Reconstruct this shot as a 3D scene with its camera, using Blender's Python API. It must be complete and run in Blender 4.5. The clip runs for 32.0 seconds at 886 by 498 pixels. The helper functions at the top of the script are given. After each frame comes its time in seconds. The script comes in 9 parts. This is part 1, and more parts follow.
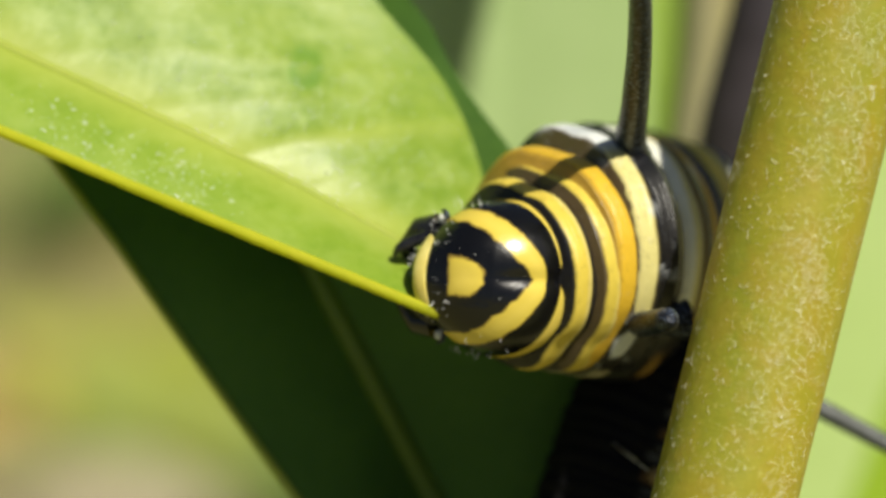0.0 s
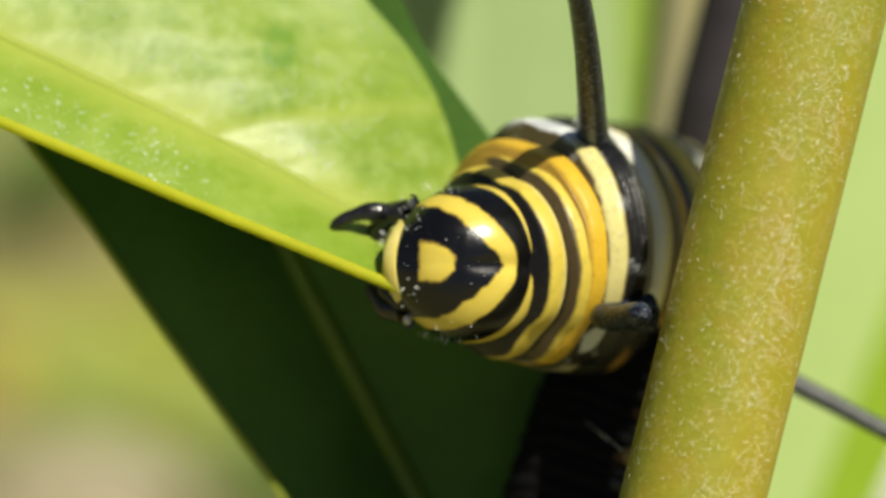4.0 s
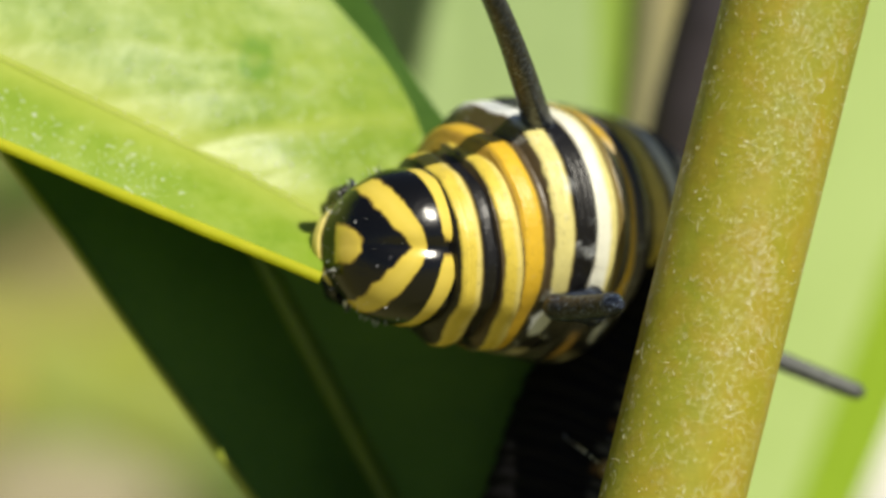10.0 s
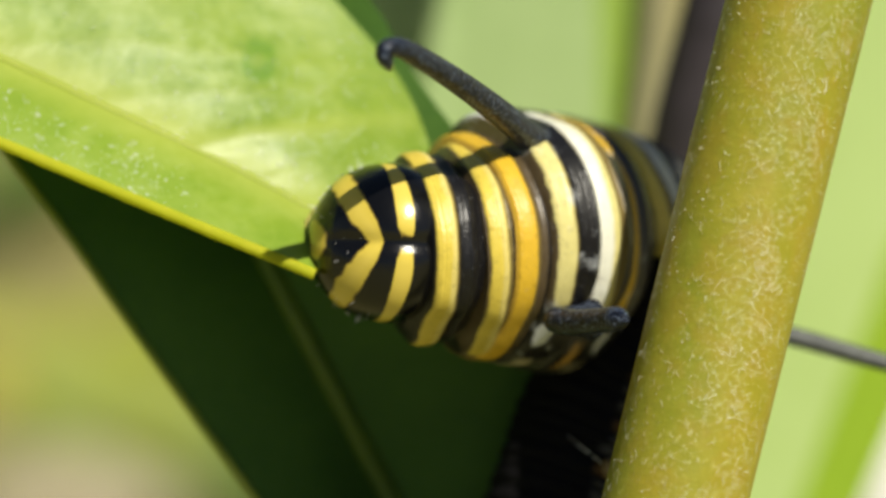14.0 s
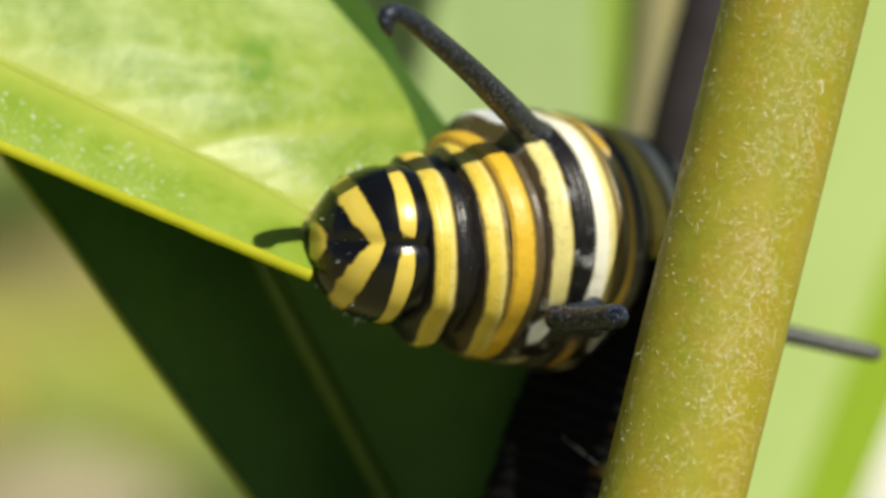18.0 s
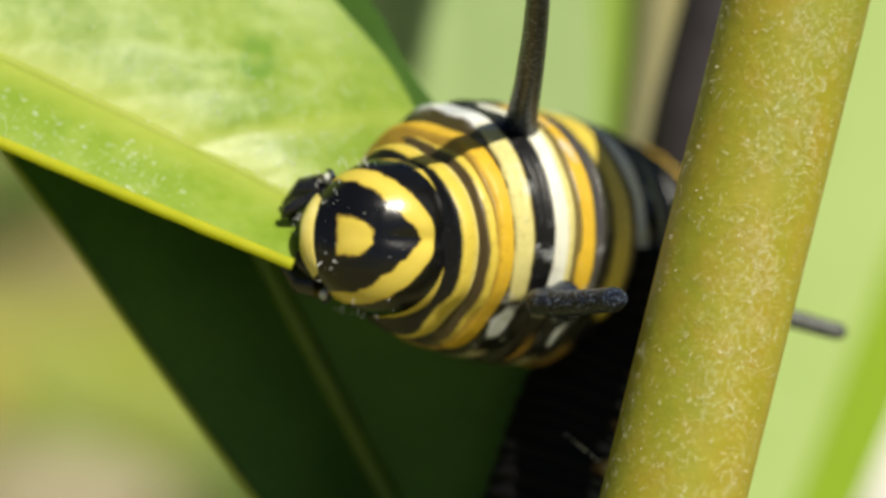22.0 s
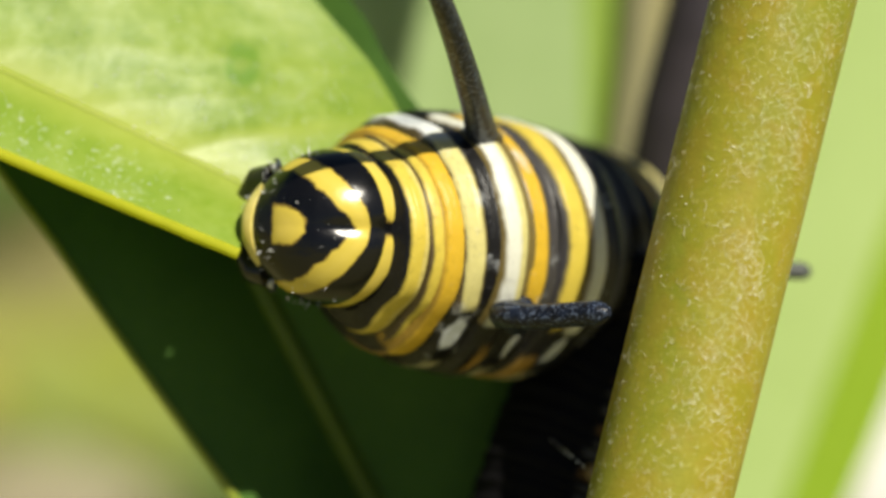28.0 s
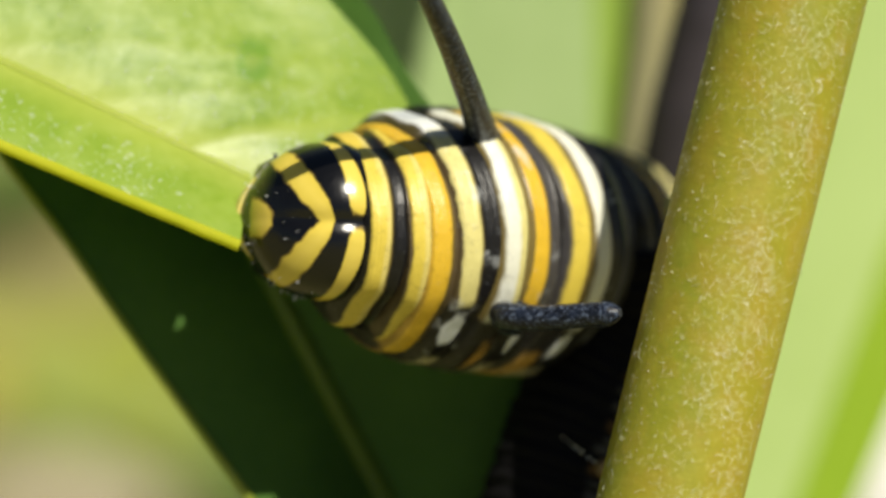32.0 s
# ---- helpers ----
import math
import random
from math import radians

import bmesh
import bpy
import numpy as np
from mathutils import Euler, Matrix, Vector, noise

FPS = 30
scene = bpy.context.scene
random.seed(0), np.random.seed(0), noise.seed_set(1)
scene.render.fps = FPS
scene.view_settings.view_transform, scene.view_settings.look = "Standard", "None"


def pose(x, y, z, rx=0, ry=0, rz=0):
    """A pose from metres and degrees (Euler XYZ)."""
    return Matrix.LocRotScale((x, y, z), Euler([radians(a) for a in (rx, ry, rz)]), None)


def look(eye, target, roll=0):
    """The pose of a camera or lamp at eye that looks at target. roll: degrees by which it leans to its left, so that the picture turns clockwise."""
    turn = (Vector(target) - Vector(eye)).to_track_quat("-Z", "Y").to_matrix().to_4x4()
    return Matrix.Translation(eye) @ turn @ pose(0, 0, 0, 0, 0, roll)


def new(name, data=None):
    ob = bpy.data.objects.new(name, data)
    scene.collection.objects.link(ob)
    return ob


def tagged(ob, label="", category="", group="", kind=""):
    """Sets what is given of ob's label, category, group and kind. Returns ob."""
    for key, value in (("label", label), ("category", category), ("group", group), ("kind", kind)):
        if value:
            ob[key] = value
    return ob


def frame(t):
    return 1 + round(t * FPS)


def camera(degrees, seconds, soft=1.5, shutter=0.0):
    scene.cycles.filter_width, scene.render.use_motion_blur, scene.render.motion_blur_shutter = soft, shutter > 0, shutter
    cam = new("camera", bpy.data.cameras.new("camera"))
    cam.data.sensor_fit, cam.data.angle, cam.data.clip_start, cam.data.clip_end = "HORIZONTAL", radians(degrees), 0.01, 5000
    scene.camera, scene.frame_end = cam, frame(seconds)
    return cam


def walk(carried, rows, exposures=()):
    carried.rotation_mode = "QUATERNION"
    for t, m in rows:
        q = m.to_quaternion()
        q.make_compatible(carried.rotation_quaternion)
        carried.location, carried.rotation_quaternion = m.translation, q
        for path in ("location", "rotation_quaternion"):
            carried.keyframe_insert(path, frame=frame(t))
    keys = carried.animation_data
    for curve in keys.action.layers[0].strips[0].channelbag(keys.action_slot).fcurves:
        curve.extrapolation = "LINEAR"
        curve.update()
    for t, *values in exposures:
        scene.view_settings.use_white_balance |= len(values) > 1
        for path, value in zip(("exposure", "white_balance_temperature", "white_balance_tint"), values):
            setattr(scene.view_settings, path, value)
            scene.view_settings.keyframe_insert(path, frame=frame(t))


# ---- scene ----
# Camera: a macro lens close to a caterpillar, carried by hand.
BASE = pose(0, 0, 0.5, 65, 0, 0)      # the plane of sharpness; x right, y up, z towards the lens
EYE = 0.0819
cam = camera(14, 32.0, soft=3.0)
cam.data.dof.use_dof = True
cam.data.dof.focus_distance = 0.0792
cam.data.dof.aperture_fstop = 52.0
walk(cam, [
    (0.0, BASE @ pose(0, 0, EYE, 0.269, 0.808, 0)),
    (0.5, BASE @ pose(0, 0, EYE, 0.301, 0.790, 0)),
    (1.0, BASE @ pose(0, 0, EYE, 0.301, 0.821, 0)),
    (1.5, BASE @ pose(0, 0, EYE, 0.386, 0.830, 0)),
    (2.0, BASE @ pose(0, 0, EYE, 0.494, 0.651, 0)),
    (2.5, BASE @ pose(0, 0, EYE, 0.381, 0.489, 0)),
    (3.0, BASE @ pose(0, 0, EYE, 0.170, 0.287, 0)),
    (3.5, BASE @ pose(0, 0, EYE, -0.031, 0.426, 0)),
    (4.5, BASE @ pose(0, 0, EYE, -0.054, 0.341, 0)),
    (5.5, BASE @ pose(0, 0, EYE, -0.049, 0.224, 0)),
    (6.0, BASE @ pose(0, 0, EYE, 0.000, 0.000, 0)),
    (6.5, BASE @ pose(0, 0, EYE, 0.022, -0.058, 0)),
    (7.0, BASE @ pose(0, 0, EYE, -0.004, -0.063, 0)),
    (7.5, BASE @ pose(0, 0, EYE, -0.054, -0.157, 0)),
    (8.0, BASE @ pose(0, 0, EYE, -0.085, -0.013, 0)),
    (8.5, BASE @ pose(0, 0, EYE, -0.139, -0.054, 0)),
    (9.0, BASE @ pose(0, 0, EYE, -0.022, -0.081, 0)),
    (9.5, BASE @ pose(0, 0, EYE, 0.067, -0.013, 0)),
    (10.0, BASE @ pose(0, 0, EYE, 0.144, 0.018, 0)),
    (10.5, BASE @ pose(0, 0, EYE, 0.144, 0.036, 0)),
    (11.0, BASE @ pose(0, 0, EYE, 0.188, 0.085, 0)),
    (11.5, BASE @ pose(0, 0, EYE, 0.144, 0.058, 0)),
    (12.0, BASE @ pose(0, 0, EYE, 0.184, 0.099, 0)),
    (12.5, BASE @ pose(0, 0, EYE, 0.121, 0.063, 0)),
    (13.0, BASE @ pose(0, 0, EYE, 0.153, 0.063, 0)),
    (13.5, BASE @ pose(0, 0, EYE, 0.166, 0.054, 0)),
    (14.0, BASE @ pose(0, 0, EYE, 0.148, 0.067, 0)),
    (14.5, BASE @ pose(0, 0, EYE, 0.099, 0.018, 0)),
    (15.5, BASE @ pose(0, 0, EYE, 0.132, 0.000, 0)),
    (16.5, BASE @ pose(0, 0, EYE, 0.166, -0.018, 0)),
    (17.0, BASE @ pose(0, 0, EYE, 0.170, 0.009, 0)),
    (17.5, BASE @ pose(0, 0, EYE, 0.184, 0.013, 0)),
    (18.0, BASE @ pose(0, 0, EYE, 0.175, 0.009, 0)),
    (18.5, BASE @ pose(0, 0, EYE, 0.184, -0.036, 0)),
    (19.0, BASE @ pose(0, 0, EYE, 0.175, -0.139, 0)),
    (19.5, BASE @ pose(0, 0, EYE, 0.162, -0.278, 0)),
    (20.0, BASE @ pose(0, 0, EYE, 0.274, -0.345, 0)),
    (20.5, BASE @ pose(0, 0, EYE, 0.130, -0.260, 0)),
    (21.0, BASE @ pose(0, 0, EYE, 0.144, -0.157, 0)),
    (21.5, BASE @ pose(0, 0, EYE, 0.121, -0.027, 0)),
    (22.0, BASE @ pose(0, 0, EYE, 0.126, 0.036, 0)),
    (22.5, BASE @ pose(0, 0, EYE, 0.148, 0.058, 0)),
    (23.0, BASE @ pose(0, 0, EYE, 0.193, 0.000, 0)),
    (23.5, BASE @ pose(0, 0, EYE, 0.193, -0.130, 0)),
    (24.0, BASE @ pose(0, 0, EYE, 0.193, -0.040, 0)),
    (24.5, BASE @ pose(0, 0, EYE, 0.157, -0.045, 0)),
    (25.0, BASE @ pose(0, 0, EYE, 0.139, -0.121, 0)),
    (25.5, BASE @ pose(0, 0, EYE, 0.179, -0.345, 0)),
    (26.0, BASE @ pose(0, 0, EYE, 0.166, -0.350, 0)),
    (26.5, BASE @ pose(0, 0, EYE, 0.148, -0.377, 0)),
    (27.5, BASE @ pose(0, 0, EYE, 0.170, -0.251, 0)),
    (28.5, BASE @ pose(0, 0, EYE, 0.247, -0.175, 0)),
    (29.0, BASE @ pose(0, 0, EYE, 0.175, -0.184, 0)),
    (29.5, BASE @ pose(0, 0, EYE, 0.193, -0.144, 0)),
    (30.0, BASE @ pose(0, 0, EYE, 0.144, -0.103, 0)),
    (30.5, BASE @ pose(0, 0, EYE, 0.193, -0.067, 0)),
    (31.0, BASE @ pose(0, 0, EYE, 0.135, -0.081, 0)),
    (31.5, BASE @ pose(0, 0, EYE, 0.139, -0.054, 0)),
    (32.0, BASE @ pose(0, 0, EYE, 0.153, -0.022, 0)),
])

# ---- light ----
SUN_WAY = (BASE.to_3x3() @ Vector((0.375, 0.605, 0.70))).normalized()
world = bpy.data.worlds.new("sky")
scene.world = world
world.use_nodes = True
sky = world.node_tree.nodes.new("ShaderNodeTexSky")
sky.sky_type = "NISHITA"
sky.sun_disc = False
sky.sun_elevation = math.asin(SUN_WAY.z)
sky.sun_rotation = math.atan2(SUN_WAY.x, SUN_WAY.y)
back = world.node_tree.nodes["Background"]
back.inputs["Strength"].default_value = 0.037
world.node_tree.links.new(sky.outputs["Color"], back.inputs["Color"])
sun_data = bpy.data.lights.new("sun", "SUN")
sun_data.energy, sun_data.angle, sun_data.color = 4.5, radians(0.53), (1.0, 0.94, 0.80)
scene.view_settings.exposure = 0.28
sun = new("sun", sun_data)
sun.matrix_world = look(SUN_WAY * 3, (0, 0, 0))


# ---- materials ----
def nodes_of(name):
    m = bpy.data.materials.new(name)
    m.use_nodes = True
    nt = m.node_tree
    return m, nt, nt.nodes["Principled BSDF"], nt.nodes["Material Output"]


def add(nt, kind, **inputs):
    n = nt.nodes.new(kind)
    for k, v in inputs.items():
        n.inputs[k.replace("_", " ")].default_value = v
    return n


def noise_at(nt, scale, detail=3.0, rough=0.55):
    co = nt.nodes.new("ShaderNodeTexCoord")
    n = add(nt, "ShaderNodeTexNoise", Scale=scale, Detail=detail, Roughness=rough)
    nt.links.new(co.outputs["Object"], n.inputs["Vector"])
    return n.outputs["Fac"]


def ramp(nt, fac, stops, mode="LINEAR"):
    r = nt.nodes.new("ShaderNodeValToRGB")
    r.color_ramp.interpolation = mode
    els = r.color_ramp.elements
    while len(els) < len(stops):
        els.new(0.5)
    for e, (p, c) in zip(els, stops):
        e.position, e.color = p, (*c, 1)
    nt.links.new(fac, r.inputs["Fac"])
    return r.outputs["Color"]


def mixed(nt, fac, a, b, kind="MIX"):
    m = nt.nodes.new("ShaderNodeMix")
    m.data_type, m.blend_type = "RGBA", kind
    for key, v in ((0, fac), (6, a), (7, b)):
        if isinstance(v, (int, float)):
            m.inputs[key].default_value = v
        elif isinstance(v, tuple):
            m.inputs[key].default_value = (*v, 1)
        else:
            nt.links.new(v, m.inputs[key])
    return m.outputs[2]


def bumped(nt, bsdf, height, strength, distance):
    b = add(nt, "ShaderNodeBump", Strength=strength, Distance=distance)
    nt.links.new(height, b.inputs["Height"])
    nt.links.new(b.outputs["Normal"], bsdf.inputs["Normal"])
    return b


def leaf_material(name, low, mid, high, through_colour, share, scale=420.0, rough=0.42, bloom=None):
    """A living leaf: mottled green, waxy, light shines through."""
    m, nt, p, out = nodes_of(name)
    big = ramp(nt, noise_at(nt, scale, 4), [(0.3, low), (0.52, mid), (0.75, high)])
    fine = noise_at(nt, scale * 9, 4, 0.7)
    col = mixed(nt, 0.35, big, ramp(nt, fine, [(0.3, low), (0.7, high)]))
    if bloom:
        blotch = ramp(nt, noise_at(nt, 620, 4, 0.6), [(0.40, (0, 0, 0)), (0.66, (0.34, 0.34, 0.34))])
        col = mixed(nt, blotch, col, (0.17, 0.30, 0.018))
        wide = ramp(nt, noise_at(nt, 130, 3), [(0.38, (0, 0, 0)), (0.62, (1, 1, 1))])
        spots = ramp(nt, noise_at(nt, 1500, 5, 0.65), [(0.44, (0, 0, 0)), (0.72, (1, 1, 1))])
        col = mixed(nt, mixed(nt, 1.0, wide, spots, "MULTIPLY"), col, bloom)
        cells = add(nt, "ShaderNodeTexVoronoi", Scale=1100.0)
        cells.feature = "DISTANCE_TO_EDGE"
        co = nt.nodes.new("ShaderNodeTexCoord")
        nt.links.new(co.outputs["Object"], cells.inputs["Vector"])
        net = ramp(nt, cells.outputs["Distance"], [(0.0, (1, 1, 1)), (0.07, (0, 0, 0))])
        dim = nt.nodes.new("ShaderNodeMath")
        dim.operation = "MULTIPLY"
        nt.links.new(net, dim.inputs[0])
        dim.inputs[1].default_value = 0.22
        col = mixed(nt, dim.outputs[0], col, high)
        # a small round scar where something has fed
        gap = nt.nodes.new("ShaderNodeVectorMath")
        gap.operation = "DISTANCE"
        flat = add(nt, "ShaderNodeMapping", Scale=(1.15, 0.9, 0.0))
        nt.links.new(co.outputs["Object"], flat.inputs["Vector"])
        nt.links.new(flat.outputs[0], gap.inputs[0])
        gap.inputs[1].default_value = (-0.00440 * 1.15, 0.00462 * 0.9, 0.0)
        worn = nt.nodes.new("ShaderNodeMath")
        worn.operation = "MULTIPLY_ADD"
        nt.links.new(noise_at(nt, 2600, 3), worn.inputs[0])
        worn.inputs[1].default_value = 0.00028
        nt.links.new(gap.outputs["Value"], worn.inputs[2])
        scaled = nt.nodes.new("ShaderNodeMath")
        scaled.operation = "MULTIPLY"
        nt.links.new(worn.outputs[0], scaled.inputs[0])
        scaled.inputs[1].default_value = 1000.0
        col = mixed(nt, ramp(nt, scaled.outputs[0], [(0.24, (0.1, 0.1, 0.1)), (0.38, (0.8, 0.8, 0.8)), (0.52, (0.7, 0.7, 0.7)), (0.70, (0, 0, 0))]), col, (0.12, 0.28, 0.008))
        near = nt.nodes.new("ShaderNodeAttribute")
        near.attribute_name = "rib"
        col = mixed(nt, ramp(nt, near.outputs["Fac"], [(0.1, (0, 0, 0)), (1.0, (0.7, 0.7, 0.7))]), col, (0.47, 0.54, 0.09))
    nt.links.new(col, p.inputs["Base Color"])
    p.inputs["Roughness"].default_value = rough
    bumped(nt, p, fine, 0.16 if bloom else 0.25, 0.00008)
    tr = nt.nodes.new("ShaderNodeBsdfTranslucent")
    tr.inputs["Color"].default_value = (*through_colour, 1)
    mx = nt.nodes.new("ShaderNodeMixShader")
    mx.inputs["Fac"].default_value = share
    nt.links.new(p.outputs[0], mx.inputs[1])
    nt.links.new(tr.outputs[0], mx.inputs[2])
    nt.links.new(mx.outputs[0], out.inputs["Surface"])
    return m


def plain_material(name, low, high, scale, rough, bump=0.2, depth=0.00005):
    m, nt, p, out = nodes_of(name)
    n = noise_at(nt, scale, 4, 0.6)
    nt.links.new(ramp(nt, n, [(0.3, low), (0.7, high)]), p.inputs["Base Color"])
    p.inputs["Roughness"].default_value = rough
    bumped(nt, p, noise_at(nt, scale * 3, 3), bump, depth)
    return m


YELLOW, AMBER, CREAM = (0.63, 0.49, 0.068), (0.64, 0.405, 0.028), (0.63, 0.565, 0.215)
STRAW_SKIN = (0.66, 0.55, 0.16)
WHITE, BLACK, GREY, OLIVE = (0.72, 0.72, 0.60), (0.007, 0.0065, 0.007), (0.055, 0.051, 0.05), (0.17, 0.125, 0.035)


def skin_material(name, bands, spot, flank, edge, seed, white_crest):
    """Banded caterpillar skin. The bands run along the attribute 'band' (0 front to 1 rear) on the back; beyond the
    angle
    'edge' from the midline the skin is black, then carries pale spots and, lower down, a second row of bands with shade
    painted in."""
    m, nt, p, out = nodes_of(name)
    dust = 0.26 if seed < 20 else 0.04

    def rough_noise(scale, detail=3.0):
        co = nt.nodes.new("ShaderNodeTexCoord")
        n = add(nt, "ShaderNodeTexNoise", Scale=scale, Detail=detail, Roughness=0.6)
        n.noise_dimensions = "4D"
        n.inputs["W"].default_value = seed
        nt.links.new(co.outputs["Object"], n.inputs["Vector"])
        return n.outputs["Fac"]

    def joined(kind, a, b):
        q = nt.nodes.new("ShaderNodeMath")
        q.operation = kind
        for k, v in ((0, a), (1, b)):
            if isinstance(v, (int, float)):
                q.inputs[k].default_value = v
            else:
                nt.links.new(v, q.inputs[k])
        return q.outputs[0]

    def striped(fac, stops, soft):
        pts, last = [], None
        for pos, col in stops:
            if last is not None:
                pts.append((max(0, pos - soft), last))
            pts.append((min(1, pos + soft) if last is not None else pos, col))
            last = col
        return ramp(nt, fac, pts)

    def window(fac, lo, hi, soft):
        return ramp(nt, fac, [(lo - soft, (0, 0, 0)), (lo + soft, (1, 1, 1)), (hi - soft, (1, 1, 1)), (hi + soft, (0, 0, 0))])

    at = nt.nodes.new("ShaderNodeAttribute")
    at.attribute_name = "band"
    waver = joined("ADD", joined("MULTIPLY", rough_noise(520, 2), 0.13), joined("MULTIPLY", rough_noise(2600), 0.07))
    wob = joined("ADD", at.outputs["Fac"], joined("SUBTRACT", waver, 0.10))
    col = striped(wob, bands, 0.030)
    # paler streaks within a band, brown specks over all
    col = mixed(nt, ramp(nt, rough_noise(1500), [(0.5, (0, 0, 0)), (0.75, (0.35, 0.35, 0.35))]), col, mixed(nt, 1.0, col, (1.4, 1.45, 1.7), "MULTIPLY"))
    if white_crest:
        top = nt.nodes.new("ShaderNodeAttribute")
        top.attribute_name = "crest"
        pale = ramp(nt, wob, [(bands[2][0] - 0.03, (0, 0, 0)), (bands[2][0] + 0.01, (1, 1, 1)), (bands[3][0] - 0.02, (1, 1, 1)), (bands[3][0] + 0.02, (0, 0, 0))])
        up = ramp(nt, joined("ADD", top.outputs["Fac"], joined("MULTIPLY", rough_noise(1100), 0.2)), [(0.68, (0, 0, 0)), (0.82, (1, 1, 1))])
        col = mixed(nt, mixed(nt, 1.0, pale, up, "MULTIPLY"), col, (0.78, 0.80, 0.78))
    side = nt.nodes.new("ShaderNodeAttribute")
    side.attribute_name = "around"
    low = joined("ADD", side.outputs["Fac"], joined("MULTIPLY", joined("SUBTRACT", rough_noise(900, 3), 0.5), 0.12))
    col = mixed(nt, ramp(nt, low, [(edge / 180 - 0.012, (0, 0, 0)), (edge / 180 + 0.012, (1, 1, 1))]), col, BLACK)
    if spot:
        dab = nt.nodes.new("ShaderNodeAttribute")
        dab.attribute_name = "dab"
        ragged = joined("ADD", dab.outputs["Fac"], joined("MULTIPLY", joined("SUBTRACT", rough_noise(1900, 3), 0.5), 1.1))
        col = mixed(nt, ramp(nt, ragged, [(0.08, (0, 0, 0)), (0.40, (1, 1, 1))]), col, SPOT)
    if flank:
        col = mixed(nt, window(low, flank[0] / 180, flank[1] / 180, 0.02), col, striped(wob, flank[2], 0.03))
    col = mixed(nt, ramp(nt, noise_at(nt, 5000, 4, 0.7), [(0.54, (0, 0, 0)), (0.85, (0.6, 0.6, 0.6))]), col, mixed(nt, 1.0, col, (0.22, 0.20, 0.25), "MULTIPLY"))
    col = mixed(nt, ramp(nt, noise_at(nt, 11000, 3, 0.7), [(0.62, (0, 0, 0)), (0.76, (dust, dust, dust))]), col, (0.40, 0.42, 0.48))
    nt.links.new(col, p.inputs["Base Color"])
    p.inputs["Roughness"].default_value = 0.38 if seed < 20 else 0.8
    p.inputs["Specular IOR Level"].default_value = 0.4 if seed < 20 else 0.1
    # creases across the body and a fine leathery grain
    crease = add(nt, "ShaderNodeTexNoise", Scale=14.0, Detail=2.0)
    crease.noise_dimensions = "1D"
    nt.links.new(joined("ADD", wob, seed), crease.inputs["W"])
    first = add(nt, "ShaderNodeBump", Strength=0.25, Distance=0.0001)
    nt.links.new(crease.outputs["Fac"], first.inputs["Height"])
    fine = bumped(nt, p, noise_at(nt, 3800, 4, 0.6), 0.4, 0.00006)
    nt.links.new(first.outputs["Normal"], fine.inputs["Normal"])
    return m


def head_material():
    m, nt, p, out = nodes_of("head_shell")
    at = nt.nodes.new("ShaderNodeAttribute")
    at.attribute_name = "mark"
    sm = nt.nodes.new("ShaderNodeMath")
    sm.operation = "MULTIPLY_ADD"
    nt.links.new(noise_at(nt, 3000, 3), sm.inputs[0])
    sm.inputs[1].default_value = 0.22
    nt.links.new(at.outputs["Fac"], sm.inputs[2])
    col = ramp(nt, sm.outputs[0], [(0.575, (0.004, 0.004, 0.0045)), (0.608, (0.25, 0.17, 0.03)), (0.646, YELLOW), (0.9, (0.68, 0.53, 0.09))])
    nt.links.new(col, p.inputs["Base Color"])
    p.inputs["Roughness"].default_value = 0.21
    bumped(nt, p, noise_at(nt, 3000, 5, 0.7), 0.22, 0.00006)
    return m


M_HEAD = head_material()


def horn_material():
    m, nt, p, out = nodes_of("black_horn")
    base = ramp(nt, noise_at(nt, 4000, 4, 0.6), [(0.35, (0.004, 0.004, 0.006)), (0.7, (0.011, 0.017, 0.034))])
    dots = ramp(nt, noise_at(nt, 13000, 3, 0.7), [(0.53, (0, 0, 0)), (0.68, (1, 1, 1))])
    nt.links.new(mixed(nt, dots, base, (0.15, 0.19, 0.27)), p.inputs["Base Color"])
    p.inputs["Roughness"].default_value = 0.33
    p.inputs["Specular IOR Level"].default_value = 0.3
    bumped(nt, p, noise_at(nt, 6000, 3, 0.6), 0.45, 0.00008)
    return m


M_BLACK = horn_material()
M_PROLEG = plain_material("proleg_skin", (0.05, 0.035, 0.02), (0.30, 0.20, 0.06), 1800, 0.5)
M_CLAW = plain_material("black_claw", (0.006, 0.006, 0.007), (0.02, 0.02, 0.022), 3000, 0.18)
M_LABRUM = plain_material("labrum_skin", (0.62, 0.50, 0.10), (0.75, 0.66, 0.22), 2500, 0.35)
M_SPOT = plain_material("pale_skin", (0.55, 0.56, 0.52), (0.78, 0.78, 0.72), 1800, 0.35)
M_SPECK = plain_material("pale_bristle", (0.7, 0.7, 0.68), (0.85, 0.85, 0.82), 2000, 0.3)
M_LEAF = leaf_material("leaf_lit", (0.14, 0.26, 0.016), (0.23, 0.36, 0.022), (0.36, 0.46, 0.06), (0.36, 0.49, 0.015), 0.25, bloom=(0.44, 0.56, 0.17))
M_STRIP = leaf_material("leaf_strip", (0.20, 0.335, 0.02), (0.265, 0.40, 0.027), (0.35, 0.46, 0.06), (0.40, 0.53, 0.018), 0.25, bloom=(0.36, 0.48, 0.09))
M_MARGIN = leaf_material("leaf_margin", (0.46, 0.50, 0.008), (0.56, 0.57, 0.012), (0.66, 0.63, 0.03), (0.78, 0.82, 0.02), 0.45, 900, 0.75)
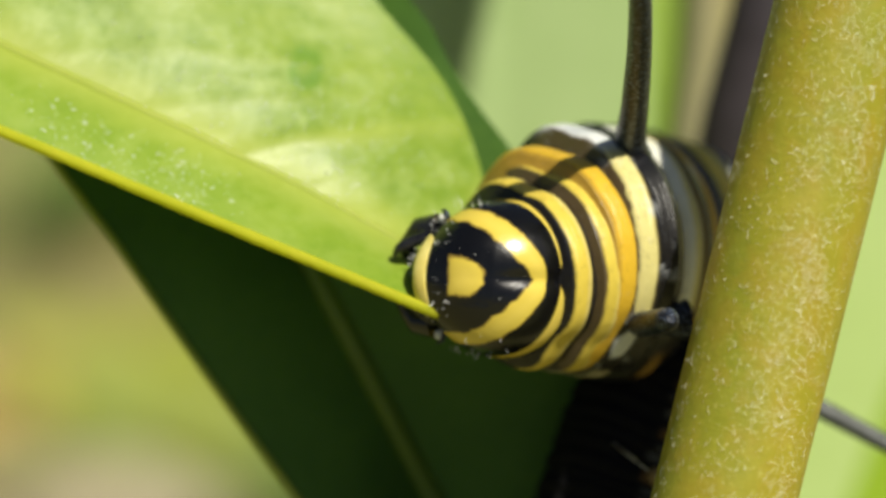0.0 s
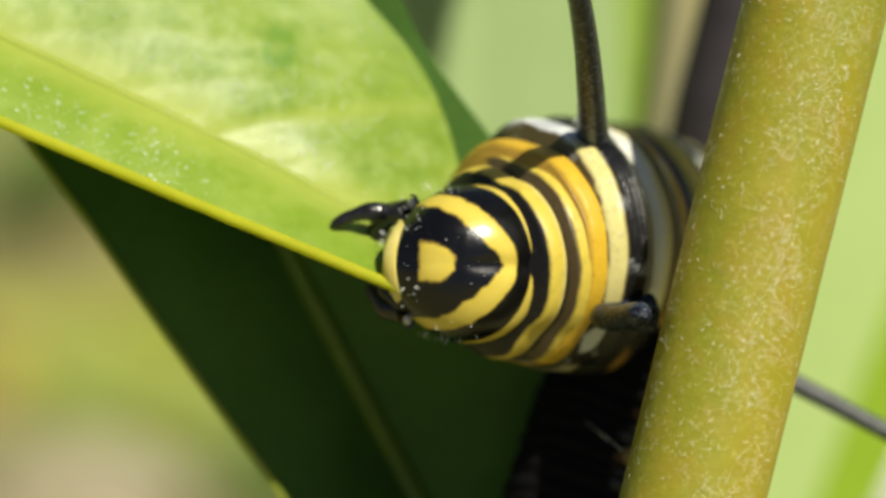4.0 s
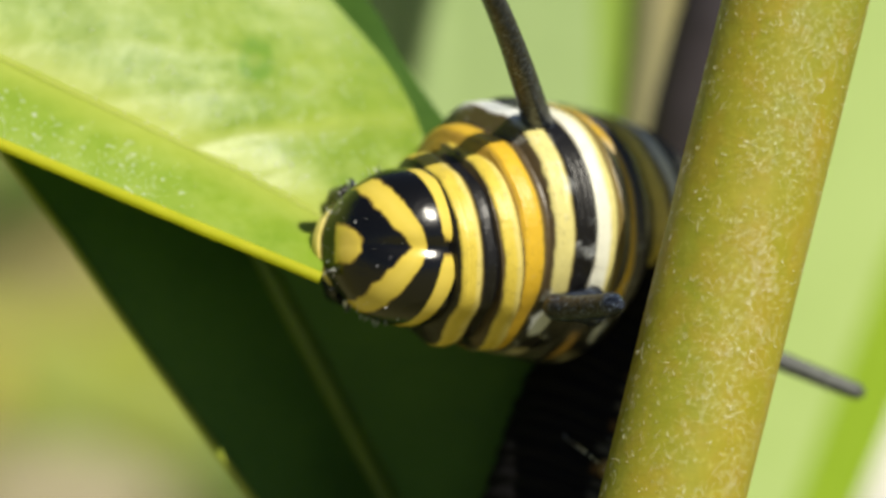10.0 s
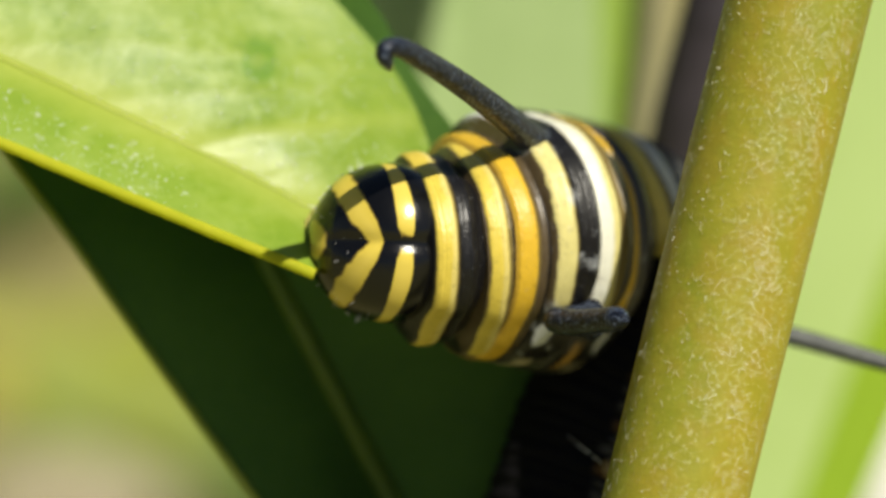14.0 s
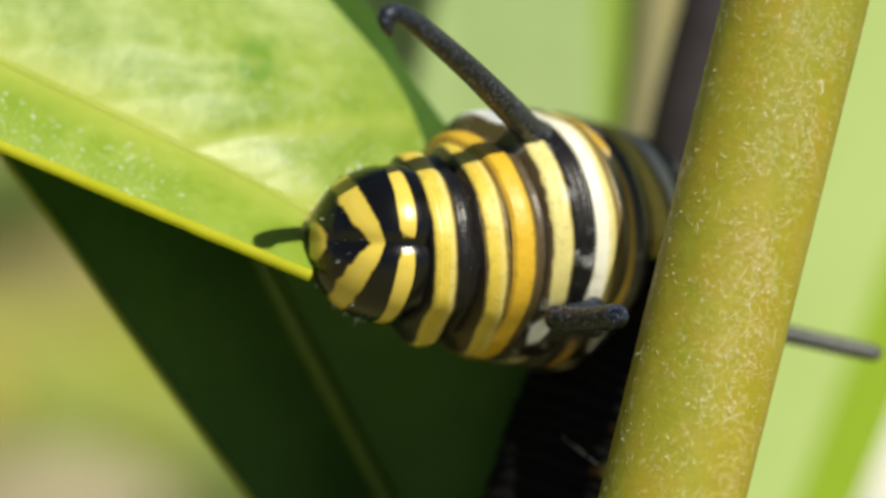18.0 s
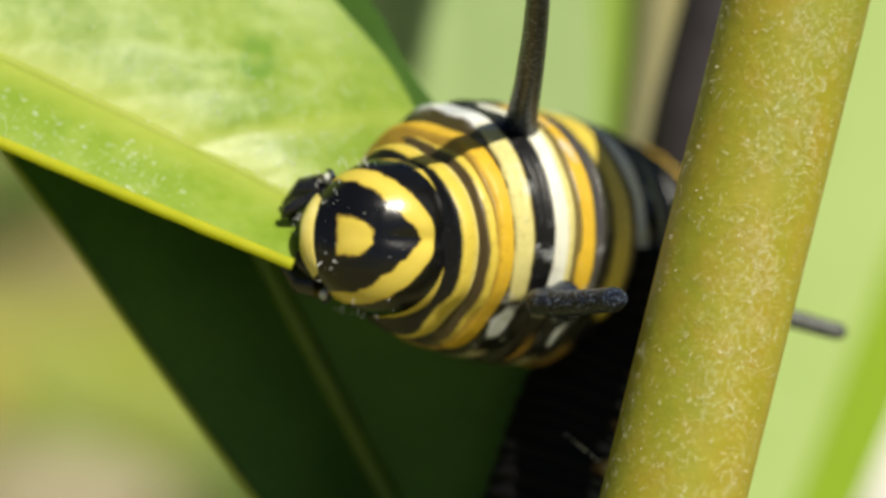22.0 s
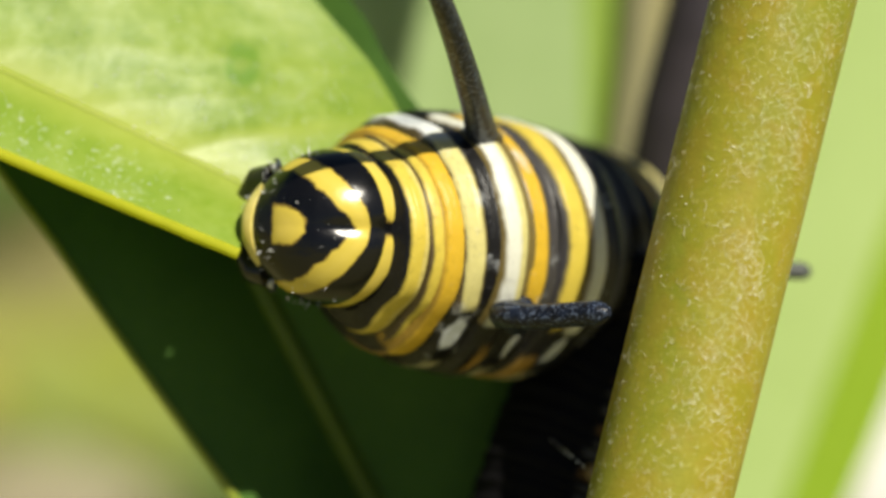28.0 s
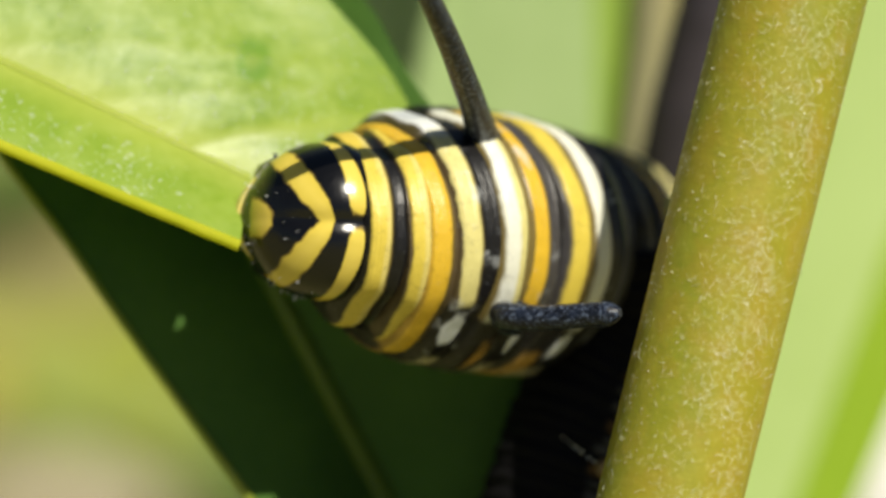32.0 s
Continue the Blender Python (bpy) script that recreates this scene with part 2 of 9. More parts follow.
M_RIB = leaf_material("leaf_rib", (0.37, 0.46, 0.05), (0.42, 0.50, 0.07), (0.46, 0.53, 0.10), (0.62, 0.66, 0.08), 0.28, 900)
M_VEIN = leaf_material("leaf_vein", (0.33, 0.42, 0.03), (0.39, 0.46, 0.045), (0.44, 0.50, 0.08), (0.48, 0.56, 0.05), 0.25, 900)
# Leaf behind and its rib: shade is put into these darker greens.
M_DARKLEAF = leaf_material("leaf_shade_green", (0.042, 0.115, 0.010), (0.062, 0.155, 0.013), (0.085, 0.19, 0.018), (0.10, 0.30, 0.006), 0.08, 420.0, 0.75)
M_DARKRIB = leaf_material("leaf_shade_rib", (0.12, 0.20, 0.015), (0.15, 0.24, 0.02), (0.18, 0.27, 0.03), (0.2, 0.35, 0.02), 0.15)
M_FAR = leaf_material("leaf_behind", (0.30, 0.48, 0.02), (0.36, 0.54, 0.03), (0.42, 0.58, 0.05), (0.45, 0.62, 0.04), 0.3, 60)
M_FARRIB = leaf_material("leaf_behind_rib", (0.46, 0.61, 0.20), (0.50, 0.65, 0.23), (0.54, 0.69, 0.27), (0.58, 0.72, 0.30), 0.2, 60)
M_MIDGREEN = leaf_material("leaf_behind_mid", (0.27, 0.43, 0.05), (0.31, 0.46, 0.06), (0.35, 0.49, 0.08), (0.4, 0.56, 0.08), 0.28, 60)
M_PALE = leaf_material("leaf_behind_pale", (0.33, 0.47, 0.17), (0.39, 0.53, 0.21), (0.45, 0.58, 0.26), (0.4, 0.55, 0.12), 0.25, 60)
M_QUARTZ = plain_material("white_stone", (0.66, 0.64, 0.58), (0.80, 0.78, 0.72), 40, 0.7)
M_LIME = leaf_material("leaf_lime", (0.30, 0.34, 0.03), (0.38, 0.42, 0.05), (0.44, 0.46, 0.08), (0.45, 0.5, 0.05), 0.25, 40)
M_STRAW = plain_material("dry_straw", (0.38, 0.24, 0.08), (0.52, 0.36, 0.14), 60, 0.7)
M_HAIR = plain_material("stem_hair", (0.90, 0.89, 0.66), (0.95, 0.95, 0.85), 900, 0.25)


def stem_material():
    m, nt, p, out = nodes_of("stem_skin")
    co = nt.nodes.new("ShaderNodeTexCoord")
    mp = nt.nodes.new("ShaderNodeMapping")
    mp.inputs["Rotation"].default_value = (0, 0, radians(14))
    mp.inputs["Scale"].default_value = (1.0, 0.22, 1.0)
    nt.links.new(co.outputs["Object"], mp.inputs["Vector"])
    streak = add(nt, "ShaderNodeTexNoise", Scale=520.0, Detail=3.0)
    nt.links.new(mp.outputs["Vector"], streak.inputs["Vector"])
    big = ramp(nt, streak.outputs["Fac"], [(0.33, (0.22, 0.25, 0.013)), (0.52, (0.31, 0.28, 0.015)), (0.72, (0.355, 0.29, 0.02))])
    fine = noise_at(nt, 2600, 5, 0.7)
    tone = mixed(nt, 0.3, big, ramp(nt, fine, [(0.35, (0.25, 0.25, 0.012)), (0.7, (0.42, 0.38, 0.045))]))
    col = mixed(nt, ramp(nt, noise_at(nt, 1000, 4, 0.65), [(0.46, (0, 0, 0)), (0.62, (0.40, 0.40, 0.40))]), tone, (0.355, 0.255, 0.022))
    grain = ramp(nt, noise_at(nt, 4200, 3, 0.7), [(0.58, (0, 0, 0)), (0.72, (0.4, 0.4, 0.4))])
    nt.links.new(mixed(nt, grain, col, (0.55, 0.50, 0.16)), p.inputs["Base Color"])
    p.inputs["Roughness"].default_value = 0.5
    p.inputs["Subsurface Weight"].default_value = 0.35
    p.inputs["Subsurface Radius"].default_value = (1.0, 0.8, 0.2)
    p.inputs["Subsurface Scale"].default_value = 0.0004
    bumped(nt, p, noise_at(nt, 2600, 4, 0.65), 0.35, 0.00006)
    return m


M_STEM = stem_material()
M_DULL = plain_material("dry_shoot", (0.23, 0.22, 0.10), (0.29, 0.26, 0.14), 60, 0.7)
M_DRY = plain_material("dry_stem", (0.02, 0.017, 0.02), (0.05, 0.04, 0.05), 300, 0.7)


def ground_material():
    m, nt, p, out = nodes_of("garden_soil")
    a = ramp(nt, noise_at(nt, 6, 4), [(0.3, (0.17, 0.19, 0.045)), (0.45, (0.23, 0.23, 0.06)), (0.58, (0.29, 0.25, 0.075)), (0.72, (0.34, 0.31, 0.12))])
    b = ramp(nt, noise_at(nt, 60, 4), [(0.3, (0.08, 0.09, 0.02)), (0.7, (0.45, 0.38, 0.2))])
    nt.links.new(mixed(nt, 0.35, a, b), p.inputs["Base Color"])
    p.inputs["Roughness"].default_value = 0.9
    bumped(nt, p, noise_at(nt, 120, 4), 0.6, 0.01)
    return m


# ---- building helpers ----
def mm(x, y, z, rx=0, ry=0, rz=0):
    """A pose from millimetres and degrees."""
    return pose(x / 1000, y / 1000, z / 1000, rx, ry, rz)


WORLD_OF = {}


def thing(name, at, label, category, group="", kind=""):
    e = new(name)
    e.matrix_world = at
    e.empty_display_size = 0.005
    WORLD_OF[e] = at.copy()
    return tagged(e, label, category, group, kind)


def part(name, bm, material, parent, label="", at=None):
    """Links a bmesh, in millimetres of the plane of sharpness, as one mesh under a thing or a part."""
    me = bpy.data.meshes.new(name)
    bmesh.ops.scale(bm, vec=(0.001, 0.001, 0.001), verts=bm.verts)
    bm.to_mesh(me)
    bm.free()
    for f in me.polygons:
        f.use_smooth = True
    me.set_sharp_from_angle(angle=radians(50))
    for m in (material if isinstance(material, tuple) else (material,)):
        me.materials.append(m)
    ob = new(name, me)
    place = BASE if at is None else at
    if parent is not None:
        ob.parent = parent
        ob.matrix_basis = WORLD_OF[parent].inverted() @ place
    else:
        ob.matrix_basis = place
    WORLD_OF[ob] = place.copy()
    return tagged(ob, label)


def spline(points, n):
    """n points spread along a smooth curve through the given ones."""
    ps = [Vector(p) for p in points]
    ps = [ps[0] * 2 - ps[1]] + ps + [ps[-1] * 2 - ps[-2]]
    out = []
    segs = len(ps) - 3
    for i in range(n):
        f = i / (n - 1) * segs
        k = min(int(f), segs - 1)
        t = f - k
        a, b, c, d = ps[k:k + 4]
        out.append(0.5 * ((2 * b) + (c - a) * t + (2 * a - 5 * b + 4 * c - d) * t * t + (3 * b - a - 3 * c + d) * t ** 3))
    return out


def straight(points, n):
    """n points spread over each straight piece between the given ones."""
    ps = [Vector(p) for p in points]
    return [a.lerp(b, k / n) for a, b in zip(ps, ps[1:]) for k in range(n)] + [ps[-1]]


def tube(bm, path, radius, sides=16, uneven=0.0, seed=0.0, flat=1.0):
    """A round rod along a path; radius(f) for f from 0 to 1."""
    rings = []
    n = len(path)
    side = None
    for i, p in enumerate(path):
        way = (path[min(i + 1, n - 1)] - path[max(i - 1, 0)]).normalized()
        if side is None:
            side = way.orthogonal().normalized()
        side = (side - way * side.dot(way)).normalized()
        up = way.cross(side)
        f = i / (n - 1)
        ring = []
        for k in range(sides):
            a = 2 * math.pi * k / sides
            r = radius(f)
            if uneven:
                r *= 1 + uneven * noise.noise(Vector((math.cos(a) * 1.3, math.sin(a) * 1.3, f * n * 0.35 + seed)))
            ring.append(bm.verts.new(p + (side * math.cos(a) + up * math.sin(a) * flat) * r))
        rings.append(ring)
    for a, b in zip(rings, rings[1:]):
        for k in range(sides):
            bm.faces.new((a[k], a[(k + 1) % sides], b[(k + 1) % sides], b[k]))
    bm.faces.new(rings[0][::-1])
    bm.faces.new(rings[-1])
    return bm


def sheet(bm, a, b, across, thick, bow=0.0, wave=0.0, seed=0.0, caps=True, rib=0.0):
    """A leaf half between two curves of equal length, with thickness; bow arches it towards the lens."""
    grid = []
    for p, q in zip(a, b):
        row = []
        for k in range(across + 1):
            f = k / across
            v = p.lerp(q, f)
            v.z += bow * math.sin(math.pi * f)
            if wave:
                v.z += wave * noise.noise(Vector((v.x * 0.35, v.y * 0.35, seed))) * min(1, 4 * f)
            row.append(v)
        grid.append(row)
    layer = bm.verts.layers.float.new("rib") if rib else None
    top = [[bm.verts.new(v) for v in row] for row in grid]
    if rib:
        for row in top:
            for v in row:
                v[layer] = math.exp(-((v.co - row[0].co).length / rib) ** 2)
    low = [[bm.verts.new(v - Vector((0, 0, thick))) for v in row] for row in grid]
    n, m = len(grid), across + 1
    for i in range(n - 1):
        for k in range(m - 1):
            bm.faces.new((top[i][k], top[i + 1][k], top[i + 1][k + 1], top[i][k + 1]))
            bm.faces.new((low[i][k], low[i][k + 1], low[i + 1][k + 1], low[i + 1][k]))
    for i in range(n - 1):
        bm.faces.new((top[i][0], low[i][0], low[i + 1][0], top[i + 1][0]))
        bm.faces.new((top[i][-1], top[i + 1][-1], low[i + 1][-1], low[i][-1]))
    for k in range(m - 1 if caps else 0):
        bm.faces.new((top[0][k], top[0][k + 1], low[0][k + 1], low[0][k]))
        bm.faces.new((top[-1][k], low[-1][k], low[-1][k + 1], top[-1][k + 1]))
    bmesh.ops.recalc_face_normals(bm, faces=bm.faces)
    return bm


def lerp_table(t, table):
    for (a, va), (b, vb) in zip(table, table[1:]):
        if t <= b:
            return va if t <= a else va + (vb - va) * (t - a) / (b - a)
    return table[-1][1]


def to_ground(p):
    """The place under a point of the plane of sharpness, in its millimetres, on the ground."""
    w = BASE @ (Vector(p) / 1000)
    w.z = 0
    return (BASE.inverted() @ w) * 1000


# ---- ground ----
def build_ground():
    bm = bmesh.new()
    rings = [0.0, 0.3, 0.7, 1.5, 4, 12, 40, 150]
    sides = 48
    prev = None
    for r in rings:
        ring = [bm.verts.new((r * math.cos(2 * math.pi * k / sides), r * math.sin(2 * math.pi * k / sides), 0)) for k in range(sides if r else 1)]
        if prev is not None:
            for k in range(sides):
                if len(prev) == 1:
                    bm.faces.new((prev[0], ring[k], ring[(k + 1) % sides]))
                else:
                    bm.faces.new((prev[k], ring[k], ring[(k + 1) % sides], prev[(k + 1) % sides]))
        prev = ring
    me = bpy.data.meshes.new("ground")
    bm.to_mesh(me)
    bm.free()
    me.materials.append(ground_material())
    tagged(new("ground", me), "sunlit garden soil with dry litter and low green growth", "ground", kind="structure")


build_ground()


# ---- the stem in front ----
def plant_at(p, label, name="milkweed_plant"):
    g = BASE @ (to_ground(p) / 1000)
    return thing(name, Matrix.Translation(g), label, "plant", "milkweed plants")


STEM_TOP, STEM_FOOT = Vector((7.72, 5.50, 2.20)), Vector((4.99, -5.50, 2.20))
stem_way = (STEM_FOOT - STEM_TOP).normalized()
near_plant = plant_at(STEM_FOOT, "thick hairy olive-yellow milkweed stem with a caterpillar clinging behind it")
foot = to_ground(STEM_FOOT + stem_way * 60)
stem_path = [STEM_TOP - stem_way * f for f in (60, 45, 30, 18, 9)] + [STEM_TOP.lerp(STEM_FOOT, k / 24) for k in range(25)]
stem_path += [STEM_FOOT + stem_way * f for f in (6, 14, 25, 40)] + spline([STEM_FOOT + stem_way * 60, (STEM_FOOT + stem_way * 90).lerp(foot, 0.5), foot - (BASE.inverted().to_3x3() @ Vector((0, 0, 4)))], 10)
bm = bmesh.new()
tube(bm, stem_path, lambda f: 1.585, 64, 0.004)
stem = part("stem", bm, M_STEM, near_plant)


def stem_hairs():
    """Short pale hairs lying on the stem's skin."""
    rnd = random.Random(4)
    vs, fs = [], []
    ax = (STEM_FOOT - STEM_TOP)
    ln = ax.length
    ax.normalize()
    sx = ax.cross(Vector((0, 0, 1))).normalized()
    sz = sx.cross(ax).normalized()
    if sz.z < 0:
        sz = -sz
    for i in range(9500):
        f = rnd.uniform(-0.12, 1.12)
        a = -rnd.gauss(0.32, 0.34) if rnd.random() < 0.76 else rnd.uniform(-1.35, 1.35)
        if noise.noise(Vector((f * ln * 1.1, a * 1.9, 3.0))) + 0.45 * noise.noise(Vector((f * ln * 4.0, a * 6.0, 8.0))) < rnd.uniform(-0.55, 0.25):
            continue
        way = rnd.uniform(0, 2 * math.pi)
        length, thick = rnd.uniform(0.03, 0.20) * (1 if rnd.random() < 0.3 else 0.3), rnd.uniform(0.0018, 0.0052)
        if rnd.random() < 0.07:
            length, thick = 0.03, rnd.uniform(0.009, 0.015)
        bend = rnd.uniform(-1.6, 1.6)
        base = len(vs)
        along, round_, h = f * ln, a * 1.6, 1.605
        for k in range(5):
            t = k / 4
            rr = h + 0.02 * math.sin(math.pi * min(1, t * 0.8)) * rnd.uniform(0.5, 1)
            ang = round_ / 1.6
            rad = sx * math.sin(ang) + sz * math.cos(ang)
            run = ax * math.cos(way) + rad.cross(ax) * (-math.sin(way) if rad.cross(ax).dot(sx) < 0 else math.sin(way))
            wide = run.cross(rad).normalized()
            c = STEM_TOP + ax * along + rad * rr
            for j in range(3):
                b = 2 * math.pi * j / 3
                o = (wide * math.cos(b) + rad * math.sin(b)) * thick * (1 - 0.7 * t)
                vs.append((c + o) / 1000)
            along += math.cos(way) * length / 4
            round_ += math.sin(way) * length / 4
            way += bend / 4
        for k in range(4):
            for j in range(3):
                a0, a1 = base + k * 3 + j, base + k * 3 + (j + 1) % 3
                fs.append((a0, a1, a1 + 3, a0 + 3))
    me = bpy.data.meshes.new("hair")
    me.from_pydata(vs, [], fs)
    me.materials.append(M_HAIR)
    ob = new("hair", me)
    ob.parent = stem
    tagged(ob, "short pale downy hairs on the stem", kind="stuff")


stem_hairs()

# ---- the shaded leaf behind ----
N = 40
d_mid = spline([(3.15, -14.77, -7.20), (0.92, -10.28, -7.00), (-1.31, -6.16, -7.40), (-4.31, -0.26, -5.80), (-6.64, 4.07, -7.50), (-8.82, 8.92, -7.00)], N)
d_left = spline([(2.98, -14.57, -6.00), (-0.87, -10.80, -5.60), (-4.45, -5.96, -4.50), (-8.61, 0.01, -3.50), (-11.35, 4.45, -4.00), (-9.24, 8.66, -4.40)], N)
d_right = spline([(3.27, -14.67, -6.60), (4.28, -10.33, -7.40), (4.57, -6.18, -7.60), (2.27, 0.01, -5.60), (-0.75, 4.35, -4.30), (-1.85, 6.20, -4.60), (-4.40, 8.60, -5.60), (-8.09, 9.03, -6.70)], N)


def build_leaf(parent, mid, left, right, blade_mat, rib_mat, rib=0.3, thick=0.25, bow=0.3, wave=0.0, label="", flat_rib=False):
    bm = bmesh.new()
    sheet(bm, mid, left, 10, thick, bow, wave, 1.0)
    leaf = part("leaf", bm, blade_mat, parent, label)
    bm = bmesh.new()
    sheet(bm, mid, right, 10, thick, bow, wave, 2.0)
    part("blade_half", bm, blade_mat, leaf)
    bm = bmesh.new()
    if flat_rib:
        lift = Vector((0, 0, 0.12))
        n = len(mid) - 1
        w = [rib * min(1, 0.2 + 6 * min(i, n - i) / n) for i in range(n + 1)]
        sheet(bm, [m.lerp(e, min(0.9, x / max(0.01, (e - m).length))) + lift for m, e, x in zip(mid, left, w)],
              [m.lerp(e, min(0.9, x / max(0.01, (e - m).length))) + lift for m, e, x in zip(mid, right, w)], 4, 0.1, 0.12)
    else:
        tube(bm, [p + Vector((0, 0, 0.05)) for p in mid], lambda f: rib * (1.0 - 0.55 * f), 10)
    part("midrib", bm, rib_mat, leaf)
    return leaf


dark_leaf = build_leaf(near_plant, d_mid, d_left, d_right, M_DARKLEAF, M_DARKRIB, 0.35, 0.25, 0.25, label="milkweed leaf in shade, the shade put into its dark green")
# The margin's glow of light is put into a paler colour.
bm = bmesh.new()
tube(bm, d_left, lambda f: 0.09, 8, 0.1)
part("margin", bm, M_VEIN, dark_leaf, "yellow-green leaf margin, painted paler for the light in its rim")
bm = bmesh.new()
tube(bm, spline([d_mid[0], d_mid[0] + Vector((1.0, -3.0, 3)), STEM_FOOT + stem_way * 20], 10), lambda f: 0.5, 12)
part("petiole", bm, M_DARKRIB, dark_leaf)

# ---- the lit leaf that is eaten ----
next_plant = plant_at((-31.43, -4.94, -6.00), "milkweed plant with a broad sunlit bright green leaf")
side_top, side_foot = Vector((-31.61, 18.24, -5.00)), Vector((-31.78, -18.91, -7.00))
bm = bmesh.new()
tube(bm, straight([side_top, Vector((-31.70, 1.94, -6.00)), side_foot, to_ground(side_foot) - (BASE.inverted().to_3x3() @ Vector((0, 0, 4)))], 12), lambda f: 1.6 + 0.3 * f, 20, 0.02)
part("stem", bm, M_STEM, next_plant)

END_X = -4.538          # where the eaten edge ends at last
MORSELS = [(-1.23, -1.44), (-1.44, -1.69), (-1.69, -1.97), (-1.97, -2.21), (-2.21, -2.49), (-2.49, -2.77), (-2.77, -2.97), (-2.97, -3.23), (-3.23, -3.42), (-3.42, -3.74), (-3.74, -4.06), (-4.06, -4.31), (-4.31, -4.54)]
NL = 160
l_mid = spline([(-30.71, 13.46, -4.00), (-23.60, 10.60, -2.60), (-16.78, 7.59, -1.60), (-10.17, 4.58, -1.00), (-5.49, 2.39, -0.80), (-3.42, 1.31, -0.80), (-1.09, 0.01, -0.90)], NL)
l_low = spline([(-30.71, 13.41, -4.00), (-23.10, 8.04, -0.80), (-16.47, 5.27, -0.05), (-9.97, 2.56, 0.65), (-6.14, 0.95, 0.85), (-3.60, -0.10, 0.95), (-1.07, -1.15, 1.00)], NL)
l_up = spline([(-30.71, 13.51, -4.00), (-26.31, 16.88, -5.00), (-18.83, 16.34, -5.00), (-11.97, 13.55, -4.60), (-5.45, 9.18, -4.20), (-2.47, 5.92, -3.80), (-1.23, 4.43, -3.60), (-0.56, 3.08, -3.40), (-0.12, 1.48, -3.20), (0.08, -0.38, -2.60)], NL)


def strip_cut(x0, x1):
    """The folded strip of the leaf between two cuts across it."""
    def at_x(curve, x):
        for p, q in zip(curve, curve[1:]):
            if p.x <= x <= q.x:
                return p.lerp(q, (x - p.x) / (q.x - p.x))
        return curve[-1].copy()
    n = max(3, int((x1 - x0) / 0.22))
    xs = [x0 + (x1 - x0) * k / n for k in range(n + 1)]
    return [at_x(l_mid, x + 0.18) for x in xs], [at_x(l_low, x) for x in xs]


def blade_at(s, f, lift):
    """A place on the leaf's broad half: s along the midrib, f out to the margin."""
    k = s * (NL - 1)
    i = min(int(k), NL - 2)
    p, q = l_mid[i].lerp(l_mid[i + 1], k - i), l_up[i].lerp(l_up[i + 1], k - i)
    v = p.lerp(q, f)
    v.z += 0.25 * math.sin(math.pi * f)
    v.z += 0.22 * noise.noise(Vector((v.x * 0.35, v.y * 0.35, 3.0))) * min(1, 4 * f) + lift
    return v


VEINS = [[(s0 + (s1 - s0) * (k / 24) ** 1.4, 0.02 + k / 24 * 0.93) for k in range(25)]
         for s0, s1 in ((0.18, 0.34), (0.30, 0.46), (0.40, 0.55), (0.49, 0.66), (0.57, 0.70), (0.655, 0.76), (0.76, 0.87), (0.86, 0.95))]


def blade_with_veins():
    """The broad half of the leaf; its side veins are low swellings, paler than the blade."""
    bm = bmesh.new()
    sheet(bm, l_mid, l_up, 64, 0.22, 0.25, 0.22, 3.0, rib=1.05)
    layer = bm.verts.layers.float["rib"]
    lines = [[blade_at(s, f, 0.0) for s, f in line] for line in VEINS]
    for v in bm.verts:
        if v.co.x < -22:
            continue
        best = 0.0
        for i, line in enumerate(lines):
            w = 0.26 if i == 5 else 0.17
            for j in range(24):
                p, q = line[j], line[j + 1]
                d = q - p
                t = max(0.0, min(1.0, (v.co - p).dot(d) / d.length_squared))
                gap = ((v.co - (p + d * t)).to_2d()).length
                if gap < 3 * w:
                    best = max(best, math.exp(-(gap / w) ** 2) * (1 - 0.55 * (j + t) / 24) * (1.0 if i == 5 else 0.3))
        v[layer] = max(v[layer], 0.1 + 0.7 * best if best > 0.02 else 0.0)
        v.co.z += 0.07 * best
    return bm


lit_leaf = part("leaf", blade_with_veins(), M_LEAF, next_plant, "sunlit bright green milkweed leaf with a chewed edge")
bm = bmesh.new()
sheet(bm, *strip_cut(l_mid[0].x + 0.05, END_X), 10, 0.2, 0.12, 0.05, 4.0, caps=False, rib=0.8)
part("blade_half", bm, M_STRIP, lit_leaf)
bm = bmesh.new()
tube(bm, strip_cut(l_mid[0].x + 0.05, END_X)[1], lambda f: 0.135, 12, 0.10, 5.0)
part("margin", bm, M_MARGIN, lit_leaf, "yellow-green leaf margin")
bm = bmesh.new()
rib_w = [0.24 - 0.08 * k / NL for k in range(NL)]
sheet(bm, [m.lerp(e, min(0.5, w / max(0.05, (e - m).length))) + Vector((0, 0, -0.05)) for m, e, w in zip(l_mid, l_up, rib_w)],
      [m.lerp(e, min(0.4, 0.8 * w / max(0.05, (e - m).length))) + Vector((0, 0, -0.05)) for m, e, w in zip(l_mid, l_low, rib_w)], 12, 0.1, 0.11)
part("midrib", bm, M_RIB, lit_leaf, "pale yellow-green midrib")


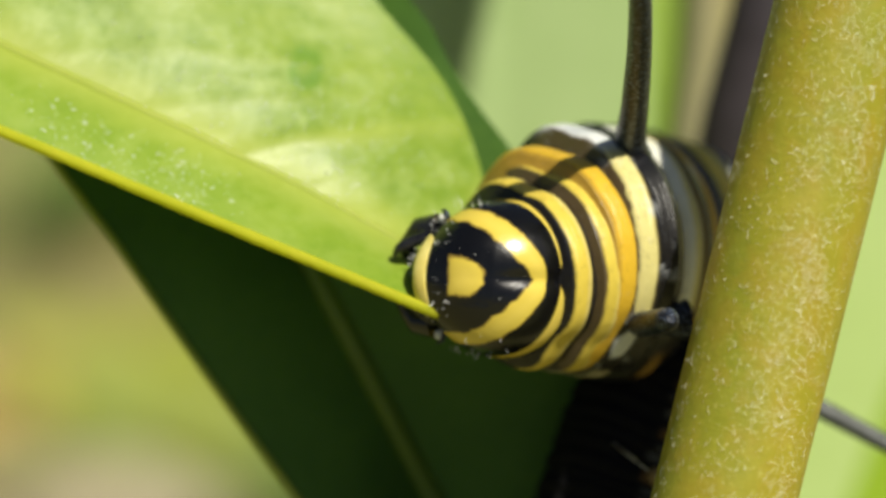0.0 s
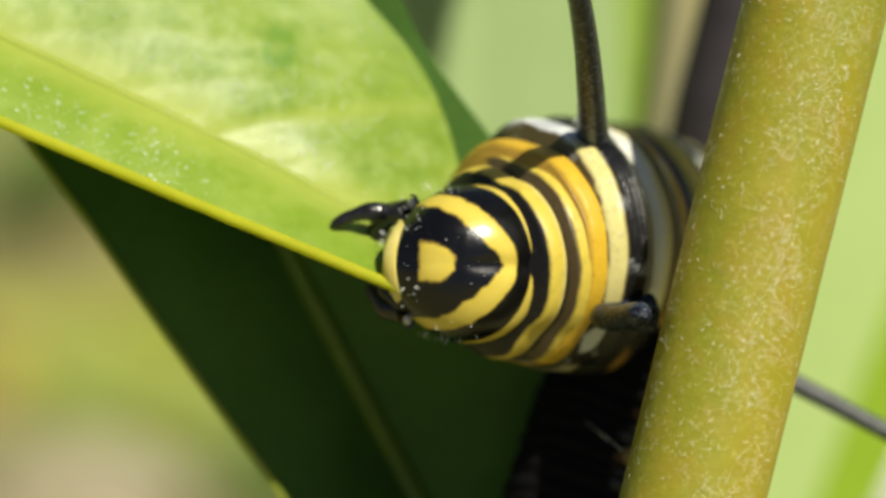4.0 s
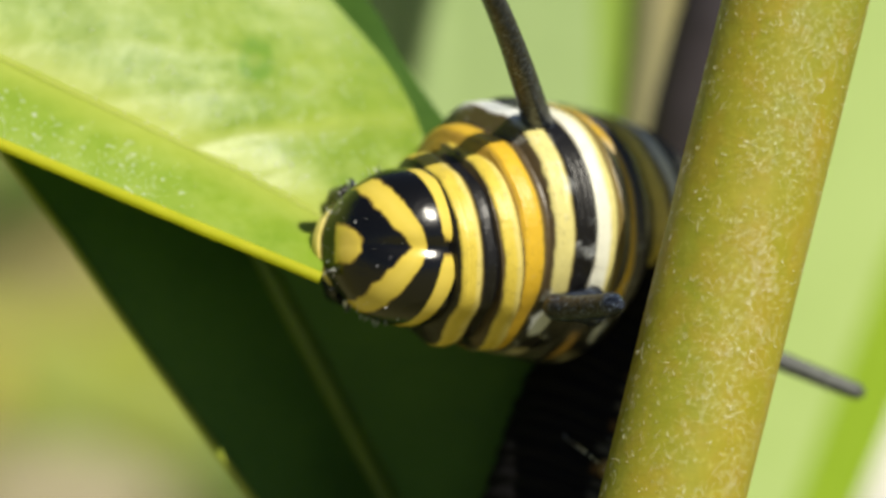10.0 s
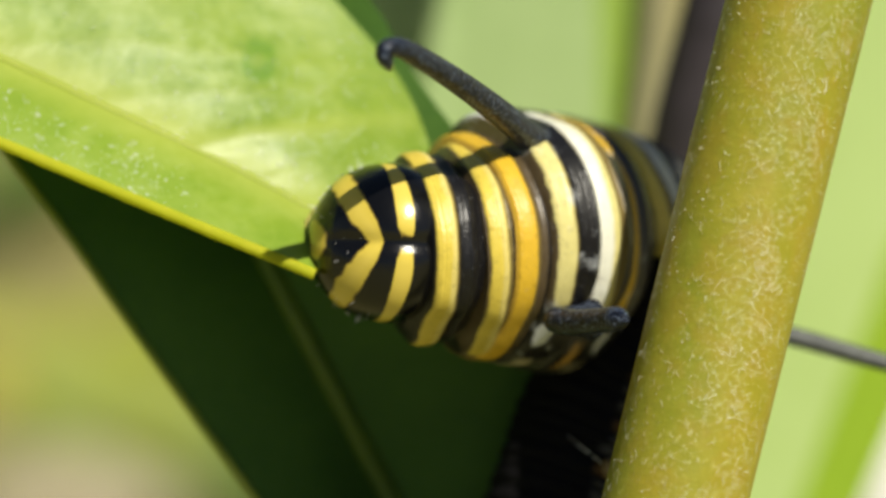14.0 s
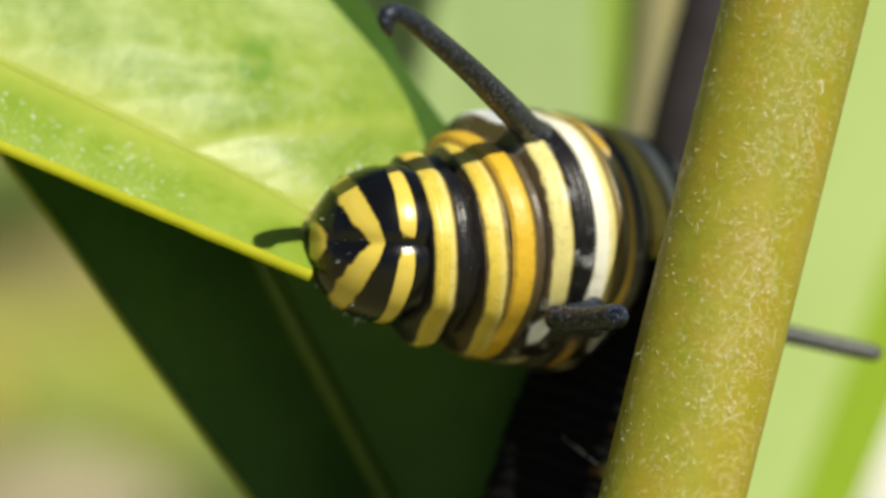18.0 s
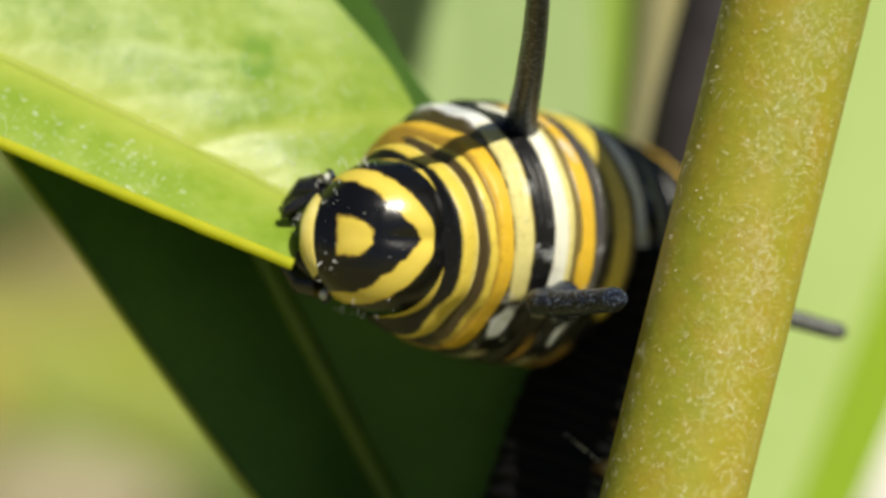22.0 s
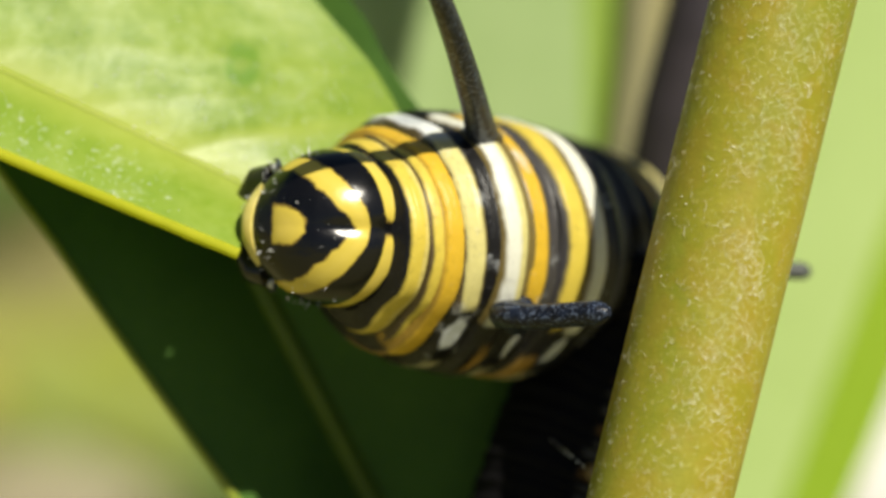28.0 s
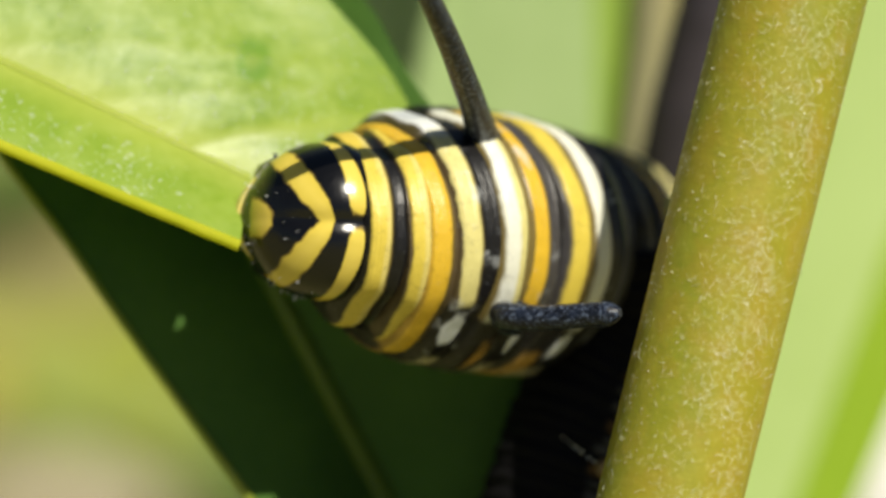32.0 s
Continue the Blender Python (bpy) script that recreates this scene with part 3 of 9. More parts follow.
def leaf_specks():
    """Tiny glinting grains and hairs on the folded strip and the blade."""
    rnd = random.Random(21)
    vs, fs = [], []
    for i in range(1500):
        if i < 260:
            g = NL * (rnd.choice((0.5, 0.53, 0.56, 0.61, 0.63)) + rnd.gauss(0, 0.022))
            while l_mid[int(g)].x > END_X - 0.5:
                g -= 3.3
            k, g = int(g), g - int(g)
            f = 0.25 + 0.7 * rnd.random() ** 0.8
            o = l_mid[k].lerp(l_mid[k + 1], g).lerp(l_low[k].lerp(l_low[k + 1], g), f)
            o.z += 0.12 * math.sin(math.pi * f) + 0.03
        else:
            o = blade_at(min(0.97, 0.66 + rnd.gauss(0, 0.09)), min(0.95, max(0.02, 0.45 + rnd.gauss(0, 0.26))), 0.03)
        way = Vector((1, -0.42 + rnd.uniform(-0.5, 0.5), rnd.uniform(-0.2, 0.2))).normalized()
        up = Vector((0.2, 0.5, 0.8)).normalized()
        side = way.cross(up).normalized()
        ln, th = (rnd.uniform(0.01, 0.07) if rnd.random() < 0.25 else 0.008), rnd.uniform(0.003, 0.010)
        if i >= 260:
            ln, th = ln * 0.6, th * 0.75
        base = len(vs)
        for d in (-1, 1):
            for e in (-1, 1):
                for g in (-1, 1):
                    vs.append((o + way * ln * d + side * th * e + up * th * g) / 1000)
        for q in ((0, 1, 3, 2), (4, 6, 7, 5), (0, 4, 5, 1), (2, 3, 7, 6), (0, 2, 6, 4), (1, 5, 7, 3)):
            fs.append(tuple(base + k for k in q))
    me = bpy.data.meshes.new("grain")
    me.from_pydata(vs, [], fs)
    me.materials.append(M_SPECK)
    ob = new("grain", me)
    ob.parent = lit_leaf
    tagged(ob, "tiny pale glinting grains on the leaf", kind="stuff")


leaf_specks()
bm = bmesh.new()
tube(bm, spline([l_mid[0], l_mid[0] + Vector((-1.2, -0.4, -0.4)), (-31.62, 12.86, -5.40)], 8), lambda f: 0.4, 12)
part("petiole", bm, M_RIB, lit_leaf)
morsels = []
for right_x, left_x in MORSELS:
    bm = bmesh.new()
    mid, low = strip_cut(left_x, right_x)
    sheet(bm, mid, low, 10, 0.2, 0.12, 0.05, 4.0, caps=False, rib=0.8)
    flat_faces = len(bm.faces)
    tube(bm, low, lambda f: 0.135, 12, 0.05, 5.0)
    for k, f in enumerate(bm.faces):
        f.material_index = 1 if k >= flat_faces else 0
    morsels.append(part("morsel", bm, (M_STRIP, M_MARGIN), lit_leaf))

# ---- plants out of focus behind ----
def far_leaf(parent, base, tip, width, blade, rib, rib_w, face=0.0, label=""):
    """A long pointed leaf; face turns its halves up or down towards the lens."""
    base, tip = Vector(base), Vector(tip)
    way = (tip - base).normalized()
    side = way.cross(Vector((0, 0, 1))).normalized()
    n = 24
    mid = [base.lerp(tip, k / (n - 1)) for k in range(n)]
    wid = [width * 0.5 * (math.sin(math.pi * min(1, (k / (n - 1)) ** 0.8)) + 0.02) for k in range(n)]
    left = [m - side * w + Vector((0, 0, face * w)) for m, w in zip(mid, wid)]
    right = [m + side * w + Vector((0, 0, face * w)) for m, w in zip(mid, wid)]
    return build_leaf(parent, mid, left, right, blade, rib, rib_w, 0.3, 0.05, label=label, flat_rib=True)


def petiole(leaf, base, joint, material):
    """A curved stalk from a leaf's base to the stem that carries it."""
    base, joint = Vector(base), Vector(joint)
    bm = bmesh.new()
    tube(bm, spline([base + Vector((0, 0.6, 0)), base, base.lerp(joint, 0.5) + Vector((0, -0.8, 0)), joint], 14), lambda f: 0.45 + 0.25 * f, 12)
    part("petiole", bm, material, leaf)


def far_plant(p, top, label):
    pl = plant_at(p, label)
    bm = bmesh.new()
    tube(bm, straight([top, p, to_ground(p) - (BASE.inverted().to_3x3() @ Vector((0, 0, 4)))], 12), lambda f: 1.8, 14)
    part("stem", bm, M_PALE, pl)
    return pl


right_plant = far_plant(Vector((15.19, -27.84, -40.00)), Vector((25.94, 26.43, -44.00)), "milkweed plant with bright green leaves out of focus")
lime_leaf = far_leaf(right_plant, (4.98, -19.54, -36.00), (19.29, 19.25, -34.00), 8.0, M_FAR, M_FARRIB, 2.0, 0.05, "broad bright green leaf with a pale midrib")
petiole(lime_leaf, (4.98, -19.54, -36.00), (16.20, -22.95, -40.40), M_FARRIB)
mid_plant = far_plant(Vector((3.41, -30.24, -42.00)), Vector((3.92, 34.86, -46.00)), "pale green milkweed plant far out of focus")
pale_leaf = far_leaf(mid_plant, (-0.77, -18.55, -30.00), (-0.25, 34.00, -30.00), 10.5, M_PALE, M_PALE, 0.8, 0.02, "broad pale green leaf")
petiole(pale_leaf, (-0.77, -18.55, -30.00), (3.46, -24.48, -42.30), M_PALE)
green_leaf = far_leaf(mid_plant, (4.03, -17.10, -32.00), (4.21, 29.26, -32.00), 5.4, M_MIDGREEN, M_MIDGREEN, 0.8, 0.0, "bright green leaf")
petiole(green_leaf, (4.03, -17.10, -32.00), (3.51, -22.57, -42.50), M_MIDGREEN)
dry = plant_at((7.29, -8.04, -30.00), "dark dry stalk behind the plants", "dry_stalk")
bm = bmesh.new()
tube(bm, straight([(8.68, 14.13, -14.00), (7.31, 6.69, -15.00), (6.62, 4.00, -16.00), (6.19, 1.72, -17.00), (5.84, -5.73, -20.00), to_ground((5.84, -5.73, -20.00)) - (BASE.inverted().to_3x3() @ Vector((0, 0, 4)))], 8), lambda f: 1.0, 12)
part("stem", bm, M_DRY, dry)
bm = bmesh.new()
tube(bm, straight([(7.46, 18.45, -31.30), (6.52, 6.75, -31.30), (5.95, 2.50, -31.30), (5.95, -6.36, -31.30), to_ground((5.95, -6.36, -31.30)) - (BASE.inverted().to_3x3() @ Vector((0, 0, 4)))], 8), lambda f: 0.5, 12)
part("side_shoot", bm, M_DULL, dry, "tan dry side shoot")


def stone(at, size, seed, mat):
    bm = bmesh.new()
    bmesh.ops.create_icosphere(bm, subdivisions=3, radius=1)
    for v in bm.verts:
        k = 1 + 0.25 * noise.noise(v.co * 1.3 + Vector((seed, 0, 0)))
        v.co = Vector((v.co.x * k, v.co.y * k * 0.8, v.co.z * k * 0.5)) * size * 1000
    ob = part("pebble", bm, mat, None, at=Matrix.Translation(Vector(at) + Vector((0, 0, size * 0.3))))
    tagged(ob, "pale grey garden pebble lying on the soil", "stone", "pebbles on the soil")


def tuft(at, size, count, seed, material, name, label, category, rises=(0.5, 1.2), wide=0.14):
    """Low growth: a rosette of pointed blades."""
    rnd = random.Random(seed)
    t = thing(name, Matrix.Translation(Vector(at)), label, category, "low plants on the soil")
    for i in range(count):
        a, rise = rnd.uniform(0, 2 * math.pi), rnd.uniform(*rises)
        length = size * rnd.uniform(0.7, 1.2) * 1000
        out = Vector((math.cos(a), math.sin(a), 0))
        path = [out * length * f * math.cos(rise) + Vector((0, 0, length * f * math.sin(rise) * (1 - 0.35 * f))) for f in (0, 0.25, 0.5, 0.75, 1)]
        side = Vector((-out.y, out.x, 0)) * length * wide
        wid = (0.25, 0.8, 1.0, 0.7, 0.05)
        bm = bmesh.new()
        mid = spline(path, 10)
        sheet(bm, [m - side * lerp_table(k / 9, list(zip((0, 0.25, 0.5, 0.75, 1), wid))) for k, m in enumerate(mid)],
              [m + side * lerp_table(k / 9, list(zip((0, 0.25, 0.5, 0.75, 1), wid))) for k, m in enumerate(mid)], 4, 0.4)
        part("blade", bm, material, t, at=Matrix.Translation(Vector(at)))


M_PINKSTONE = plain_material("pale_pebble", (0.36, 0.31, 0.20), (0.46, 0.40, 0.28), 60, 0.8)
M_SPROUT = leaf_material("leaf_sprout", (0.30, 0.38, 0.08), (0.38, 0.46, 0.12), (0.44, 0.50, 0.16), (0.45, 0.55, 0.10), 0.3, 40)
M_HERB = leaf_material("leaf_herb", (0.10, 0.18, 0.02), (0.14, 0.23, 0.03), (0.18, 0.28, 0.04), (0.2, 0.35, 0.02), 0.25, 40)
stone((-0.118, 0.884, 0.000), 0.022, 1.0, M_PINKSTONE)
stone((-0.137, 0.892, 0.000), 0.018, 2.0, M_PINKSTONE)
stone((-0.098, 0.880, 0.000), 0.016, 5.0, M_PINKSTONE)
stone((0.147, 0.884, 0.000), 0.06, 3.0, M_QUARTZ)
stone((0.165, 0.922, 0.000), 0.05, 4.0, M_QUARTZ)
LOW = (0.12, 0.40)
tuft((-0.085, 0.945, 0.000), 0.055, 14, 3, M_SPROUT, "seedling", "pale green low seedling on the soil", "seedling", LOW, 0.30)
tuft((-0.118, 0.985, 0.000), 0.050, 14, 11, M_LIME, "seedling", "yellow-green low seedling on the soil", "seedling", LOW, 0.30)
tuft((-0.120, 0.940, 0.000), 0.040, 12, 17, M_LIME, "seedling", "yellow-green low seedling on the soil", "seedling", LOW, 0.30)
tuft((-0.050, 0.880, 0.000), 0.045, 14, 5, M_HERB, "seedling", "deep green low seedling on the soil", "seedling")
tuft((-0.150, 1.090, 0.000), 0.06, 14, 13, M_HERB, "seedling", "deep green low seedling on the soil", "seedling")
tuft((-0.158, 0.940, 0.000), 0.04, 9, 7, M_STRAW, "dry_tuft", "dry straw-coloured tuft on the soil", "dry grass", LOW, 0.2)


def silk():
    """A slack thread from the shaded leaf to the stem, beaded with bright specks."""
    rnd = random.Random(12)
    path = spline([(1.79, -3.16, -5.60), (2.68, -4.05, -3.20), (3.35, -4.56, -1.60), (4.03, -5.06, 0.40)], 40)
    bm = bmesh.new()
    tube(bm, path, lambda f: 0.0012, 5)
    t = thing("silk_thread", BASE.copy(), "fine silk thread with bright specks between leaf and stem", "silk thread")
    line = part("thread", bm, M_SPECK, t)
    for k in (6, 11, 14, 16, 19, 21, 22, 24, 27, 29, 33):
        bm = bmesh.new()
        bmesh.ops.create_icosphere(bm, subdivisions=1, radius=rnd.uniform(0.02, 0.04), matrix=Matrix.Translation(path[k]))
        part("speck", bm, M_SPECK, line)


silk()

# ---- caterpillar ----
caterpillar = thing("caterpillar", BASE.copy(), "black, yellow and white striped caterpillar chewing a leaf edge", "caterpillar")
HEAD_R = 1.795


IN_EDGE = [(-50, 50), (-35, 47), (0, 42), (18, 35), (36, 20), (50, 6), (55, 0), (59, -4)]
OUT_EDGE = [(-50, 62), (-20, 59), (20, 52), (38, 42), (50, 30), (58, 18), (63, 9), (65.5, 0), (68, -6)]
IN_TWO = [(-40, 83), (20, 80), (45, 73), (62, 61), (69, 44), (73, 20), (75, 4), (77, -4)]
OUT_TWO = [(-40, 90), (30, 85), (60, 76), (77, 62), (83, 42), (85, 20), (84, 4), (85, -4)]


def head_mark(th, la):
    """How far inside a yellow mark a place of the head lies; th along the midline from the face, la to the side, in degrees."""
    la = abs(la)
    one = min(la - lerp_table(th, IN_EDGE), lerp_table(th, OUT_EDGE) - la)
    two = min(la - lerp_table(th, IN_TWO), lerp_table(th, OUT_TWO) - la, la - 4)
    half = 13.5 if th < 2 else 13.5 - 8.5 * ((th - 2) / 16.5) ** 2
    face = min(th + 8, 18.5 - th, half - la)
    return max(one, two, face)


def build_head():
    bm = bmesh.new()
    mark = bm.verts.layers.float.new("mark")
    nu, nv = 150, 96
    rows = []
    for j in range(nv + 1):
        la = -90 + 180 * j / nv
        row = []
        for i in range(nu):
            th = -180 + 360 * i / nu
            a, b = radians(th), radians(la)
            r = HEAD_R
            r *= 1 + 0.05 * math.sin(abs(b) * 2.2) * max(0, math.cos(a - 0.8))       # two lobes
            r *= 1 - 0.045 * math.exp(-(la / 6.0) ** 2) * max(0, min(1, (th - 20) / 25)) * (1 if th < 130 else 0)
            r *= 1 - 0.10 * max(0, math.cos(a + 1.3)) ** 2                             # flatter towards the mouth
            r *= 1 + 0.15 * math.exp(-((th - 88) / 36) ** 2) * math.cos(b)                # longer towards the crown
            r *= 1 + 0.10 * math.exp(-((th + 35) / 15) ** 2 - (la / 27) ** 2)                # the front above the mouth stands out
            edge = head_mark(th, la)
            r *= 1 + 0.006 * max(-1, min(1, edge / 3)) * (1 if -12 < th < 24 and abs(la) < 20 else 0)
            v = bm.verts.new((r * math.cos(b) * math.sin(a), r * math.sin(b) * 1.0, r * math.cos(b) * math.cos(a)))
            v[mark] = max(0.0, min(1.0, 0.5 + edge / 40))
            row.append(v)
        rows.append(row)
    for a, b in zip(rows, rows[1:]):
        for i in range(nu):
            bm.faces.new((a[i], a[(i + 1) % nu], b[(i + 1) % nu], b[i]))
    bmesh.ops.remove_doubles(bm, verts=bm.verts, dist=0.0005)
    bmesh.ops.recalc_face_normals(bm, faces=bm.faces)
    return part("head", bm, M_HEAD, caterpillar, "glossy black head with yellow chevrons")


def on_head(th, la, r=1.0):
    a, b = radians(th), radians(la)
    return Vector((math.cos(b) * math.sin(a), math.sin(b), math.cos(b) * math.cos(a))) * HEAD_R * r


head = build_head()
# upper lip: a curved pale plate in front of the mouth
def lip_plate():
    bm = bmesh.new()
    rows = []
    for i in range(9):
        v = i / 8 * 2 - 1
        row = []
        for k in range(25):
            u = k / 24 * 2 - 1
            notch = 3.0 * math.exp(-(u / 0.25) ** 2) if v < 0 else 0.0
            th = -35 + v * 7.5 * (1 - 0.45 * abs(u) ** 3) + notch * -v
            bulge = 0.05 * (1 - v * v) * (1 - u * u)
            row.append(bm.verts.new(on_head(th, u * 30 * (1 - 0.06 * v), 0.975 + 0.09 * math.exp(-(u * 30 / 27) ** 2) + bulge)))
        rows.append(row)
    for a, b in zip(rows, rows[1:]):
        for k in range(24):
            bm.faces.new((a[k], a[k + 1], b[k + 1], b[k]))
    rim = rows[0] + [r[-1] for r in rows[1:]] + rows[-1][-2::-1] + [r[0] for r in rows[-2:0:-1]]
    low = [bm.verts.new(v.co * 0.90) for v in rim]
    for k in range(len(rim)):
        n = (k + 1) % len(rim)
        bm.faces.new((rim[k], low[k], low[n], rim[n]))
    bm.faces.new(low)
    bmesh.ops.recalc_face_normals(bm, faces=bm.faces)
    return bm


labrum = part("labrum", lip_plate(), M_LABRUM, head, "pale yellow upper lip")
turned = Matrix.Rotation(radians(22), 3, "Y")
forelegs = []
for s in (-1, 1):
    bm = bmesh.new()
    tube(bm, [on_head(-62, s * 42, 0.9), on_head(-70, s * 34, 1.06), on_head(-76, s * 20, 1.12), on_head(-82, s * 6, 1.08)], lambda f: 0.34 * (1 - 0.6 * f), 14)
    part("mandible", bm, M_CLAW, head)
    bm = bmesh.new()
    tube(bm, spline([on_head(-38, s * 50, 0.94), on_head(-44, s * 53, 1.02), on_head(-50, s * 52, 1.06)], 8), lambda f: 0.06 * (1 - 0.6 * f), 10)
    part("antenna", bm, M_BLACK, head)
    bm = bmesh.new()
    bmesh.ops.create_uvsphere(bm, u_segments=18, v_segments=12, radius=0.12, matrix=Matrix.Translation(on_head(-52, s * 50, 0.96)))
    part("palp", bm, M_SPOT, head, "pale jointed mouth feeler")
    # an upper leg that reaches out over the leaf, tapered to a claw
    k = 1.0 if s > 0 else 0.6
    path = spline([turned @ Vector(p) for p in ((-0.9, s * 0.8, -0.5), (-1.45, s * 1.05, -0.05), (-1.95, s * 1.10, 0.12), (-1.95 - 0.50 * k, s * 0.98, 0.16), (-1.95 - 0.85 * k, s * 0.76, 0.10), (-1.95 - 0.95 * k, s * 0.58, 0.0))], 40)
    bm = bmesh.new()
    tube(bm, path, lambda f: 0.25 * (1 - f) ** 0.7 * (1 + 0.13 * math.sin(f * 19)) + 0.03, 18, 0.05)
    forelegs.append(part("foreleg", bm, M_CLAW, head, "glossy black clawed foreleg"))


def head_bristles():
    rnd = random.Random(9)
    vs, fs = [], []
    for i in range(270):
        th, la = rnd.uniform(-80, 75), rnd.uniform(-75, 75)
        if head_mark(th, la) > -1.5 and rnd.random() < 0.85:
            continue
        o = on_head(th, la, 1.0)
        n = o.normalized()
        t = n.orthogonal().normalized()
        u = n.cross(t)
        size = rnd.uniform(0.006, 0.017)
        tall = rnd.choice((rnd.uniform(0.02, 0.09), rnd.uniform(0.05, 0.2), 0.015, 0.015))
        lean = (t * rnd.uniform(-1, 1) + u * rnd.uniform(-1, 1)) * 0.5 * tall
        base = len(vs)
        for k in range(5):
            a = 2 * math.pi * k / 5
            vs.append((o + (t * math.cos(a) + u * math.sin(a)) * size) / 1000)
        for k in range(5):
            a = 2 * math.pi * k / 5
            vs.append((o + n * tall + lean + (t * math.cos(a) + u * math.sin(a)) * size * 0.4) / 1000)
        for k in range(5):
            fs.append((base + k, base + (k + 1) % 5, base + 5 + (k + 1) % 5, base + 5 + k))
        fs.append(tuple(base + 5 + k for k in range(5)))
    me = bpy.data.meshes.new("bristle")
    me.from_pydata(vs, [], fs)
    me.materials.append(M_SPECK)
    ob = new("bristle", me)
    ob.parent = head
    tagged(ob, "tiny pale bristles and dust on the head", kind="stuff")


head_bristles()


# The flank's cream and amber carry the underside's shade in their colour.
BROWN, FLANK_SHADE_CREAM, FLANK_SHADE_AMBER, SPOT = (0.085, 0.060, 0.028), (0.46, 0.42, 0.26), (0.42, 0.25, 0.055), (0.60, 0.63, 0.64)
# Grey of a rear stripe, with the stem's shadow put into it.
STEM_SHADE_GREY = (0.11, 0.11, 0.10)
# Cream and amber of the bent-down body, with its shade in the colour.
REAR_SHADE_CREAM, REAR_SHADE_AMBER = (0.075, 0.072, 0.058), (0.11, 0.062, 0.02)


def body_ring(radius, taper, bow, edge, bands, spot, flank, seed, white_crest=False, reach=0.78):
    """One ring of the body along x, in millimetres: bands of (start, end, colour, height), folds standing proud where they are
    pale; the ring's front and rear dive under its neighbours, its sides sweep forward by the bow."""
    x0, x1 = bands[0][0], bands[-1][1]
    lo, hi = x0 - 0.16, x1 + 0.40
    span = hi - lo

    def height(x):
        h = 0.0
        for a, b, c, k in bands:
            h += k * (math.tanh((x - a) / 0.05) - math.tanh((x - b) / 0.05)) / 2
        if x < x0:
            h -= 0.06 + 2.2 * (x0 - x)
        if x > x1:
            h -= 0.08 + 0.7 * (x - x1)
        return h

    def stops(rows, first=BLACK):
        return [(0.0, first)] + [((a - lo) / span, c) for a, b, c in rows] + [((rows[-1][1] - lo) / span, BLACK)]

    bm = bmesh.new()
    band = bm.verts.layers.float.new("band")
    around = bm.verts.layers.float.new("around")
    crest = bm.verts.layers.float.new("crest")
    dab = bm.verts.layers.float.new("dab")
    nu, sides = 56, 88
    rows = []
    for i in range(nu + 1):
        x = lo + span * i / nu
        row = []
        for k in range(sides):
            a = 2 * math.pi * k / sides
            deg = abs(math.degrees(math.atan2(math.sin(a), math.cos(a))))
            wob = 0.04 * noise.noise(Vector((x * 2.2, math.cos(a) * 2.5, math.sin(a) * 2.5 + seed)))
            r = radius * (1 + taper * x) + height(x) + wob
            r += 0.10 * math.exp(-((deg - 92) / 17) ** 2) - 0.10 * math.exp(-((deg - 62) / 13) ** 2)
            along = x + wob * 0.8 - bow * (1 - math.cos(a))
            v = bm.verts.new((along, r * math.sin(a), r * math.cos(a)))
            v[band] = i / nu
            v[around] = deg * (reach if math.sin(a) > 0 else 1.0) / 180
            v[dab] = max(0.0, 1 - ((x - spot[0]) / spot[1]) ** 2 - ((deg - spot[2]) / spot[3]) ** 2) if spot else 0.0
            v[crest] = max(0.0, math.sin(a)) if white_crest else 0.0
            row.append(v)
        rows.append(row)
    for a, b in zip(rows, rows[1:]):
        for k in range(sides):
            bm.faces.new((a[k], a[(k + 1) % sides], b[(k + 1) % sides], b[k]))
    hollow = bm.verts.new((lo + 1.3, 0, 0))
    for k in range(sides):
        bm.faces.new((hollow, rows[0][(k + 1) % sides], rows[0][k]))
    bm.faces.new(rows[-1][::-1])
    bmesh.ops.recalc_face_normals(bm, faces=bm.faces)
    skin = skin_material("ring_skin", stops([(a, b, c) for a, b, c, k in bands], bands[0][2]),
                         spot, flank and (flank[0], flank[1], stops(flank[2])), edge, seed, white_crest)
    return part("body_segment", bm, skin, caterpillar)


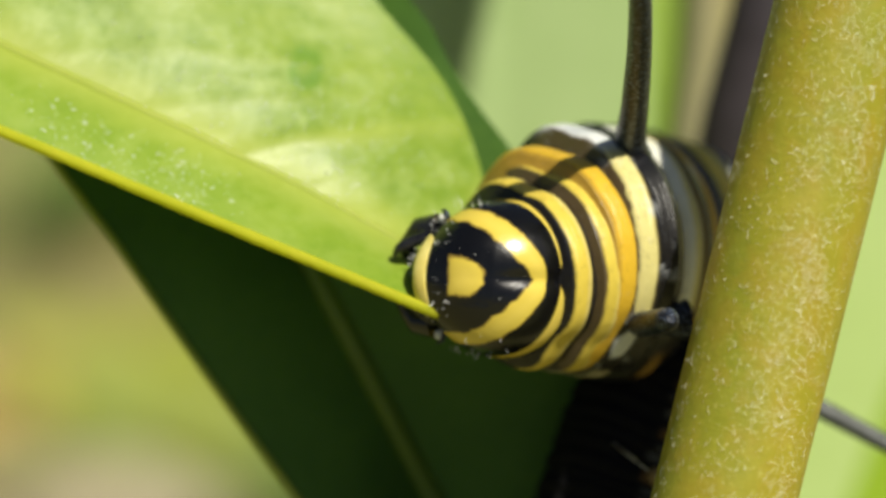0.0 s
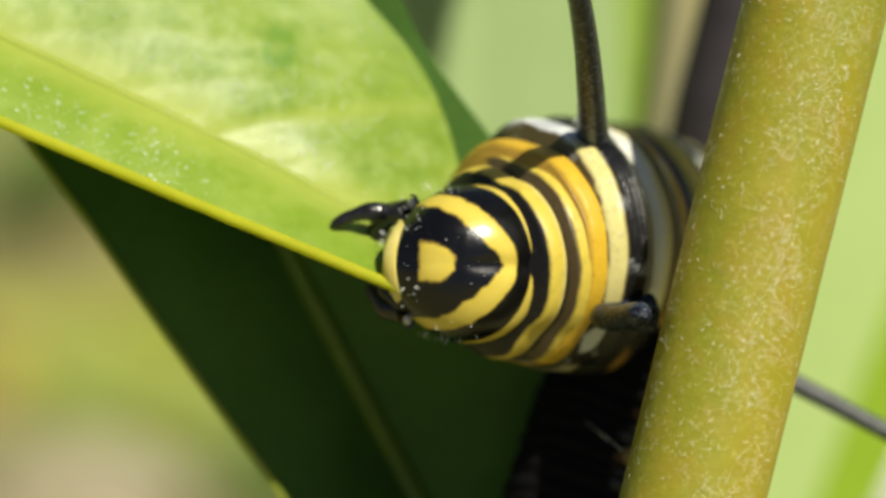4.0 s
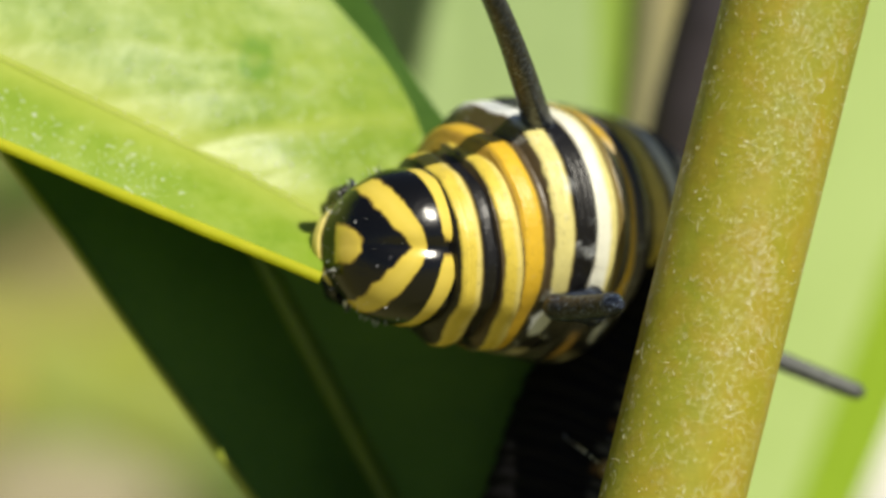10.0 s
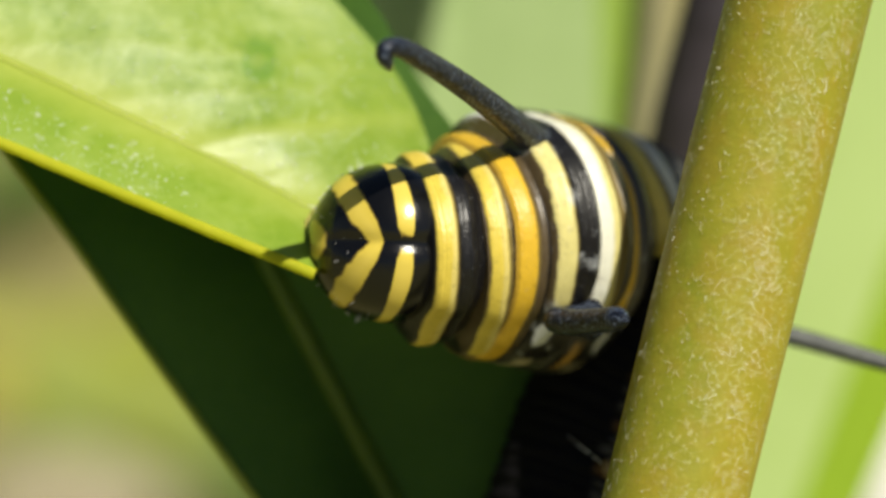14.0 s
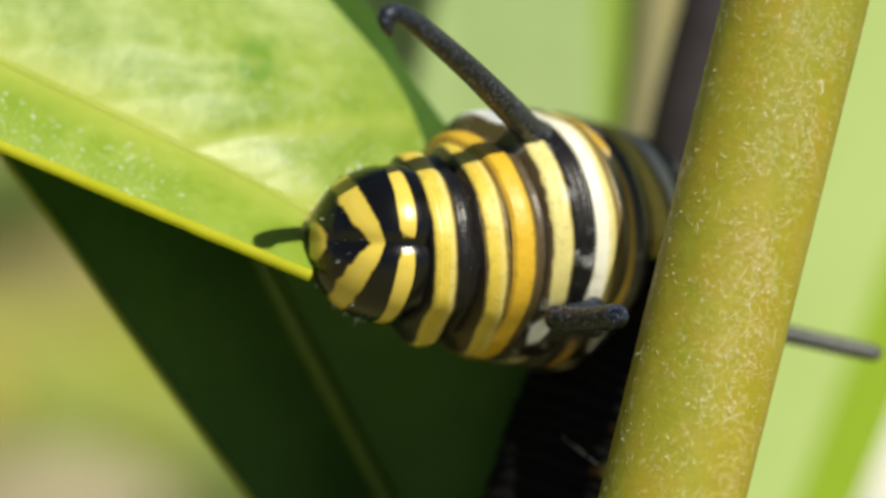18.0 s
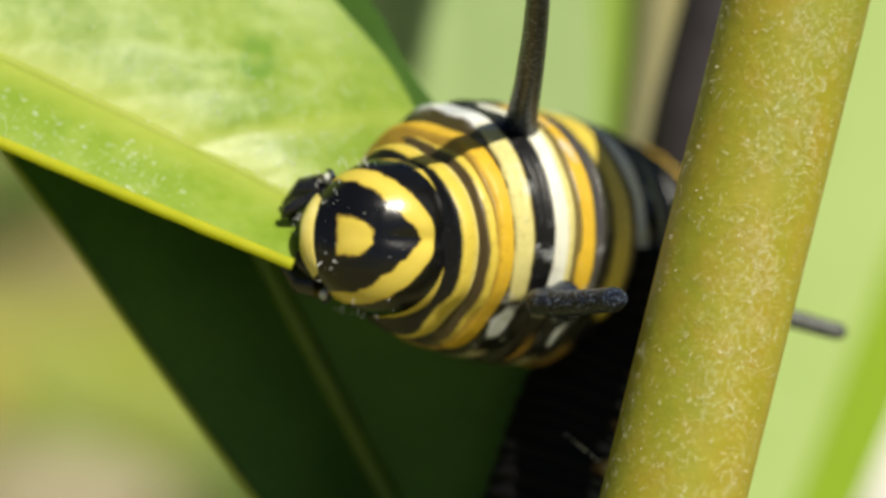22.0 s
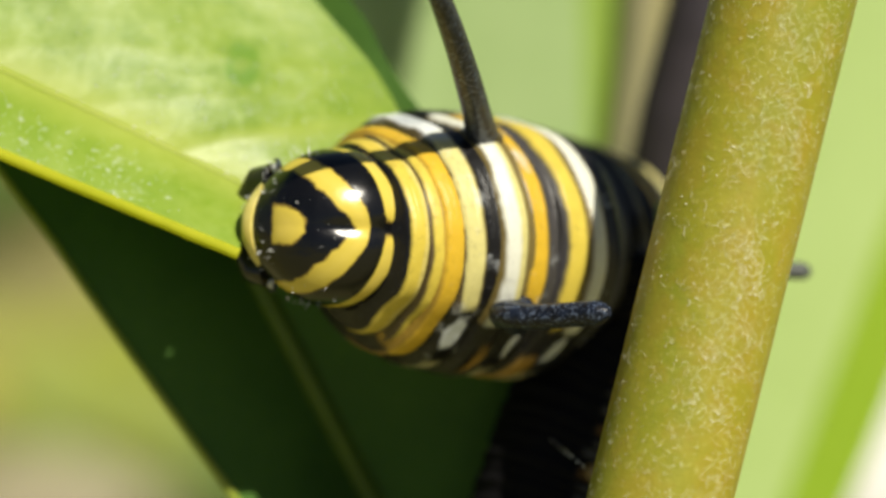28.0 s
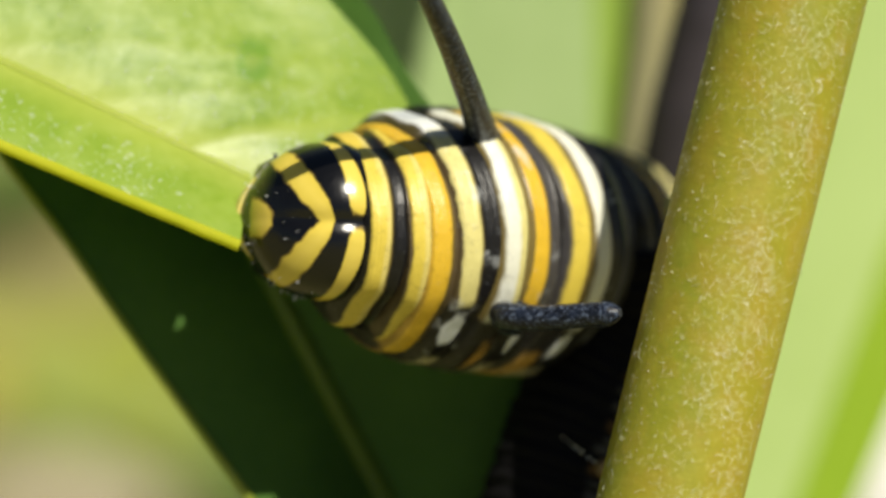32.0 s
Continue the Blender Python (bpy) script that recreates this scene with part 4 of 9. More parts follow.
rings = [
    body_ring(2.04, 0.05, 0.05, 104, [(-0.32, -0.27, BLACK, -0.04), (-0.27, 0.08, YELLOW, 0.08), (0.08, 0.22, STRAW_SKIN, 0.06), (0.22, 0.28, OLIVE, 0.0), (0.28, 0.58, BLACK, -0.05)],
              None, None, 1.0),
    body_ring(2.32, 0.04, 0.08, 92, [(-0.30, -0.25, BROWN, -0.03), (-0.25, 0.02, YELLOW, 0.05), (0.02, 0.18, STRAW_SKIN, 0.05), (0.18, 0.30, OLIVE, -0.05)],
              None, (94, 125, [(-0.25, 0.1, FLANK_SHADE_CREAM)]), 2.0),
    body_ring(2.50, 0.05, 0.20, 96, [(-0.44, -0.38, (0.36, 0.22, 0.03), -0.04), (-0.38, 0.08, AMBER, 0.07), (0.08, 0.16, OLIVE, 0.0), (0.16, 0.36, BROWN, -0.05)],
              None, (98, 125, [(-0.4, 0.05, FLANK_SHADE_AMBER)]), 3.0),
    body_ring(2.86, 0.02, 0.15, 52, [(-0.70, -0.65, BROWN, -0.05), (-0.65, -0.16, CREAM, 0.06), (-0.16, -0.11, OLIVE, 0.0), (-0.11, 0.40, BLACK, -0.04)],
              (-0.42, 0.27, 66, 12), (88, 124, [(-0.6, -0.2, FLANK_SHADE_CREAM), (-0.2, 0.1, BLACK)]), 4.0, True, 0.58),
    body_ring(2.94, 0.01, 0.25, 56, [(-0.40, -0.33, OLIVE, -0.04), (-0.33, 0.05, WHITE, 0.08), (0.05, 0.26, CREAM, 0.06), (0.26, 0.52, OLIVE, -0.05)],
              None, (72, 124, [(-0.5, -0.1, BLACK), (-0.1, 0.35, FLANK_SHADE_AMBER)]), 5.0),
    body_ring(2.98, 0.0, 0.28, 56, [(-0.40, -0.36, OLIVE, -0.03), (-0.36, 0.12, AMBER, 0.07), (0.12, 0.18, OLIVE, 0.0), (0.18, 0.50, GREY, -0.06)],
              (0.10, 0.20, 69, 9), (86, 124, [(-0.3, 0.2, FLANK_SHADE_CREAM)]), 6.0),
    body_ring(3.00, 0.0, 0.30, 55, [(-0.36, -0.28, GREY, -0.05), (-0.28, 0.28, YELLOW, 0.08), (0.28, 0.50, OLIVE, -0.05)],
              None, (76, 124, [(-0.3, 0.2, FLANK_SHADE_AMBER)]), 7.0),
    body_ring(3.00, 0.0, 0.30, 56, [(-0.36, -0.20, OLIVE, -0.04), (-0.20, 0.24, WHITE, 0.05), (0.24, 0.32, OLIVE, 0.0), (0.32, 0.72, BLACK, -0.06)],
              (-0.05, 0.20, 69, 9), (86, 124, [(-0.3, 0.1, FLANK_SHADE_CREAM)]), 8.0),
    # These two rings: stripe colours darkened to hold the stem's shadow.
    body_ring(2.98, 0.0, 0.30, 70, [(-0.34, -0.08, BLACK, -0.03), (-0.08, 0.10, STEM_SHADE_GREY, 0.05), (0.10, 0.40, BLACK, -0.04)],
              None, (80, 124, [(-0.2, 0.2, FLANK_SHADE_CREAM)]), 9.0),
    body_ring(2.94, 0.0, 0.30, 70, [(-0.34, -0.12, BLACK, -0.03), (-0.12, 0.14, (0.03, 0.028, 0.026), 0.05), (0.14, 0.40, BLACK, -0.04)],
              None, (80, 124, [(-0.2, 0.2, FLANK_SHADE_AMBER)]), 10.0),
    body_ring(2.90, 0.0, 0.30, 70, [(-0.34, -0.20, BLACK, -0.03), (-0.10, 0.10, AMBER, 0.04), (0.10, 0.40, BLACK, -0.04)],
              None, (80, 124, [(-0.2, 0.2, FLANK_SHADE_CREAM)]), 11.0),
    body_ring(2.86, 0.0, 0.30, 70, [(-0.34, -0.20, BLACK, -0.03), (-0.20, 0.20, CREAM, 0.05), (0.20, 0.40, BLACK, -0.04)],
              None, (80, 124, [(-0.2, 0.2, FLANK_SHADE_AMBER)]), 12.0),
]
# the rest of the body, bent down behind the stem; its bands are darkened for shade
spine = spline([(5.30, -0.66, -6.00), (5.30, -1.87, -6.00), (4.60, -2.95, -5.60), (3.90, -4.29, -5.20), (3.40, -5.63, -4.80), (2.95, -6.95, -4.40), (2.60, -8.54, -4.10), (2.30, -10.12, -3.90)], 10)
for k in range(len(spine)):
    seg = body_ring(2.42 - 0.02 * k, 0.0, 0.1, 52, [(-0.7, -0.5, BLACK, -0.03), (-0.5, -0.28, REAR_SHADE_CREAM, 0.03), (-0.28, 0.0, BLACK, -0.03), (0.0, 0.24, REAR_SHADE_AMBER, 0.04), (0.24, 0.42, BLACK, -0.03), (0.42, 0.55, REAR_SHADE_CREAM, 0.02), (0.55, 0.8, BLACK, -0.04)],
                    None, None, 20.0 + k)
    way = (spine[min(k + 1, len(spine) - 1)] - spine[max(k - 1, 0)]).normalized()
    turn = Vector((1, 0, 0)).rotation_difference(way).to_matrix().to_4x4() @ Matrix.Rotation(radians(-72), 4, "X")
    seg.matrix_basis = Matrix.Translation(spine[k] / 1000) @ turn
    if k == 5:
        bm = bmesh.new()
        tube(bm, spline([(0, -1.0, 1.0), (0, -1.5, 1.5), (0, -1.65, 1.75)], 8), lambda f: 0.34 - 0.12 * f, 14)
        leg = part("proleg", bm, M_PROLEG, caterpillar, "dull amber proleg")
        leg.matrix_basis = seg.matrix_basis.copy()


def horn(name, points, r0, r1, label, mat=None):
    bm = bmesh.new()
    tube(bm, spline(points, 26), lambda f: (r0 * (1 + 0.5 * math.exp(-f / 0.07)) * (1 - f) + r1 * f) * (1 if f < 0.95 else 0.8 if f < 0.99 else 0.4), 28, 0.05, r0 * 40)
    return part(name, bm, mat or M_BLACK, caterpillar, label)


tent_a = horn("filament", [(0, -0.43, 0), (0, 0.75, 0.05), (0.05, 2.6, 0.1), (0.06, 4.5, 0.1), (0.0, 6.5, 0.1), (-0.10, 7.8, 0.1), (-0.36, 8.2, 0.1), (-0.58, 7.7, 0.15)], 0.36, 0.16, "long black fleshy filament")
tent_b = horn("filament", [(0.0, 0, -1.3), (0.12, 0, -0.5), (0.5, 0, 0), (1.3, -0.03, 0), (2.4, 0.04, 0), (3.15, 0.1, 0)], 0.32, 0.27, "long black fleshy filament")
# Rear filament: light and blur are put into its greyer colour.
rear = horn("filament", [(-6.0, 0.3, 0), (-4, 0.12, 0), (-2, 0.05, 0), (-0.6, 0.0, 0), (0, 0, 0)], 0.26, 0.20, "thin black rear filament, greyed by light and blur put into its colour", plain_material("lit_grey_horn", (0.03, 0.034, 0.032), (0.10, 0.11, 0.105), 6000, 0.5))


# ---- what moves ----
def motions():
    walk(head, [
        (0, mm(-0.123, -0.269, 0, 0, -22, -2)), (0.5, mm(-0.381, -0.353, 0, 0, -18, -2)), (0.7, mm(-0.323, -0.064, 0, 0, -37.8, -2)),
        (1, mm(-0.275, 0.173, 0, 0, -54, -2)), (1.5, mm(-0.011, -0.167, 0, 0, -68, -2)), (1.7, mm(0.057, -0.177, 0, 0, -63.2, -2)),
        (1.8, mm(0.622, -0.263, 0, 0, -23, -2)), (1.9, mm(0.791, -0.289, 0, 0, -11, -2)), (2, mm(0.833, -0.295, 0, 0, -8, -2)),
        (2.5, mm(0.133, -0.237, 0, 0, -20, -2)), (3, mm(-0.257, -0.231, 0, 0, -17, -2)), (3.3, mm(-0.068, -0.228, 0, 0, -15.35, -2)),
        (3.4, mm(0.687, -0.217, 0, 0, -8.75, -2)), (3.5, mm(1.002, -0.212, 0, 0, -6, -2)), (4, mm(-0.242, -0.394, 0, 0, -20, -2)),
        (4.5, mm(-0.42, -0.41, 0, 0, -56, -2)), (5, mm(-0.338, -0.343, 0, 0, -12, -2)), (5.5, mm(-0.194, -0.237, 0, 0, -20, -2)),
        (6, mm(-0.655, -0.205, 0, 0, -17, -2)), (6.5, mm(0.082, -0.224, 0, 0, -9, -2)), (7, mm(-0.21, -0.083, 0, 0, -16, -2)),
        (7.5, mm(-0.486, -0.154, 0, 0, -16, -2)), (8, mm(-0.876, 0.083, 0, 0, -21, -2)), (8.5, mm(-0.962, 0.16, 0, 0, -17, -2)),
        (9, mm(-0.783, 0.301, 0, 0, -9, -2)), (9.5, mm(-0.987, 0.212, 0, 0, -38.2, -2)), (10, mm(-1.033, 0.256, 0, 0, -45, -2)),
        (10.5, mm(-1.093, 0.282, 0, 0, -64, -2)), (11, mm(-0.87, 0.231, 0, 0, -68, -2)), (11.5, mm(-0.499, 0.038, 0, 0, -76, -2)),
        (11.7, mm(-0.499, 0.038, 0, 0, -76, -2)), (11.8, mm(-0.511, 0.048, 0, 0, -67.84, -2)), (11.9, mm(-0.572, 0.101, 0, 0, -25, -2)),
        (12, mm(-0.596, 0.122, 0, 0, -8, -2)), (12.5, mm(-1.066, 0.186, 0, 0, -14, -2)), (13, mm(-1.547, 0.308, 0, 0, -41.4, -2)),
        (13.5, mm(-1.243, 0.288, 0, 0, -54, -2)), (14, mm(-1.388, 0.353, 0, 0, -66, -2)), (14.5, mm(-1.041, 0.218, 0, 0, -70, -2)),
        (15, mm(-1.486, 0.216, 0, 0, -12, -2)), (15.5, mm(-1.473, 0.369, 0, 0, -12, -2)), (16, mm(-1.459, 0.29, 0, 0, -25, -2)),
        (16.5, mm(-1.66, 0.314, 0, 0, -38.2, -2)), (17, mm(-1.722, 0.449, 0, 0, -61, -2)), (17.5, mm(-1.529, 0.468, 0, 0, -66, -2)),
        (18, mm(-1.337, 0.365, 0, 0, -64, -2)), (18.1, mm(-1.28, 0.334, 0, 0, -32.8, -2)), (18.2, mm(-1.256, 0.322, 0, 0, -19.8, -2)),
        (18.3, mm(-1.237, 0.311, 0, 0, -9.4, -2)), (18.5, mm(-1.242, 0.314, 0, 0, -12, -2)), (19, mm(-1.77, 0.558, 0, 0, -22, -2)),
        (19.5, mm(-2.166, 0.923, 0, 0, -36.6, -2)), (20, mm(-2.015, 0.801, 0, 0, -58, -2)), (20.5, mm(-2.029, 0.635, 0, 0, -64, -2)),
        (21, mm(-1.986, 0.359, 0, 0, -80, -2)), (21.1, mm(-1.954, 0.37, 0, 0, -76.7, -2)), (21.2, mm(-1.476, 0.538, 0, 0, -27.2, -2)),
        (21.3, mm(-1.399, 0.565, 0, 0, -19.28, -2)), (21.5, mm(-1.348, 0.583, 0, 0, -14, -2)), (22, mm(-1.655, 0.436, 0, 0, -17, -2)),
        (22.5, mm(-2.185, 0.545, 0, 0, -36.6, -2)), (23, mm(-2.202, 0.583, 0, 0, -46.2, -2)), (23.5, mm(-2.298, 0.968, 0, 0, -56, -2)),
        (23.8, mm(-2.291, 0.958, 0, 0, -55.24, -2)), (23.9, mm(-2.263, 0.917, 0, 0, -52.2, -2)), (24, mm(-1.952, 0.455, 0, 0, -18, -2)),
        (24.5, mm(-1.571, 0.519, 0, 0, -8, -2)), (25, mm(-1.739, 0.583, 0, 0, -14, -2)), (25.5, mm(-1.877, 0.436, 0, 0, -12, -2)),
        (26, mm(-2.36, 0.545, 0, 0, -17, -2)), (26.5, mm(-2.64, 0.929, 0, 0, -36.6, -2)), (27, mm(-2.561, 0.856, 0, 0, -56, -2)),
        (27.5, mm(-2.14, 0.615, 0, 0, -12, -2)), (28, mm(-2.439, 0.798, 0, 0, -30, -2)), (28.5, mm(-2.801, 0.955, 0, 0, -54, -2)),
        (29, mm(-2.652, 0.853, 0, 0, -61, -2)), (29.5, mm(-2.719, 0.609, 0, 0, -72, -2)), (29.6, mm(-2.46, 0.661, 0, 0, -34.5, -2)),
        (29.7, mm(-2.356, 0.683, 0, 0, -19.5, -2)), (30, mm(-2.373, 0.679, 0, 0, -22, -2)), (30.5, mm(-3.059, 0.455, 0, 0, -20, -2)),
        (31, mm(-2.601, 0.705, 0, 0, -36.6, -2)), (31.5, mm(-2.997, 0.891, 0, 0, -56, -2)), (32, mm(-2.737, 0.846, 0, 0, -54, -2)),])
    walk(rings[0], [
        (0, mm(0.61, -0.17, -0.37, -4, 42.9, 9.3)), (0.5, mm(0.41, -0.26, -0.33, -4, 45.3, 9.7)), (0.7, mm(0.39, -0.06, -0.25, -4, 33.8, 7.3)),
        (1, mm(0.4, 0.11, -0.18, -4, 24.4, 5.3)), (1.5, mm(0.69, -0.12, -0.17, -4, 18, 9.6)), (1.7, mm(0.8, -0.13, -0.19, -4, 19, 9.9)),
        (1.8, mm(1.23, -0.19, -0.29, -4, 42.4, 12.2)), (1.9, mm(1.42, -0.21, -0.36, -4, 47, 12.8)), (2, mm(1.49, -0.22, -0.41, -4, 47, 13)),
        (2.5, mm(0.96, -0.2, -0.35, -4, 44.1, 8.4)), (3, mm(0.55, -0.22, -0.34, -4, 45.8, 7.5)), (3.3, mm(0.69, -0.22, -0.34, -4, 46.8, 8.2)),
        (3.4, mm(1.32, -0.2, -0.41, -4, 47, 11)), (3.5, mm(1.59, -0.19, -0.44, -4, 47, 12.2)), (4, mm(0.6, -0.37, -0.35, -4, 44.1, 7.8)),
        (4.5, mm(0.16, -0.45, -0.16, -4, 23.2, 7.2)), (5, mm(0.47, -0.34, -0.36, -4, 47, 7.4)), (5.5, mm(0.62, -0.22, -0.35, -4, 44.1, 7.7)),
        (6, mm(0.17, -0.21, -0.33, -4, 45.8, 6.9)), (6.5, mm(0.75, -0.21, -0.4, -4, 47, 9.6)), (7, mm(0.51, -0.1, -0.35, -4, 46.4, 7.2)),
        (7.5, mm(0.24, -0.13, -0.34, -4, 46.4, 8.7)), (8, mm(0.01, 0.1, -0.34, -4, 43.5, 7.3)), (8.5, mm(-0.16, 0.16, -0.33, -4, 45.8, 7.1)),
        (9, mm(-0.01, 0.29, -0.39, -4, 47, 7.5)), (9.5, mm(-0.12, 0.22, -0.32, -4, 33.5, 7)), (10, mm(-0.23, 0.21, -0.18, -4, 24.4, 6.6)),
        (10.5, mm(-0.41, 0.24, -0.16, -4, 18.6, 6.5)), (11, mm(-0.15, 0.17, -0.17, -4, 18, 5.4)), (11.5, mm(0.18, 0.02, -0.2, -4, 18, 6.2)),
        (11.7, mm(0.18, 0.02, -0.2, -4, 18, 6.2)), (11.8, mm(0.3, 0.03, -0.23, -4, 18, 6.3)), (11.9, mm(0.13, 0.08, -0.3, -4, 41.2, 7.2)),
        (12, mm(0.15, 0.1, -0.4, -4, 47, 7.5)), (12.5, mm(-0.32, 0.18, -0.33, -4, 47, 7.3)), (13, mm(-0.67, 0.25, -0.29, -4, 31.7, 4.9)),
        (13.5, mm(-0.6, 0.2, -0.18, -4, 24.4, 4.6)), (14, mm(-0.61, 0.23, -0.17, -4, 18, 2.7)), (14.5, mm(-0.25, 0.08, -0.18, -4, 18, 2.4)),
        (15, mm(-0.67, 0.16, -0.35, -4, 47, 5.1)), (15.5, mm(-0.69, 0.29, -0.35, -4, 47, 4.7)), (16, mm(-0.45, 0.28, -0.38, -4, 41.2, 5.9)),
        (16.5, mm(-0.73, 0.31, -0.3, -4, 33.5, 6.4)), (17, mm(-1, 0.34, -0.15, -4, 20.3, 3.2)), (17.5, mm(-0.75, 0.34, -0.16, -4, 18, 2.6)),
        (18, mm(-0.59, 0.26, -0.16, -4, 18.6, 3.4)), (18.1, mm(-0.58, 0.27, -0.26, -4, 36.7, 5.1)), (18.2, mm(-0.58, 0.27, -0.3, -4, 44.2, 5.8)),
        (18.3, mm(-0.49, 0.27, -0.39, -4, 47, 6.4)), (18.5, mm(-0.53, 0.27, -0.35, -4, 47, 6.3)), (19, mm(-0.84, 0.5, -0.36, -4, 42.9, 4.7)),
        (19.5, mm(-1.14, 0.84, -0.31, -4, 34.5, 4)), (20, mm(-1.38, 0.71, -0.15, -4, 22.1, 4.1)), (20.5, mm(-1.32, 0.57, -0.17, -4, 18.6, 5.2)),
        (21, mm(-1.19, 0.24, -0.21, -4, 18, 3)), (21.1, mm(-1.11, 0.26, -0.22, -4, 18, 3)), (21.2, mm(-0.64, 0.41, -0.31, -4, 39.9, 2.3)),
        (21.3, mm(-0.6, 0.43, -0.31, -4, 44.5, 2.2)), (21.5, mm(-0.56, 0.45, -0.33, -4, 47, 2.2)), (22, mm(-0.9, 0.38, -0.3, -4, 45.8, 5.5)),
        (22.5, mm(-1.34, 0.47, -0.28, -4, 34.5, 4.3)), (23, mm(-1.4, 0.44, -0.23, -4, 28.9, 2.1)), (23.5, mm(-1.75, 0.8, -0.12, -4, 23.2, -0.1)),
        (23.8, mm(-1.73, 0.79, -0.12, -4, 23.7, -0.1)), (23.9, mm(-1.69, 0.75, -0.14, -4, 25.4, 0.2)), (24, mm(-1.18, 0.34, -0.29, -4, 45.3, 3.2)),
        (24.5, mm(-0.87, 0.41, -0.37, -4, 47, 3.2)), (25, mm(-1.05, 0.46, -0.3, -4, 47, 2.8)), (25.5, mm(-1.13, 0.33, -0.33, -4, 47, 3.5)),
        (26, mm(-1.53, 0.44, -0.29, -4, 45.8, 3.5)), (26.5, mm(-1.74, 0.71, -0.26, -4, 34.5, -0.1)), (27, mm(-2.02, 0.69, -0.12, -4, 23.2, -0.2)),
        (27.5, mm(-1.39, 0.49, -0.32, -4, 47, 2.4)), (28, mm(-1.49, 0.61, -0.31, -4, 38.3, 0.9)), (28.5, mm(-2.2, 0.74, -0.13, -4, 24.4, -2.6)),
        (29, mm(-2.1, 0.68, -0.1, -4, 20.3, -0.5)), (29.5, mm(-2.11, 0.42, -0.12, -4, 18, 0.2)), (29.6, mm(-1.64, 0.5, -0.27, -4, 35.7, 1.3)),
        (29.7, mm(-1.5, 0.53, -0.31, -4, 44.4, 1.7)), (30, mm(-1.52, 0.53, -0.31, -4, 42.9, 1.7)), (30.5, mm(-2.24, 0.34, -0.28, -4, 44.1, 3.2)),
        (31, mm(-1.75, 0.52, -0.26, -4, 34.5, 0.6)), (31.5, mm(-2.44, 0.69, -0.11, -4, 23.2, -2.1)), (32, mm(-2.16, 0.67, -0.13, -4, 24.4, -0.4)),])
